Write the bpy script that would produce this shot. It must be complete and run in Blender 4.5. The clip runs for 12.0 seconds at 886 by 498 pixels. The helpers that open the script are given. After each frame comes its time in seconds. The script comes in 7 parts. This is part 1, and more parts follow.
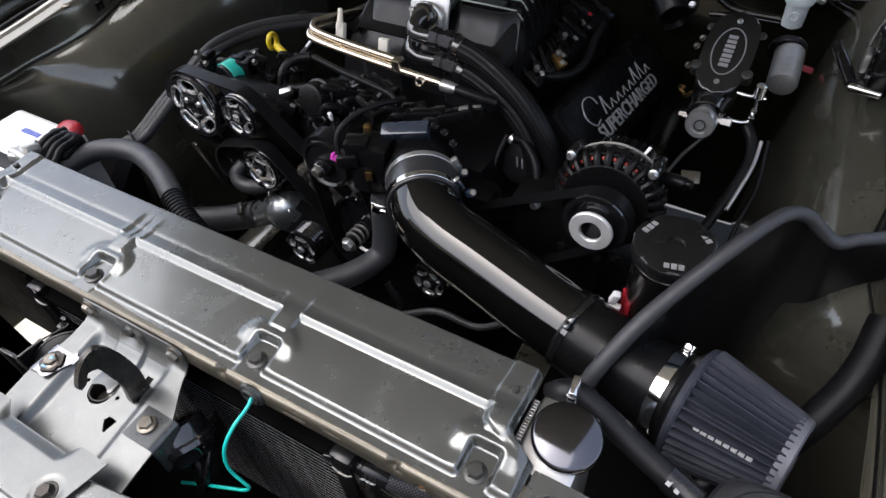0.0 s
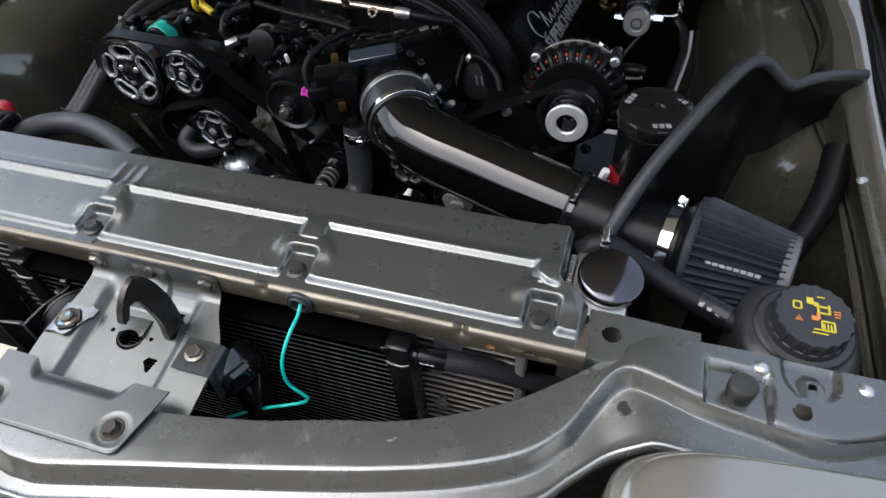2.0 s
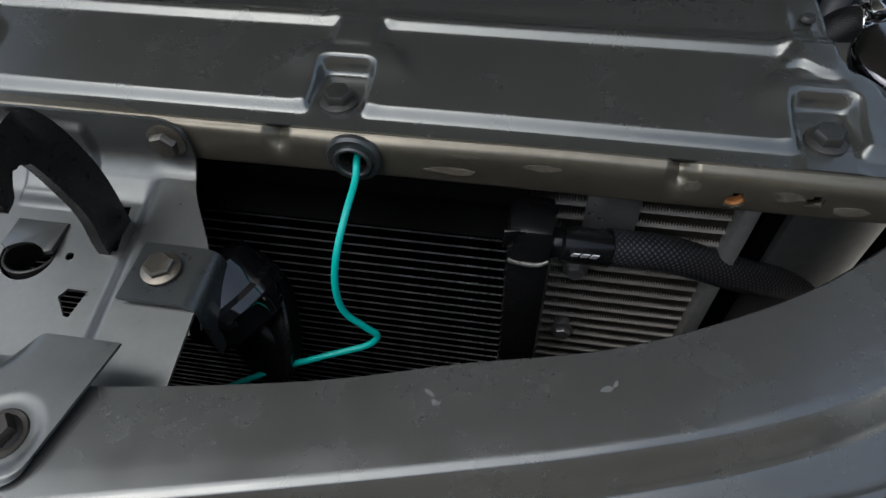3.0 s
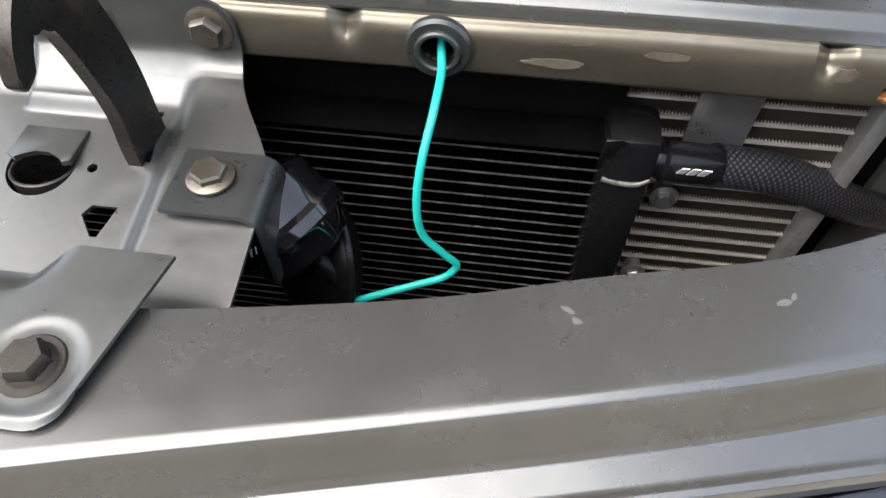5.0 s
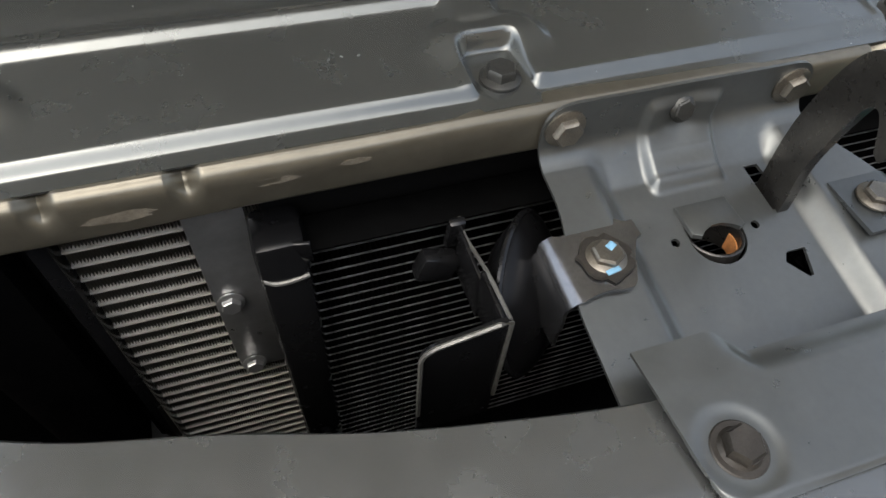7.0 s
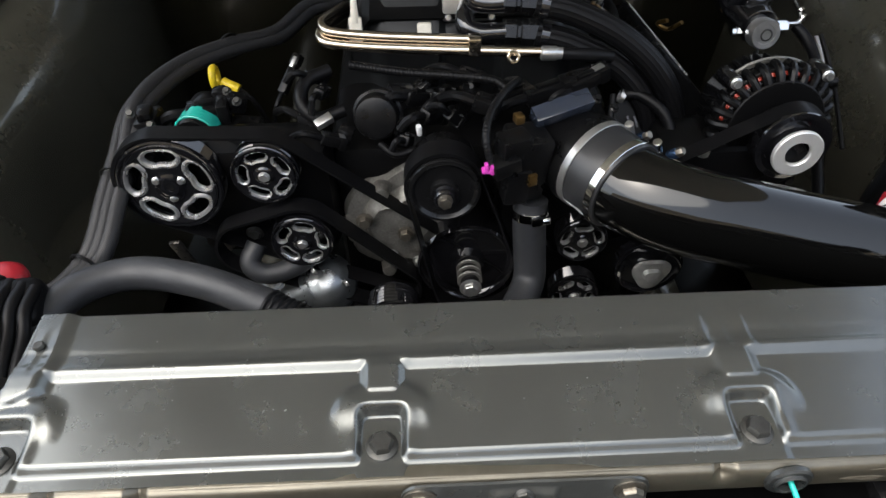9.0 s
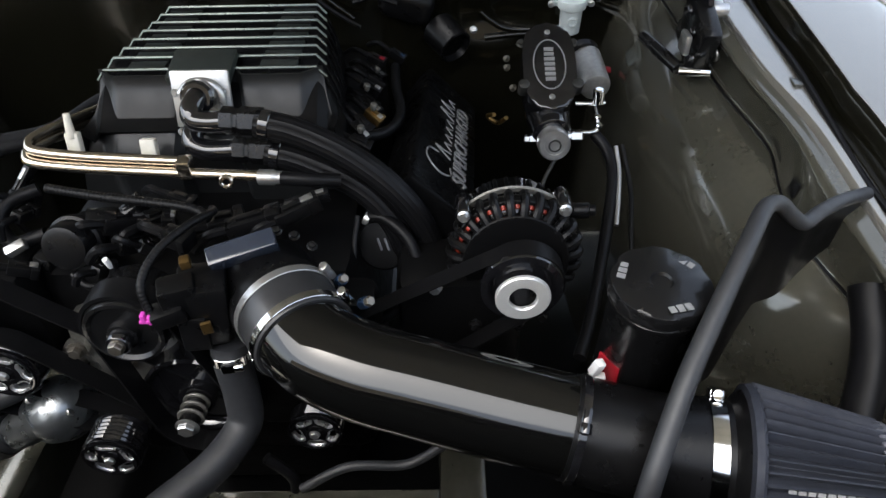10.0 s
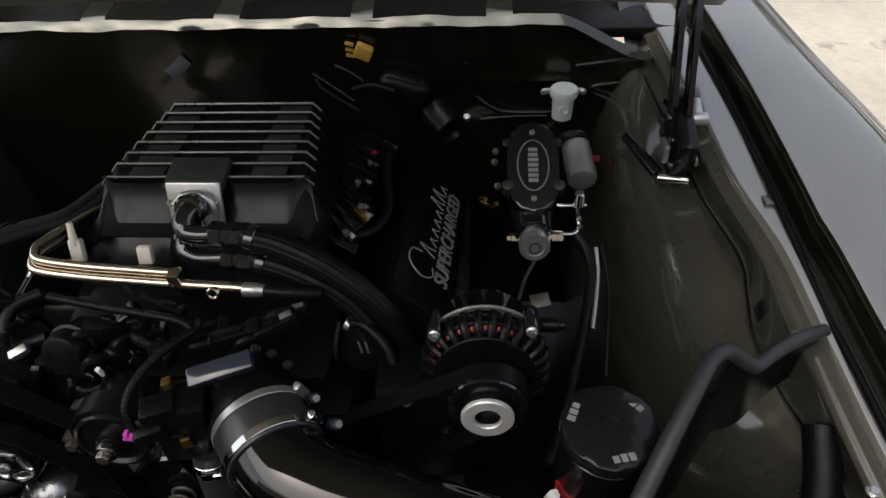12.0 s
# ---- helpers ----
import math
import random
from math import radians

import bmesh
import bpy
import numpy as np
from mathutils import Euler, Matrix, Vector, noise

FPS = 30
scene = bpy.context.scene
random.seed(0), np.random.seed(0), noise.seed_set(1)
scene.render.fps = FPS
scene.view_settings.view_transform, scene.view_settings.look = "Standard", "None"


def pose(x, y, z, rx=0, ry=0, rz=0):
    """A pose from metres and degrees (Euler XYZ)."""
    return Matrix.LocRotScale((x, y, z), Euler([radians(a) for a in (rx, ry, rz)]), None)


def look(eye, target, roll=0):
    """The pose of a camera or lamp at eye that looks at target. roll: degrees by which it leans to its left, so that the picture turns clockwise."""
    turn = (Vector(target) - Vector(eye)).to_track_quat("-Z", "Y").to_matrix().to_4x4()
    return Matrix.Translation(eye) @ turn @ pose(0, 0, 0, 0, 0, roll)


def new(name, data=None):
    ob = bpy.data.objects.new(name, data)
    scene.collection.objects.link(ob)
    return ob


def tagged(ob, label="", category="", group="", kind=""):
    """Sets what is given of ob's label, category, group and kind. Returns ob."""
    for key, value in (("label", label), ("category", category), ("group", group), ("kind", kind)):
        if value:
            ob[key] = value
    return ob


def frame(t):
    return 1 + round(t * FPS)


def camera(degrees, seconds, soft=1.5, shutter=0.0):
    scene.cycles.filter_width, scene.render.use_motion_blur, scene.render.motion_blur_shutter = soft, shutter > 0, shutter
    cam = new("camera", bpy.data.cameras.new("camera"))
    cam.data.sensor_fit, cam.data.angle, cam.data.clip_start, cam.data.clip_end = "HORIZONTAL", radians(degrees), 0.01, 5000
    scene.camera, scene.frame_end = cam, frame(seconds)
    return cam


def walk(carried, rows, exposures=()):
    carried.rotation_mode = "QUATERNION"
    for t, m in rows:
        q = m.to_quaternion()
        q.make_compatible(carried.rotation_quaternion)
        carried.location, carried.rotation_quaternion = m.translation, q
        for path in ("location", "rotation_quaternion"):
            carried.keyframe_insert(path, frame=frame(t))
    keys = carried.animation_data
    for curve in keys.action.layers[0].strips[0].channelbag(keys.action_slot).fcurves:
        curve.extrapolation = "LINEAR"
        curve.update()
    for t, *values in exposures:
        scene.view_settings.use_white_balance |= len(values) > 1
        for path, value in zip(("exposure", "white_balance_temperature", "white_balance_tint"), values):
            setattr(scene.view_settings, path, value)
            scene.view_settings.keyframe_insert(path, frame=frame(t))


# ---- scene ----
cam = camera(69.3, 12.0)
PATH = [
    (0, (0.537, -0.22, 1.472), (-0.219, 0.921, 0.014), -5.2),
    (0.5, (0.455, -0.247, 1.447), (-0.14, 0.95, -0.041), -2.5),
    (1, (0.479, -0.292, 1.457), (-0.038, 0.941, -0.031), -2.3),
    (1.5, (0.528, -0.367, 1.466), (-0.011, 0.874, -0.006), -6.0),
    (2, (0.448, -0.377, 1.423), (-0.015, 0.872, -0.069), -4.8),
    (2.5, (0.277, -0.349, 1.336), (-0.022, 0.898, -0.198), -1.8),
    (2.8, (0.25, -0.321, 1.224), (-0.006, 0.918, -0.325), -2.4),
    (3, (0.25, -0.284, 1.134), (0.009, 0.913, -0.45), -2.8),
    (3.2, (0.266, -0.254, 1.081), (0.029, 0.896, -0.538), -3.0),
    (4.8, (0.232, -0.27, 1.065), (0.035, 0.875, -0.563), -0.9),
    (5, (0.187, -0.288, 1.068), (0.026, 0.88, -0.548), -0.3),
    (5.2, (0.142, -0.306, 1.081), (0.048, 0.908, -0.505), 1.6),
    (5.5, (0.07, -0.342, 1.106), (0.092, 0.881, -0.476), 3.8),
    (5.8, (-0.03, -0.389, 1.128), (0.056, 0.893, -0.405), 0.7),
    (6, (-0.084, -0.384, 1.147), (0.035, 0.877, -0.401), -0.8),
    (6.2, (-0.125, -0.359, 1.139), (0.047, 0.877, -0.424), -1.0),
    (6.5, (-0.215, -0.294, 1.124), (0.142, 0.874, -0.459), 3.0),
    (6.7, (-0.263, -0.252, 1.102), (0.194, 0.86, -0.497), 5.1),
    (8.3, (-0.238, -0.295, 1.269), (-0.015, 0.958, -0.274), 1.6),
    (8.5, (-0.206, -0.3, 1.297), (-0.094, 1.022, -0.2), -1.2),
    (8.8, (-0.148, -0.273, 1.312), (-0.109, 1.113, -0.13), -2.1),
    (9, (-0.096, -0.225, 1.313), (-0.054, 1.187, -0.103), -0.9),
    (9.5, (0.072, -0.113, 1.329), (0.116, 1.336, -0.049), 0.1),
    (10, (0.287, -0.085, 1.353), (0.267, 1.389, 0.001), -1.3),
    (10.5, (0.442, -0.079, 1.401), (0.302, 1.405, 0.068), -4.1),
    (11, (0.422, -0.054, 1.47), (0.296, 1.441, 0.146), -3.9),
    (11.5, (0.376, -0.031, 1.473), (0.262, 1.458, 0.142), -3.0),
    (12, (0.357, -0.02, 1.473), (0.247, 1.468, 0.141), -2.5),
]
# world, sun
EXPOSURES = [(0.0, 1.62, 6350, 13), (2.0, 1.4, 6250, 11), (3.0, 0.45, 6100, 8), (3.2, 0.45, 6100, 8), (4.8, 1.9, 6600, 11), (5.7, 2.04, 6700, 11), (6.5, 1.35, 6550, 8), (8.3, 1.56, 6850, 9), (9.0, 1.68, 6600, 8), (10.0, 1.87, 6450, 8), (11.0, 1.25, 6950, 11), (12.0, 0.85, 6950, 10)]
walk(cam, [(t, look(eye, target, roll)) for t, eye, target, roll in PATH], EXPOSURES)

world = bpy.data.worlds.new("sky")
scene.world = world
world.use_nodes = True
wn = world.node_tree
sky = wn.nodes.new("ShaderNodeTexSky")
sky.sky_type, sky.sun_disc = "NISHITA", False
sky.sun_elevation, sky.sun_rotation = radians(64), radians(238)
sky.air_density, sky.dust_density, sky.ozone_density = 1.0, 2.6, 1.0
pale = wn.nodes.new("ShaderNodeHueSaturation")
pale.inputs["Saturation"].default_value = 0.56
wn.links.new(sky.outputs[0], pale.inputs["Color"])
wn.links.new(pale.outputs[0], wn.nodes["Background"].inputs[0])
wn.nodes["Background"].inputs[1].default_value = 0.15
sun = new("sun", bpy.data.lights.new("sun", "SUN"))
sun.data.energy, sun.data.angle, sun.data.color = 1.1, radians(80), (1.0, 0.95, 0.89)
sun.matrix_world = look((-1.15, -0.73, 2.8), (0, 0, 0))


# ---- materials ----
def material(name, color, rough=0.5, metal=0.0, coat=0.0, vary=0.15, grain=0.0, bump=0.0, bump_scale=400.0, stain=None, spec=0.5, coarse=9.0, flake=0.0, trans=0.0, calm=False):
    m = bpy.data.materials.new(name)
    m.use_nodes = True
    t = m.node_tree
    b = t.nodes["Principled BSDF"]
    co = t.nodes.new("ShaderNodeTexCoord").outputs["Object"]

    def noise_node(scale, detail=4.0, rough_=0.6):
        n = t.nodes.new("ShaderNodeTexNoise")
        n.inputs["Scale"].default_value, n.inputs["Detail"].default_value, n.inputs["Roughness"].default_value = scale, detail, rough_
        t.links.new(co, n.inputs["Vector"])
        return n.outputs["Fac"]

    def ranged(fac, lo, hi, a=0.3, z=0.7):
        r = t.nodes.new("ShaderNodeMapRange")
        r.inputs[1].default_value, r.inputs[2].default_value, r.inputs[3].default_value, r.inputs[4].default_value = a, z, lo, hi
        t.links.new(fac, r.inputs[0])
        return r.outputs[0]

    def scaled(col, fac):
        mx = t.nodes.new("ShaderNodeMix")
        mx.data_type, mx.blend_type = "RGBA", "MULTIPLY"
        mx.inputs[0].default_value = 1.0
        if isinstance(col, tuple):
            mx.inputs[6].default_value = (*col, 1)
        else:
            t.links.new(col, mx.inputs[6])
        t.links.new(fac, mx.inputs[7])
        return mx.outputs[2]

    col = scaled(color, ranged(noise_node(coarse, 0.0 if calm else 4.0), 1 - vary, 1 + vary))
    if not calm:
        col = scaled(col, ranged(noise_node(coarse * 14, 3.0), 1 - vary * 0.6, 1 + vary * 0.6))
    if flake:
        col = scaled(col, ranged(noise_node(2500.0, 1.0), 1 - flake, 1 + flake))
    if stain:
        mx = t.nodes.new("ShaderNodeMix")
        mx.data_type = "RGBA"
        t.links.new(ranged(noise_node(stain[1], 6.0, 0.7), 0.0, 1.0, stain[2], stain[2] + 0.08), mx.inputs[0])
        t.links.new(col, mx.inputs[6])
        mx.inputs[7].default_value = (*stain[0], 1)
        col = mx.outputs[2]
    t.links.new(col, b.inputs["Base Color"])
    t.links.new(ranged(noise_node(coarse * 1.7, 0.0) if calm else noise_node(coarse * 5, 5.0), max(0.02, rough * 0.8), min(1, rough * 1.25)), b.inputs["Roughness"])
    b.inputs["Metallic"].default_value = metal
    b.inputs["Specular IOR Level"].default_value = spec
    b.inputs["Coat Weight"].default_value, b.inputs["Coat Roughness"].default_value = coat, 0.06
    b.inputs["Transmission Weight"].default_value = trans
    if bump:
        bn = t.nodes.new("ShaderNodeBump")
        bn.inputs["Strength"].default_value, bn.inputs["Distance"].default_value = bump, 0.001
        t.links.new(noise_node(bump_scale, 3.0), bn.inputs["Height"])
        t.links.new(bn.outputs[0], b.inputs["Normal"])
    return m


def braided(name, color, scale=95.0, sheen=1.8):
    """Woven hose cover: two crossing sets of fine strands."""
    m = material(name, color, 0.42, 0.0, vary=0.2, coarse=30, spec=0.25)
    t = m.node_tree
    co = t.nodes.new("ShaderNodeTexCoord").outputs["UV"]
    heights = []
    for sx in (1, -1):
        mp = t.nodes.new("ShaderNodeMapping")
        mp.inputs["Rotation"].default_value = (0, 0, radians(45 * sx))
        t.links.new(co, mp.inputs["Vector"])
        w = t.nodes.new("ShaderNodeTexWave")
        w.inputs["Scale"].default_value = scale
        t.links.new(mp.outputs[0], w.inputs["Vector"])
        heights.append(w.outputs["Fac"])
    mx = t.nodes.new("ShaderNodeMath")
    mx.operation = "MULTIPLY"
    t.links.new(heights[0], mx.inputs[0]), t.links.new(heights[1], mx.inputs[1])
    bn = t.nodes.new("ShaderNodeBump")
    bn.inputs["Strength"].default_value, bn.inputs["Distance"].default_value = 0.35, 0.0006
    t.links.new(mx.outputs[0], bn.inputs["Height"])
    t.links.new(bn.outputs[0], t.nodes["Principled BSDF"].inputs["Normal"])
    # The weave's relief is put into the colour too: dark gaps, bright crests.
    strands = t.nodes.new("ShaderNodeMix")
    strands.data_type = "RGBA"
    t.links.new(mx.outputs[0], strands.inputs[0])
    strands.inputs[6].default_value = (*[c * 0.5 for c in color], 1)
    strands.inputs[7].default_value = (*[c * sheen for c in color], 1)
    t.links.new(strands.outputs[2], t.nodes["Principled BSDF"].inputs["Base Color"])
    return m


PAINT = material("satin_grey_paint", (0.160, 0.165, 0.160), 0.25, 0.78, 0.15, 0.07, coarse=6, flake=0.015)
BODY = material("gloss_grey_paint", (0.31, 0.298, 0.268), 0.20, 0.75, 0.8, 0.05, flake=0.015)
APRON = material("olive_inner_paint", (0.080, 0.078, 0.061), 0.17, 0.50, 0.9, 0.12)
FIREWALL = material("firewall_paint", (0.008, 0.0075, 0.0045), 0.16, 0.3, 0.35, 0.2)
COWLPAINT = material("rippled_dark_cowl_paint", (0.060, 0.064, 0.055), 0.13, 0.75, 0.6, 0.12, bump=0.5, bump_scale=45)
WORN = material("worn_support_paint", (0.140, 0.128, 0.100), 0.36, 0.70, 0.1, 0.12, stain=((0.19, 0.145, 0.095), 22, 0.70), flake=0.015)
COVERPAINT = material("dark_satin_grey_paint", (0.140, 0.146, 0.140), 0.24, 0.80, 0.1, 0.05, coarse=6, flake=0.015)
LATCH = material("latch_steel_paint", (0.120, 0.125, 0.121), 0.33, 0.74, 0.1, 0.07, coarse=14, flake=0.015)
BLACK = material("black_plastic", (0.004, 0.004, 0.0043), 0.30, 0, 0, 0.25, bump=0.08, bump_scale=700, spec=0.20)
BLACKGLOSS = material("black_gloss", (0.006, 0.006, 0.007), 0.06, 0.0, 0.9, 0.1)
PIPEBLACK = material("polished_black_pipe", (0.026, 0.026, 0.025), 0.06, 0.9, 0.6, 0.05, calm=True)
BLACKMET = material("black_anodised_metal", (0.009, 0.009, 0.0095), 0.24, 0.3, 0.15, 0.2, bump=0.04, spec=0.35)
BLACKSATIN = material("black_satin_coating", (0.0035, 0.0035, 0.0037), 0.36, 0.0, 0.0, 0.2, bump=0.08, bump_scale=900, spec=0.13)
RUBBER = material("black_rubber", (0.0045, 0.0045, 0.005), 0.38, 0, 0, 0.25, bump=0.08, bump_scale=300, spec=0.15)
HOSE = material("hose_rubber", (0.019, 0.020, 0.0225), 0.50, 0, 0, 0.2, bump=0.1, bump_scale=200)
BRAID = braided("braided_hose", (0.007, 0.007, 0.008), 210.0)
BUNDLE = braided("grey_braided_sleeve", (0.022, 0.022, 0.023), 150.0, 2.6)
BRAIDLINE = braided("braided_steel_line", (0.016, 0.016, 0.018), 105.0, 5.0)
OUTLET = material("satin_blue_grey_aluminium", (0.22, 0.235, 0.245), 0.30, 0.85, 0, 0.12, bump=0.06)
CHROME = material("chrome", (0.75, 0.75, 0.74), 0.10, 1.0, 0, 0.08)
SILVER = material("bare_aluminium", (0.52, 0.52, 0.51), 0.34, 0.9, 0, 0.12, bump=0.08)
CASTDARK = material("grimy_cast_aluminium", (0.17, 0.165, 0.15), 0.50, 0.7, 0, 0.3, bump=0.5, bump_scale=300, coarse=25, stain=((0.07, 0.065, 0.055), 30, 0.60))
CAST = material("cast_aluminium", (0.40, 0.40, 0.38), 0.45, 0.75, 0, 0.2, bump=0.4, bump_scale=500)
ZINC = material("zinc_bolt", (0.185, 0.168, 0.140), 0.35, 0.85, 0, 0.25, coarse=60, stain=((0.22, 0.13, 0.07), 130, 0.66))
DARKBOLT = material("dark_bolt", (0.060, 0.060, 0.056), 0.42, 0.7, 0, 0.25, coarse=60, stain=((0.08, 0.058, 0.04), 120, 0.66))
RUST = material("rust", (0.42, 0.17, 0.05), 0.8, 0, 0, 0.4, coarse=90, bump=0.3)
RAIL = material("tarnished_rail", (0.72, 0.64, 0.53), 0.17, 1.0, 0, 0.06, coarse=12, stain=((0.46, 0.26, 0.17), 9, 0.70))
CREAM = material("cream_plastic", (0.72, 0.68, 0.58), 0.45, 0, 0, 0.1)
WHITEPL = material("translucent_white_plastic", (0.50, 0.55, 0.54), 0.35, 0, 0, 0.08)
YELLOW = material("yellow_plastic", (0.62, 0.46, 0.02), 0.35, 0, 0, 0.1)
TEAL = material("teal_tape", (0.015, 0.34, 0.27), 0.3, 0, 0.2, 0.15)
TEALWIRE = material("teal_wire", (0.010, 0.42, 0.36), 0.35, 0, 0, 0.06)
PURPLE = material("magenta_plastic", (0.62, 0.06, 0.45), 0.4, 0, 0, 0.1)
RED = material("red_plastic", (0.24, 0.007, 0.014), 0.35, 0, 0, 0.1)
COPPER = material("copper_windings", (0.22, 0.016, 0.005), 0.40, 0.2, 0.1, 0.25, coarse=60)
BLUEAN = material("blue_anodised", (0.025, 0.05, 0.10), 0.25, 0.8, 0, 0.1)
BLUEGREY = material("grey_sensor_cap", (0.020, 0.026, 0.040), 0.14, 0, 0.6, 0.1)
PLUGTAN = material("tan_plug_plastic", (0.37, 0.23, 0.05), 0.4, 0, 0, 0.15)
BRASS = material("brass", (0.24, 0.15, 0.055), 0.3, 0.9, 0, 0.2)
MOLDED = material("moulded_grey_black_plastic", (0.018, 0.0185, 0.020), 0.36, 0, 0, 0.15, bump=0.08, bump_scale=600)
FILTERMED = material("filter_cotton", (0.010, 0.0125, 0.021), 0.75, 0, 0, 0.2, bump=0.4, bump_scale=1500)
FILTERRIM = material("filter_rim_rubber", (0.075, 0.078, 0.090), 0.6, 0, 0, 0.1)
COND = material("condenser_fins", (0.125, 0.113, 0.088), 0.5, 0.3, 0, 0.10)
CONDTUBE = material("condenser_tube", (0.52, 0.50, 0.45), 0.4, 0.3, 0, 0.08)
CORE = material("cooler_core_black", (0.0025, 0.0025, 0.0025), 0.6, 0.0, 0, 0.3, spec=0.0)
# Light on the black cooler's tube edges is put into this paler grey.
FINLIT = material("cooler_tube_lit_grey", (0.15, 0.15, 0.15), 0.32, 0.6, 0, 0.6, coarse=90)
LETTER = material("engraved_silver_lettering", (0.27, 0.27, 0.27), 0.45, 0.3, 0, 0.05)
PRINT = material("yellow_print", (0.46, 0.38, 0.03), 0.6, 0, 0, 0.1)
ORANGE = material("orange_print", (0.52, 0.20, 0.05), 0.6, 0, 0, 0.1)
LABELWHITE = material("white_label", (0.70, 0.70, 0.70), 0.5, 0, 0, 0.05)
LABELBLUE = material("blue_label", (0.08, 0.12, 0.40), 0.5, 0, 0, 0.05)
BATTERY = material("grey_battery_case", (0.36, 0.36, 0.35), 0.45, 0, 0, 0.08)
CONCRETE = material("concrete_drive", (0.46, 0.42, 0.35), 0.85, 0, 0, 0.14, bump=0.5, bump_scale=60, coarse=1.4, stain=((0.30, 0.27, 0.23), 3.0, 0.6))
LEAVES = material("distant_foliage", (0.045, 0.058, 0.030), 0.9, 0, 0, 0.35, coarse=0.5, spec=0.1)
STUCCO = material("beige_stucco", (0.42, 0.34, 0.24), 0.9, 0, 0, 0.1, bump=0.3, bump_scale=60, coarse=0.8)
INSULATION = material("hood_underside", (0.30, 0.295, 0.265), 0.35, 0.1, 0.3, 0.12, spec=0.4)
CHROMETRIM = material("grille_trim", (0.42, 0.42, 0.44), 0.12, 1.0, 0, 0.1)
HOOK = material("dark_worn_steel", (0.060, 0.057, 0.053), 0.30, 0.8, 0, 0.2, coarse=40, stain=((0.055, 0.040, 0.030), 30, 0.72))
BRIGHTSTRAP = material("bare_worn_strap_steel", (0.23, 0.23, 0.235), 0.20, 0.95, 0.1, 0.2, coarse=30, stain=((0.10, 0.075, 0.055), 55, 0.64))
STRAP = material("grey_strap_paint", (0.075, 0.080, 0.080), 0.3, 0.65, 0, 0.1, coarse=12)
SCUFFED = material("scuffed_support_paint", (0.150, 0.132, 0.102), 0.55, 0.3, 0, 0.3, coarse=60)
CHIP = material("pale_paint_chip", (0.115, 0.119, 0.114), 0.5, 0.2, 0, 0.15, coarse=60)
EDGE = material("machined_edge", (0.62, 0.62, 0.62), 0.28, 0.85, 0, 0.08)
MACHINED = material("bright_machined_steel", (0.80, 0.80, 0.78), 0.50, 0.75, 0, 0.05, coarse=40)
LIDBLACK = material("smooth_black_lid", (0.012, 0.0125, 0.013), 0.36, 0.0, 0.0, 0.15, spec=0.30)
DARKTRIM = material("dark_grey_trim", (0.085, 0.090, 0.098), 0.22, 0.9, 0.1, 0.15, coarse=30, stain=((0.22, 0.22, 0.22), 60, 0.66))
RIBEDGE = material("machined_rib_edge", (0.17, 0.19, 0.165), 0.30, 0.85, 0, 0.2)
PADGREY = material("dark_green_grey_pad", (0.034, 0.040, 0.037), 0.35, 0.2, 0, 0.15)
CRINKLE = material("black_powder_coat", (0.0035, 0.0035, 0.0037), 0.28, 0.0, 0.0, 0.2, bump=0.04, bump_scale=1200, spec=0.04)
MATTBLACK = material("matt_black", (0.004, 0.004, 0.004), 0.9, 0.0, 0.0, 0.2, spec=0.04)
RUSTBOLT = material("brown_rusted_bolt", (0.045, 0.040, 0.034), 0.45, 0.6, 0, 0.3, coarse=70, stain=((0.075, 0.050, 0.033), 120, 0.64))
PAINTMARK = material("blue_paint_mark", (0.18, 0.36, 0.50), 0.5, 0, 0, 0.15)
PINKGREY = material("hinge_black_anodised", (0.020, 0.020, 0.028), 0.22, 0.7, 0.3, 0.1)
SMOKE = material("polished_black_cap", (0.10, 0.10, 0.11), 0.12, 1.0, 0.3, 0.05)

# ---- building helpers ----
PLACE = {}


def thing(name, at=(0, 0, 0), label="", category="", group="", kind="", turn=(0, 0, 0)):
    ob = new(name)
    ob.empty_display_size = 0.02
    m = pose(*at, *turn)
    ob.matrix_basis = m
    PLACE[ob.name] = m
    return tagged(ob, label, category, group, kind)


def finish(name, bm, mat, angle=38):
    bmesh.ops.recalc_face_normals(bm, faces=bm.faces)
    me = bpy.data.meshes.new(name)
    bm.to_mesh(me)
    bm.free()
    me.materials.append(mat)
    me.shade_smooth()
    me.set_sharp_from_angle(angle=radians(angle))
    return me


def part(name, bm, mat, parent, label="", angle=38):
    """One mesh under a thing or a part. The bmesh is in world places."""
    m = PLACE[parent.name]
    bm.transform(m.inverted())
    ob = new(name, finish(name, bm, mat, angle))
    ob.parent = parent
    PLACE[ob.name] = m
    return tagged(ob, label)


def single(name, bm, mat, label="", category="", group="", kind="", angle=38):
    ob = new(name, finish(name, bm, mat, angle))
    PLACE[ob.name] = Matrix()
    return tagged(ob, label, category, group, kind)


def B():
    return bmesh.new()


def frame_of(axis, up=(0, 0, 1)):
    z = Vector(axis).normalized()
    u = Vector(up)
    if abs(z.dot(u)) > 0.98:
        u = Vector((0, 1, 0)) if abs(z.y) < 0.9 else Vector((1, 0, 0))
    x = u.cross(z).normalized()
    y = z.cross(x)
    return Matrix((x, y, z)).transposed()


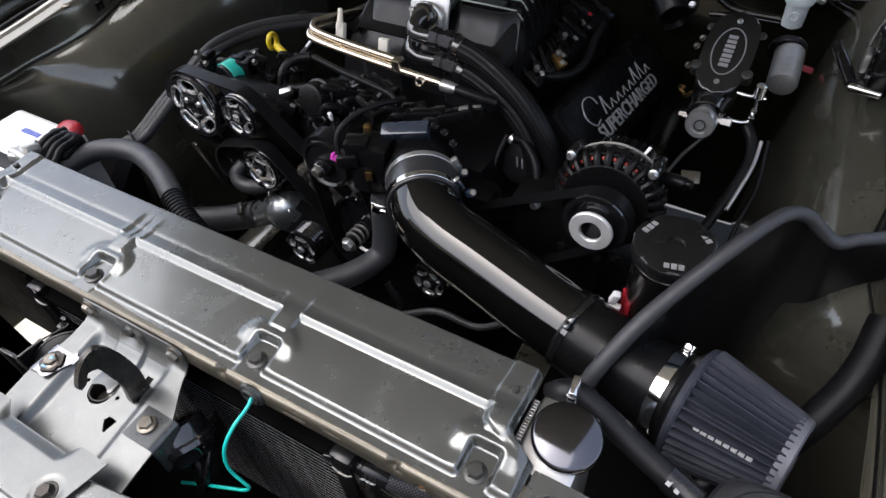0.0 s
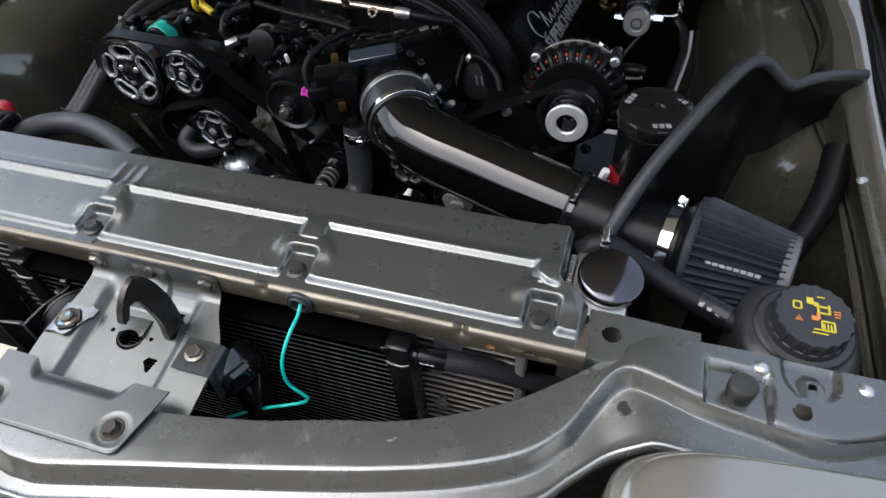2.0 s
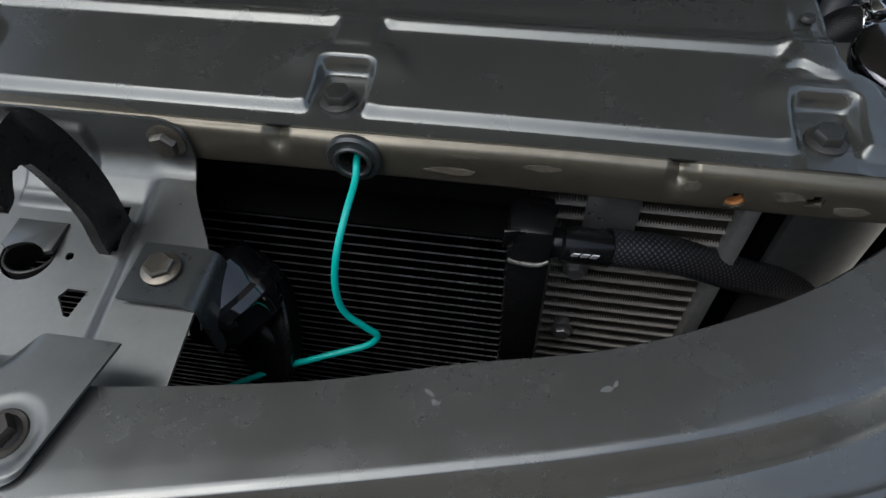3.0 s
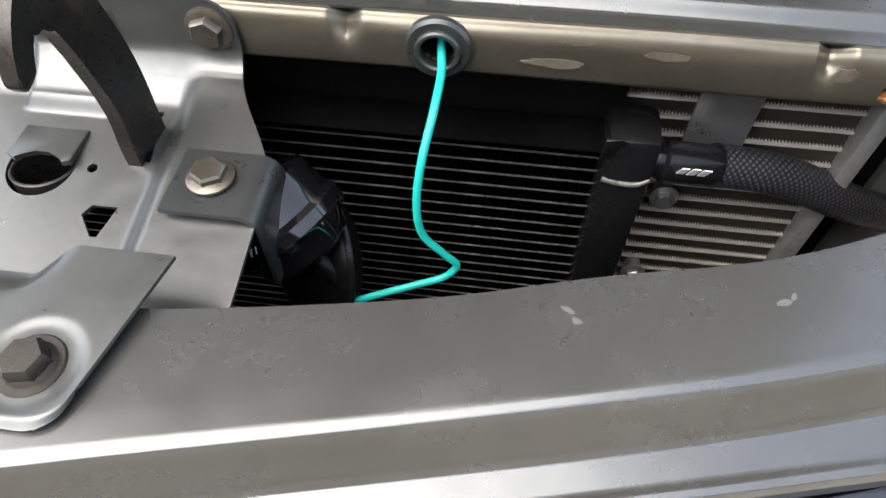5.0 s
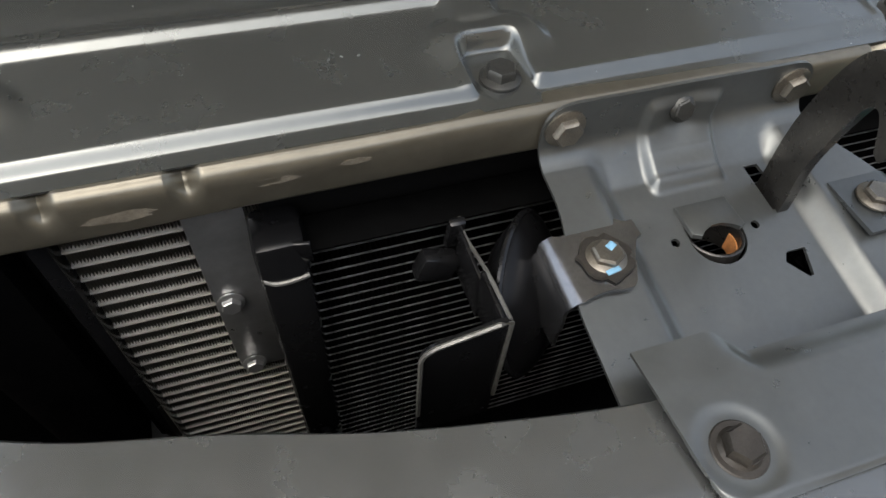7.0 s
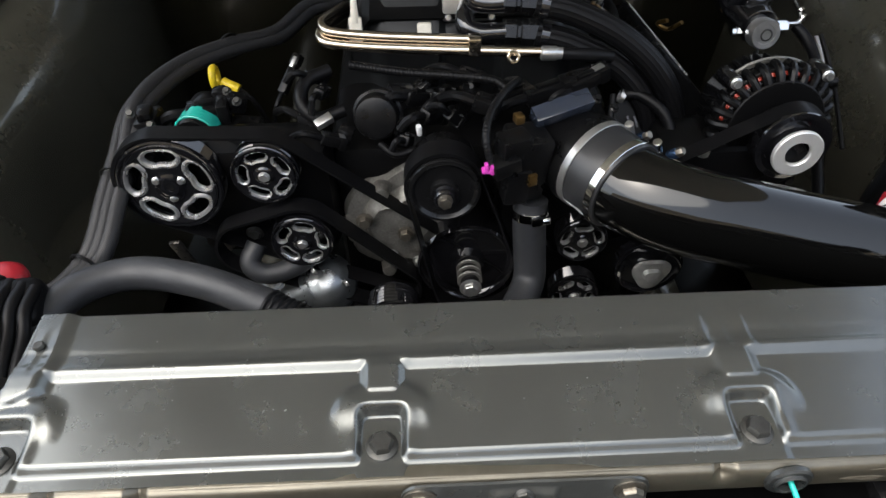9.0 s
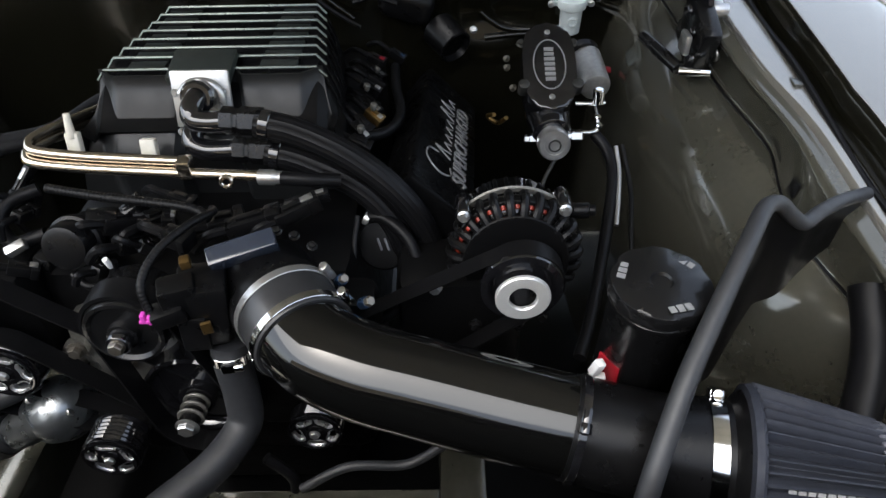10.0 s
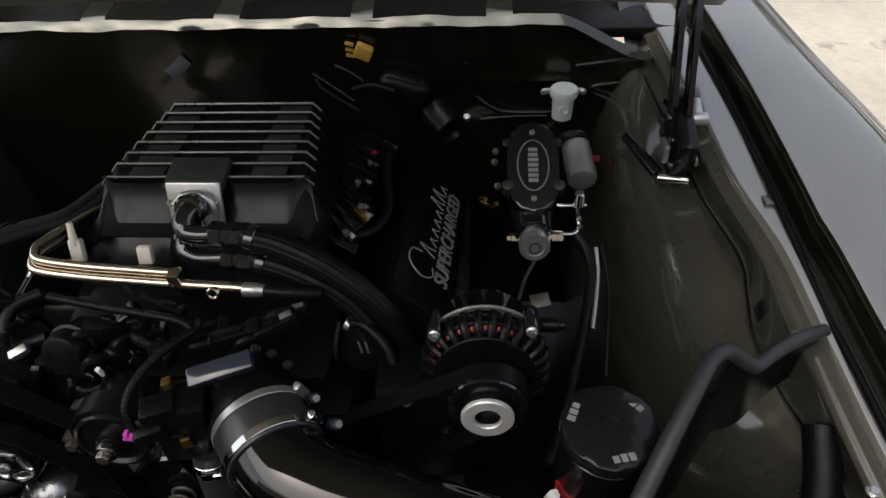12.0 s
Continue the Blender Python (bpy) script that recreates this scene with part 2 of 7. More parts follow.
def lathe(bm, origin, axis, profile, seg=28, caps=True, wave=None):
    """Turned shape: profile rows are (distance along the axis, radius)."""
    R, o = frame_of(axis), Vector(origin)
    rings = []
    for s, r in profile:
        ring = []
        for i in range(seg):
            a = 2 * math.pi * i / seg
            rr = r * (wave(a, s) if wave else 1.0)
            ring.append(bm.verts.new(o + R @ Vector((rr * math.cos(a), rr * math.sin(a), s))))
        rings.append(ring)
    for a, b in zip(rings, rings[1:]):
        for i in range(seg):
            j = (i + 1) % seg
            bm.faces.new((a[i], a[j], b[j], b[i]))
    if caps:
        bm.faces.new(list(reversed(rings[0]))), bm.faces.new(rings[-1])
    return bm


def rod(bm, p0, p1, r, r1=None, seg=20, bev=None):
    p0, p1 = Vector(p0), Vector(p1)
    L = (p1 - p0).length
    r1 = r if r1 is None else r1
    b = min(r, r1) * 0.18 if bev is None else bev
    b = min(b, L * 0.3)
    return lathe(bm, p0, p1 - p0, [(0, r - b), (b * 0.3, r - b * 0.3), (b, r), (L - b, r1), (L - b * 0.3, r1 - b * 0.3), (L, r1 - b)], seg)


def ring(bm, origin, axis, ro, ri, depth, seg=32):
    b = min(0.0015, depth * 0.3, (ro - ri) * 0.3)
    return lathe(bm, origin, axis, [(b, ri), (0, ri + b), (0, ro - b), (b, ro), (depth - b, ro), (depth, ro - b), (depth, ri + b), (depth - b, ri), (b, ri)], seg, caps=False)


def curve_points(pts, n=8):
    """A smooth run through the given places."""
    P = [Vector(p) for p in pts]
    if len(P) < 3:
        return P
    P = [P[0] * 2 - P[1]] + P + [P[-1] * 2 - P[-2]]
    out = []
    for i in range(1, len(P) - 2):
        a, b, c, d = P[i - 1], P[i], P[i + 1], P[i + 2]
        for k in range(n):
            t = k / n
            out.append(0.5 * ((2 * b) + (c - a) * t + (2 * a - 5 * b + 4 * c - d) * t * t + (3 * b - a - 3 * c + d) * t ** 3))
    out.append(P[-2])
    return out


def tube(bm, pts, r, seg=14, n=8, smooth=True, ribs=None, flat=1.0, lobes=0):
    """A hose, pipe or wire along places; r is a radius or a function of the part of the way gone."""
    P = curve_points(pts, n) if smooth else [Vector(p) for p in pts]
    if ribs:
        Q, acc = [], 0.0
        for a, b in zip(P, P[1:]):
            m = max(1, int((b - a).length / (ribs / 4)))
            Q += [a.lerp(b, k / m) for k in range(m)]
        P = Q + [P[-1]]
    total = sum((b - a).length for a, b in zip(P, P[1:])) or 1
    uvl = bm.loops.layers.uv.verify()
    prev, x, gone, rows = None, None, 0.0, []
    for i, p in enumerate(P):
        d = (P[min(i + 1, len(P) - 1)] - P[max(i - 1, 0)]).normalized()
        if x is None:
            x = frame_of(d).col[0].copy()
        x = (x - d * x.dot(d)).normalized()
        y = d.cross(x)
        if i:
            gone += (p - P[i - 1]).length
        rr = r(gone / total) if callable(r) else r
        if ribs:
            rr *= (1.0, 1.07, 1.07, 0.97)[i % 4]
        rows.append(([bm.verts.new(p + (x * math.cos(2 * math.pi * k / seg) + y * (flat * math.sin(2 * math.pi * k / seg))) * (rr * (1 - 0.05 * (k % 2)) if lobes else rr)) for k in range(seg)], gone))
    for (a, ga), (b, gb) in zip(rows, rows[1:]):
        for k in range(seg):
            j = (k + 1) % seg
            f = bm.faces.new((a[k], a[j], b[j], b[k]))
            ru = (r(0.5) if callable(r) else r) * 2 * math.pi / seg
            for lp, uv in zip(f.loops, ((k * ru, ga), ((k + 1) * ru, ga), ((k + 1) * ru, gb), (k * ru, gb))):
                lp[uvl].uv = uv
    bm.faces.new(list(reversed(rows[0][0]))), bm.faces.new(rows[-1][0])
    return bm


def box(bm, c, size, bev=0.002, rot=None, seg=2):
    geo = bmesh.ops.create_cube(bm, size=1.0)
    vs = geo["verts"]
    bmesh.ops.scale(bm, vec=size, verts=vs)
    if bev:
        es = list({e for v in vs for e in v.link_edges})
        res = bmesh.ops.bevel(bm, geom=es, offset=min(bev, min(size) * 0.45), segments=seg, profile=0.5, affect="EDGES")
        vs = list({v for f in res["faces"] for v in f.verts} | {v for v in vs if v.is_valid})
    if rot is not None:
        bmesh.ops.rotate(bm, matrix=rot if isinstance(rot, Matrix) else Euler([radians(a) for a in rot]).to_matrix(), verts=vs)
    bmesh.ops.translate(bm, vec=c, verts=vs)
    return bm


def prism(bm, outline, m, depth, bev=0.0, seg=2):
    """A plate cut to an outline in its own plane, depth along its normal; m takes plane to place."""
    a = [bm.verts.new((x, y, 0)) for x, y in outline]
    b = [bm.verts.new((x, y, depth)) for x, y in outline]
    n = len(outline)
    bm.faces.new(list(reversed(a)))
    top = bm.faces.new(b)
    sides = [bm.faces.new((a[i], a[(i + 1) % n], b[(i + 1) % n], b[i])) for i in range(n)]
    vs = a + b
    if bev:
        res = bmesh.ops.bevel(bm, geom=list(top.edges), offset=bev, segments=seg, profile=0.5, affect="EDGES")
        vs = list({v for f in res["faces"] for v in f.verts} | {v for v in vs if v.is_valid})
    bmesh.ops.transform(bm, matrix=m, verts=vs)
    return bm


def sheet(fn, nu, nv, thick=0.0012, keep=None, snap=None):
    """A pressed sheet: fn(u, v) gives places for u, v from 0 to 1; keep leaves out the faces of its openings."""
    bm = B()
    P = [[bm.verts.new(fn(i / nu, j / nv)) for i in range(nu + 1)] for j in range(nv + 1)]
    for j in range(nv):
        for i in range(nu):
            if keep is None or keep((i + 0.5) / nu, (j + 0.5) / nv):
                bm.faces.new((P[j][i], P[j][i + 1], P[j + 1][i + 1], P[j + 1][i]))
    bmesh.ops.delete(bm, geom=[v for v in bm.verts if not v.link_faces], context="VERTS")
    if snap:
        for v in bm.verts:
            if v.is_boundary:
                q = snap(v.co)
                if q is not None:
                    v.co = q
    bmesh.ops.recalc_face_normals(bm, faces=bm.faces)
    if thick:
        bmesh.ops.solidify(bm, geom=list(bm.faces), thickness=thick)
    return bm


def ripple(p):
    """Gentle waviness from a few sines."""
    a, b, c = p
    return 0.5 * math.sin(2.1 * a + 1.3 * b + c) + 0.3 * math.sin(3.7 * b - 1.9 * a + 2 * c) + 0.2 * math.sin(5.3 * a + 4.1 * b + 3 * c)


def step(a, b, x):
    t = max(0.0, min(1.0, (x - a) / (b - a)))
    return t * t * (3 - 2 * t)


def bump1(x, c, w):
    d = (x - c) / w
    return math.exp(-d * d)


def along(table, x):
    """Smooth reading of a short table of (x, value)."""
    if x <= table[0][0]:
        return table[0][1]
    for (a, p), (b, q) in zip(table, table[1:]):
        if x <= b:
            i = table.index((a, p))
            m0 = (q - (table[i - 1][1] if i else p)) / (b - (table[i - 1][0] if i else a))
            m1 = ((table[i + 2][1] if i + 2 < len(table) else q) - p) / ((table[i + 2][0] if i + 2 < len(table) else b) - a)
            t, h = (x - a) / (b - a), b - a
            return (2 * t ** 3 - 3 * t * t + 1) * p + (t ** 3 - 2 * t * t + t) * h * m0 + (-2 * t ** 3 + 3 * t * t) * q + (t ** 3 - t * t) * h * m1
    return table[-1][1]


def bolt(parent, at, axis=(0, 0, 1), r=0.007, h=0.006, flange=0.011, mat=None, name="bolt", label="", turn=0.3, washer=None):
    """A flanged hexagon bolt seen from its head, with a turned chamfer."""
    bm = B()
    if washer:
        lathe(bm, at, axis, [(0, washer), (0.0015, washer), (0.002, washer - 0.0006)], 24)
    lathe(bm, at, axis, [(0.0, flange), (0.0012, flange), (0.0028, r * 1.05)], 24)
    R = frame_of(axis)
    hexa = []
    for s, k in ((0.002, 1.0), (h * 0.8, 1.0), (h, 0.86)):
        hexa.append([bm.verts.new(Vector(at) + R @ Vector((k * r * 1.12 * math.cos(turn + i * math.pi / 3), k * r * 1.12 * math.sin(turn + i * math.pi / 3), s))) for i in range(6)])
    for a, b in zip(hexa, hexa[1:]):
        for i in range(6):
            bm.faces.new((a[i], a[(i + 1) % 6], b[(i + 1) % 6], b[i]))
    bm.faces.new(hexa[-1])
    return part(name, bm, mat or DARKBOLT, parent, label)


def clamp(parent, at, axis, r, width=0.012, screw=(0, 0, 1), mat=None, name="hose_clamp", label="steel worm-drive hose clamp"):
    """A worm-drive band with its screw housing."""
    bm = B()
    ax = Vector(axis).normalized()
    ring(bm, Vector(at) - ax * width / 2, ax, r + 0.0012, r - 0.0005, width, 36)
    s = Vector(screw)
    s = (s - ax * s.dot(ax)).normalized()
    t = ax.cross(s)
    c = Vector(at) + s * (r + 0.005)
    R = Matrix((t, ax, s)).transposed()
    box(bm, c, (0.016, width * 0.95, 0.008), 0.002, R)
    rod(bm, c + t * 0.006, c + t * 0.016, 0.0055, seg=12)
    return part(name, bm, mat or CHROME, parent, label)


def lettering(parent, text, at, right, up, size, mat, name="lettering", depth=0.0004, label="", shear=0.0):
    cu = bpy.data.curves.new(name, "FONT")
    cu.body, cu.size, cu.extrude, cu.align_x, cu.align_y, cu.shear = text, size, depth, "CENTER", "CENTER", shear
    ob = bpy.data.objects.new(name, cu)
    scene.collection.objects.link(ob)
    dg = bpy.context.evaluated_depsgraph_get()
    me = bpy.data.meshes.new_from_object(ob.evaluated_get(dg))
    bpy.data.objects.remove(ob)
    r, u = Vector(right).normalized(), Vector(up)
    u = (u - r * u.dot(r)).normalized()
    m = Matrix.Translation(at) @ Matrix((r, u, r.cross(u))).transposed().to_4x4()
    me.transform(PLACE[parent.name].inverted() @ m)
    me.materials.clear()
    me.materials.append(mat)
    o = new(name, me)
    o.parent = parent
    PLACE[o.name] = PLACE[parent.name]
    return tagged(o, label)


def bars(bm, at, right, up, width, height, count, depth=0.0006, gap=0.3, seed=1):
    """A run of plain upright bars in place of lettering."""
    rnd = random.Random(seed)
    r, u = Vector(right).normalized(), Vector(up)
    u = (u - r * u.dot(r)).normalized()
    R = Matrix((r, u, r.cross(u))).transposed()
    w = width / count
    for i in range(count):
        c = Vector(at) + r * ((i + 0.5) * w - width / 2)
        box(bm, c, (w * (1 - gap), height * rnd.uniform(0.85, 1.0), depth), 0, R)
    return bm



# ---- setting: ground, far walls ----
CX = -0.037          # middle of the car across
bm = B()
bmesh.ops.create_grid(bm, x_segments=60, y_segments=60, size=60)
for v in bm.verts:
    v.co.z = 0.004 * ripple((v.co.x * 0.7, v.co.y * 0.7, 0))
single("ground", bm, CONCRETE, "pale sunlit concrete driveway around the car", "ground", kind="structure")
bm = box(B(), (0, -6.8, 2.3), (26, 0.3, 4.6), 0.02)
single("backdrop_house", bm, STUCCO, "plain beige stucco house wall facing the drive", "wall", kind="structure")

# dark tree line far behind the car, mirrored in the fender
def trees_fn(u, v):
    x = -45 + 110 * u
    top = 11.5 + 2.2 * math.sin(x * 0.37) + 1.3 * math.sin(x * 1.13 + 1) + 0.8 * math.sin(x * 2.9) + 0.5 * math.sin(x * 7.1 + 2)
    return (x, 34 + 1.5 * math.sin(x * 0.9 + v * 5), top * v)


single("backdrop_trees", sheet(trees_fn, 440, 12, 0.2), LEAVES, "dark green line of trees far behind the car", "trees", kind="structure")

# ---- the car's body ----
car = thing("car", (CX, 0.5, 0), "grey-painted classic muscle car with its hood open on the drive", "car")


def lip_z(y):
    return along([(-0.15, 0.868), (0.0, 0.876), (0.3, 0.895), (0.47, 0.913), (0.66, 0.944), (0.9, 0.975), (1.2, 1.0)], y)


def inner_x(y):
    return along([(-0.2, 0.772), (0.0, 0.766), (0.15, 0.756), (0.3, 0.747), (0.47, 0.739), (0.58, 0.730), (0.69, 0.706), (0.76, 0.697), (1.1, 0.672), (1.4, 0.66)], y)


def fender_row(y, v):
    """The cross-section of one front fender and its apron, from the wheel-house up and out to the sill."""
    xi, xg, z = inner_x(y), 0.777 - 0.045 * y, lip_z(y)
    o = xg + along([(-0.2, 0.20), (0.3, 0.205), (0.65, 0.197), (0.77, 0.185), (0.94, 0.163), (1.17, 0.150), (1.4, 0.14)], y)
    xg = max(xg, xi + 0.024)
    prof = [(xi - 0.004, z - 0.010), (xi, z - 0.003), (xi + 0.006, z + 0.001), (xg - 0.004, z + 0.001), (xg + 0.002, z - 0.006), (xg + 0.007, z - 0.010),
            (xg + 0.012, z - 0.004), (xg + 0.017, z + 0.018), (xg + 0.022, z + 0.031), (xg + 0.031, z + 0.0345), (xg * 0.5 + o * 0.5 + 0.010, z + 0.0355), (o - 0.035, z + 0.032),
            (o - 0.012, z + 0.021), (o, z + 0.004), (o + 0.008, z - 0.2), (o - 0.01, z - 0.5)]
    q = [(i / (len(prof) - 1), p) for i, p in enumerate(prof)]
    return along([(a, p[0]) for a, p in q], v), along([(a, p[1]) for a, p in q], v)


def apron_row(y, v):
    """The inner wheel-house panel: a flange, an upright skirt, a sharp seam, then the swelling house."""
    xi, z, c = inner_x(y), lip_z(y), seam_x(y)
    w = step(0.20, 0.48, y) * (1 - 0.45 * step(0.85, 1.2, y))
    d = along([(-0.1, 0.84), (0.2, 0.82), (0.3, 0.775), (0.4, 0.728), (0.6, 0.708), (0.9, 0.668), (1.2, 0.645)], y)
    prof = [(xi + 0.003, z - 0.004), (xi - 0.008, z - 0.0075), (xi - 0.020, z - 0.012), (xi * 0.6 + c * 0.4 - 0.010, z - 0.024), (c + 0.005, z - 0.060), (c + 0.001, z - 0.0705), (c - 0.002, z - 0.0725),
            (min(c - 0.004, d - 0.014 * w), z - 0.075), (d - 0.044 * w, z - 0.090), (d - 0.070 * w, z - 0.120), (d - 0.090 * w, z - 0.160), (d - 0.106 * w, z - 0.215), (d - 0.122 * w, z - 0.30), (d - 0.134 * w, z - 0.42), (d - 0.142 * w, z - 0.62)]
    q = [(i / (len(prof) - 1), p) for i, p in enumerate(prof)]
    return along([(a, p[0]) for a, p in q], v), along([(a, p[1]) for a, p in q], v)


def seam_x(y):
    """How far out the seam between skirt and wheel-house runs."""
    return along([(-0.1, 0.752), (0.2, 0.744), (0.337, 0.733), (0.383, 0.724), (0.435, 0.709), (0.499, 0.697), (0.571, 0.703), (0.622, 0.711), (0.67, 0.703), (0.75, 0.684), (0.9, 0.668), (1.2, 0.645)], y)


for side, word in ((1, "right"), (-1, "left")):
    def place(x, y, z):
        return (x if side > 0 else 2 * CX - x, y, z)

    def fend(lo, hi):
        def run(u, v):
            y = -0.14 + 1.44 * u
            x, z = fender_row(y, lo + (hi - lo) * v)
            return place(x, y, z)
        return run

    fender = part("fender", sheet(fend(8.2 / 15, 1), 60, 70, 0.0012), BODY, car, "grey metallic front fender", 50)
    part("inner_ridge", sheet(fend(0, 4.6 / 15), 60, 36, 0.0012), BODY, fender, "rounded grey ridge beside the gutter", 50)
    # The gutter's shade is put into its wall as a near-black colour.
    part("gutter_wall", sheet(fend(4.6 / 15, 8.2 / 15), 60, 30, 0.0012), FIREWALL, fender, "gutter wall coloured dark for the shade in it", 50)

    def inner(u, v):
        y = -0.05 + 1.17 * u
        x, z = apron_row(y, v)
        return place(x, y, z)

    house = part("inner_fender", sheet(inner, 90, 112, 0.0012), APRON, car, "glossy dark olive inner fender panel", 50)
    # The crease's dark gap is added as a thin black tube.
    bm = tube(B(), [place(seam_x(y) + 0.0015, y, lip_z(y) - 0.0700) for y in [-0.04 + 0.03 * i for i in range(38)]], 0.0020, 6, 3)
    part("seam_dark_line", bm, RUBBER, house, "black line added for the dark crease of the seam")
    bm = box(B(), place(0.704, 0.535, lip_z(0.535) - 0.046), (0.003, 0.020, 0.020), 0.001, (0, 10, 0))
    part("clip_plate", bm, BLACKMET, house)
    bolt(house, place(0.607, 0.632, 0.722), (-1 if side > 0 else 1, 0, 0.35), 0.006, 0.004, 0.009, BLACKGLOSS, "plug")
    # folded edge and rubber strip in the gutter
    bm = B()
    ys = [-0.10 + 0.1 * i for i in range(13)]
    tube(bm, [place(0.777 - 0.045 * y - 0.001, y, lip_z(y) + 0.002 + 0.003 * math.sin(y * 21)) for y in ys], 0.0045, 8, 6)
    part("gutter_seal", bm, RUBBER, fender, "black rubber gutter seal")
    for x, y in ((0.733, 0.297), (0.720, 0.474)):
        bolt(fender, place(x, y, lip_z(y) - 0.012), (0, 0, 1), 0.0045, 0.004, 0.0075, ZINC if y > 0.4 else SILVER, "fender_bolt")
    bm = box(B(), place(0.735, 0.665, lip_z(0.665) + 0.003), (0.012, 0.02, 0.004), 0.0015)
    part("lip_clip", bm, PAINT, fender)

# firewall with its pressed ribs and the cowl above it
def wall_fn(u, v):
    x, z = CX - 0.80 + 1.60 * u, 0.30 + 0.72 * v
    drop = 0.07 * step(0.53, 0.70, abs(x - CX)) * v
    y = 1.10 + 0.02 * bump1(x, 0.36, 0.10) * bump1(z, 0.86, 0.05) - 0.006 * bump1(z, 0.90, 0.010) * step(0.30, 0.34, x) * step(0.66, 0.6, x)
    y += 0.006 * ripple((x * 3, z * 3, 0))
    return (x, y, z - drop)


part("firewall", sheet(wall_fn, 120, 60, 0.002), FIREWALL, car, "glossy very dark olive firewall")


def cowl_fn(u, v):
    x = CX - 0.78 + 1.56 * u
    y = 1.085 + 0.30 * v
    z = 1.018 + 0.007 * step(0.01, 0.08, v) + 0.05 * v - 0.07 * step(0.53, 0.70, abs(x - CX)) * (1 - 0.6 * v)
    z += 0.0035 * ripple((x * 16, y * 30, 0)) * step(0.2, 0.0, v) - 0.006 * step(0.03, 0.0, v)
    return (x, y, z)


def cowl_keep(u, v):
    x = 1.56 * u - 0.78 + CX
    return not (0.045 < v < 0.70 and abs(x) < 0.62 and ((x + 0.62) % 0.248) > 0.045)


part("cowl", sheet(cowl_fn, 200, 60, 0.0015, cowl_keep), COWLPAINT, car, "grey cowl panel with open vent slots")
# Black sheet added close under the vent slots to make their inside dark.
bm = box(B(), (CX, 1.25, 0.985), (1.5, 0.28, 0.02), 0.004)
part("cowl_blackout", bm, BLACKSATIN, car)
bm = box(B(), (CX, 1.55, 1.2), (1.45, 0.02, 0.5), 0.004, (55, 0, 0))
part("windscreen", bm, BLACKGLOSS, car, "dark windscreen glass")
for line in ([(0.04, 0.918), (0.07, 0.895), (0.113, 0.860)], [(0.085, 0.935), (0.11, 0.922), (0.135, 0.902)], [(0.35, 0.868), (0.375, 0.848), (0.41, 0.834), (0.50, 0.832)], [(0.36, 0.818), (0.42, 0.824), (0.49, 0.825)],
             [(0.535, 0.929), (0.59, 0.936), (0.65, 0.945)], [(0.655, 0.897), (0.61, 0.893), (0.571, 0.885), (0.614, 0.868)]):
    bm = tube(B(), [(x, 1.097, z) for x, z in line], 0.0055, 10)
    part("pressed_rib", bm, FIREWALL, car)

# open hood above, tilted up from its rear hinges
def hood_fn(u, v):
    x = CX - 0.78 + 1.56 * u
    s = 1.40 * v
    crown = 0.03 * (1 - (2 * u - 1) ** 2)
    return (x, 1.03 - 0.755 * s + crown * 0.8, 1.075 + 0.656 * s + crown * 0.5)


hood = part("hood", sheet(hood_fn, 30, 30, 0.012), INSULATION, car, "raised hood seen from its grey underside")

for s in (1, -1):
    wheel = part("tyre", lathe(B(), (CX + s * 0.66, 0.56, 0.33), (s, 0, 0), [(0, 0.20), (0.0, 0.30), (0.02, 0.325), (0.10, 0.331), (0.18, 0.325), (0.20, 0.30), (0.20, 0.20)], 48), RUBBER, car, "black front tyre")
    part("rim", lathe(B(), (CX + s * 0.68, 0.56, 0.33), (s, 0, 0), [(0, 0.19), (0.01, 0.205), (0.15, 0.205), (0.16, 0.18), (0.12, 0.06), (0.12, 0)], 40), SILVER, wheel)

# black sheet added under the engine bay, so that it is closed and dark
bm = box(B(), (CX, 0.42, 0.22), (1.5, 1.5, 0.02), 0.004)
part("bay_blackout", bm, BLACKSATIN, car)
for s in (1, -1):
    bm = box(B(), (CX + s * 0.34, 0.5, 0.42), (0.07, 1.5, 0.10), 0.008)
    part("frame_rail", bm, APRON, car, "dark painted frame rail")

# ---- radiator support: cross beam, side plates ----
NOTCHES = (-0.366, -0.303, 0.104, 0.330)


def beam_fn(u, v):
    x = -0.56 + 1.015 * u
    prof = [(0.012, 0.8858), (-0.020, 0.8892), (-0.0255, 0.8885), (-0.0288, 0.8856), (-0.0302, 0.879), (-0.0298, 0.866), (-0.0282, 0.861), (-0.020, 0.8582), (0.02, 0.8578)]
    q = [(i / (len(prof) - 1), p) for i, p in enumerate(prof)]
    y, z = along([(a, p[0]) for a, p in q], v), along([(a, p[1]) for a, p in q], v)
    # sharp little V-shaped nicks in the upper fold
    d = max(max(0.0, 1 - abs(x - n) / 0.0085) for n in NOTCHES)
    top = step(0.60, 0.40, v) * step(0.05, 0.14, v)
    y += 0.0055 * d * top
    z -= 0.0055 * d * top
    y += 0.0005 * ripple((x * 13, v * 5, 4)) * step(0.3, 0.5, v)
    z += 0.0006 * ripple((x * 9, v * 3, 2))
    return (x, y, z)


GROM = (0.150, 0.8765)


def beam_keep(u, v):
    x = -0.56 + 1.015 * u
    p = beam_fn(u, v)
    if p[1] > -0.026:
        return True
    return not any((x - a) ** 2 + (p[2] - b) ** 2 < r * r for a, b, r in ((GROM[0], GROM[1], 0.0085), (0.361, 0.870, 0.0055), (0.401, 0.874, 0.0045), (-0.445, 0.867, 0.006), (-0.402, 0.870, 0.005)))


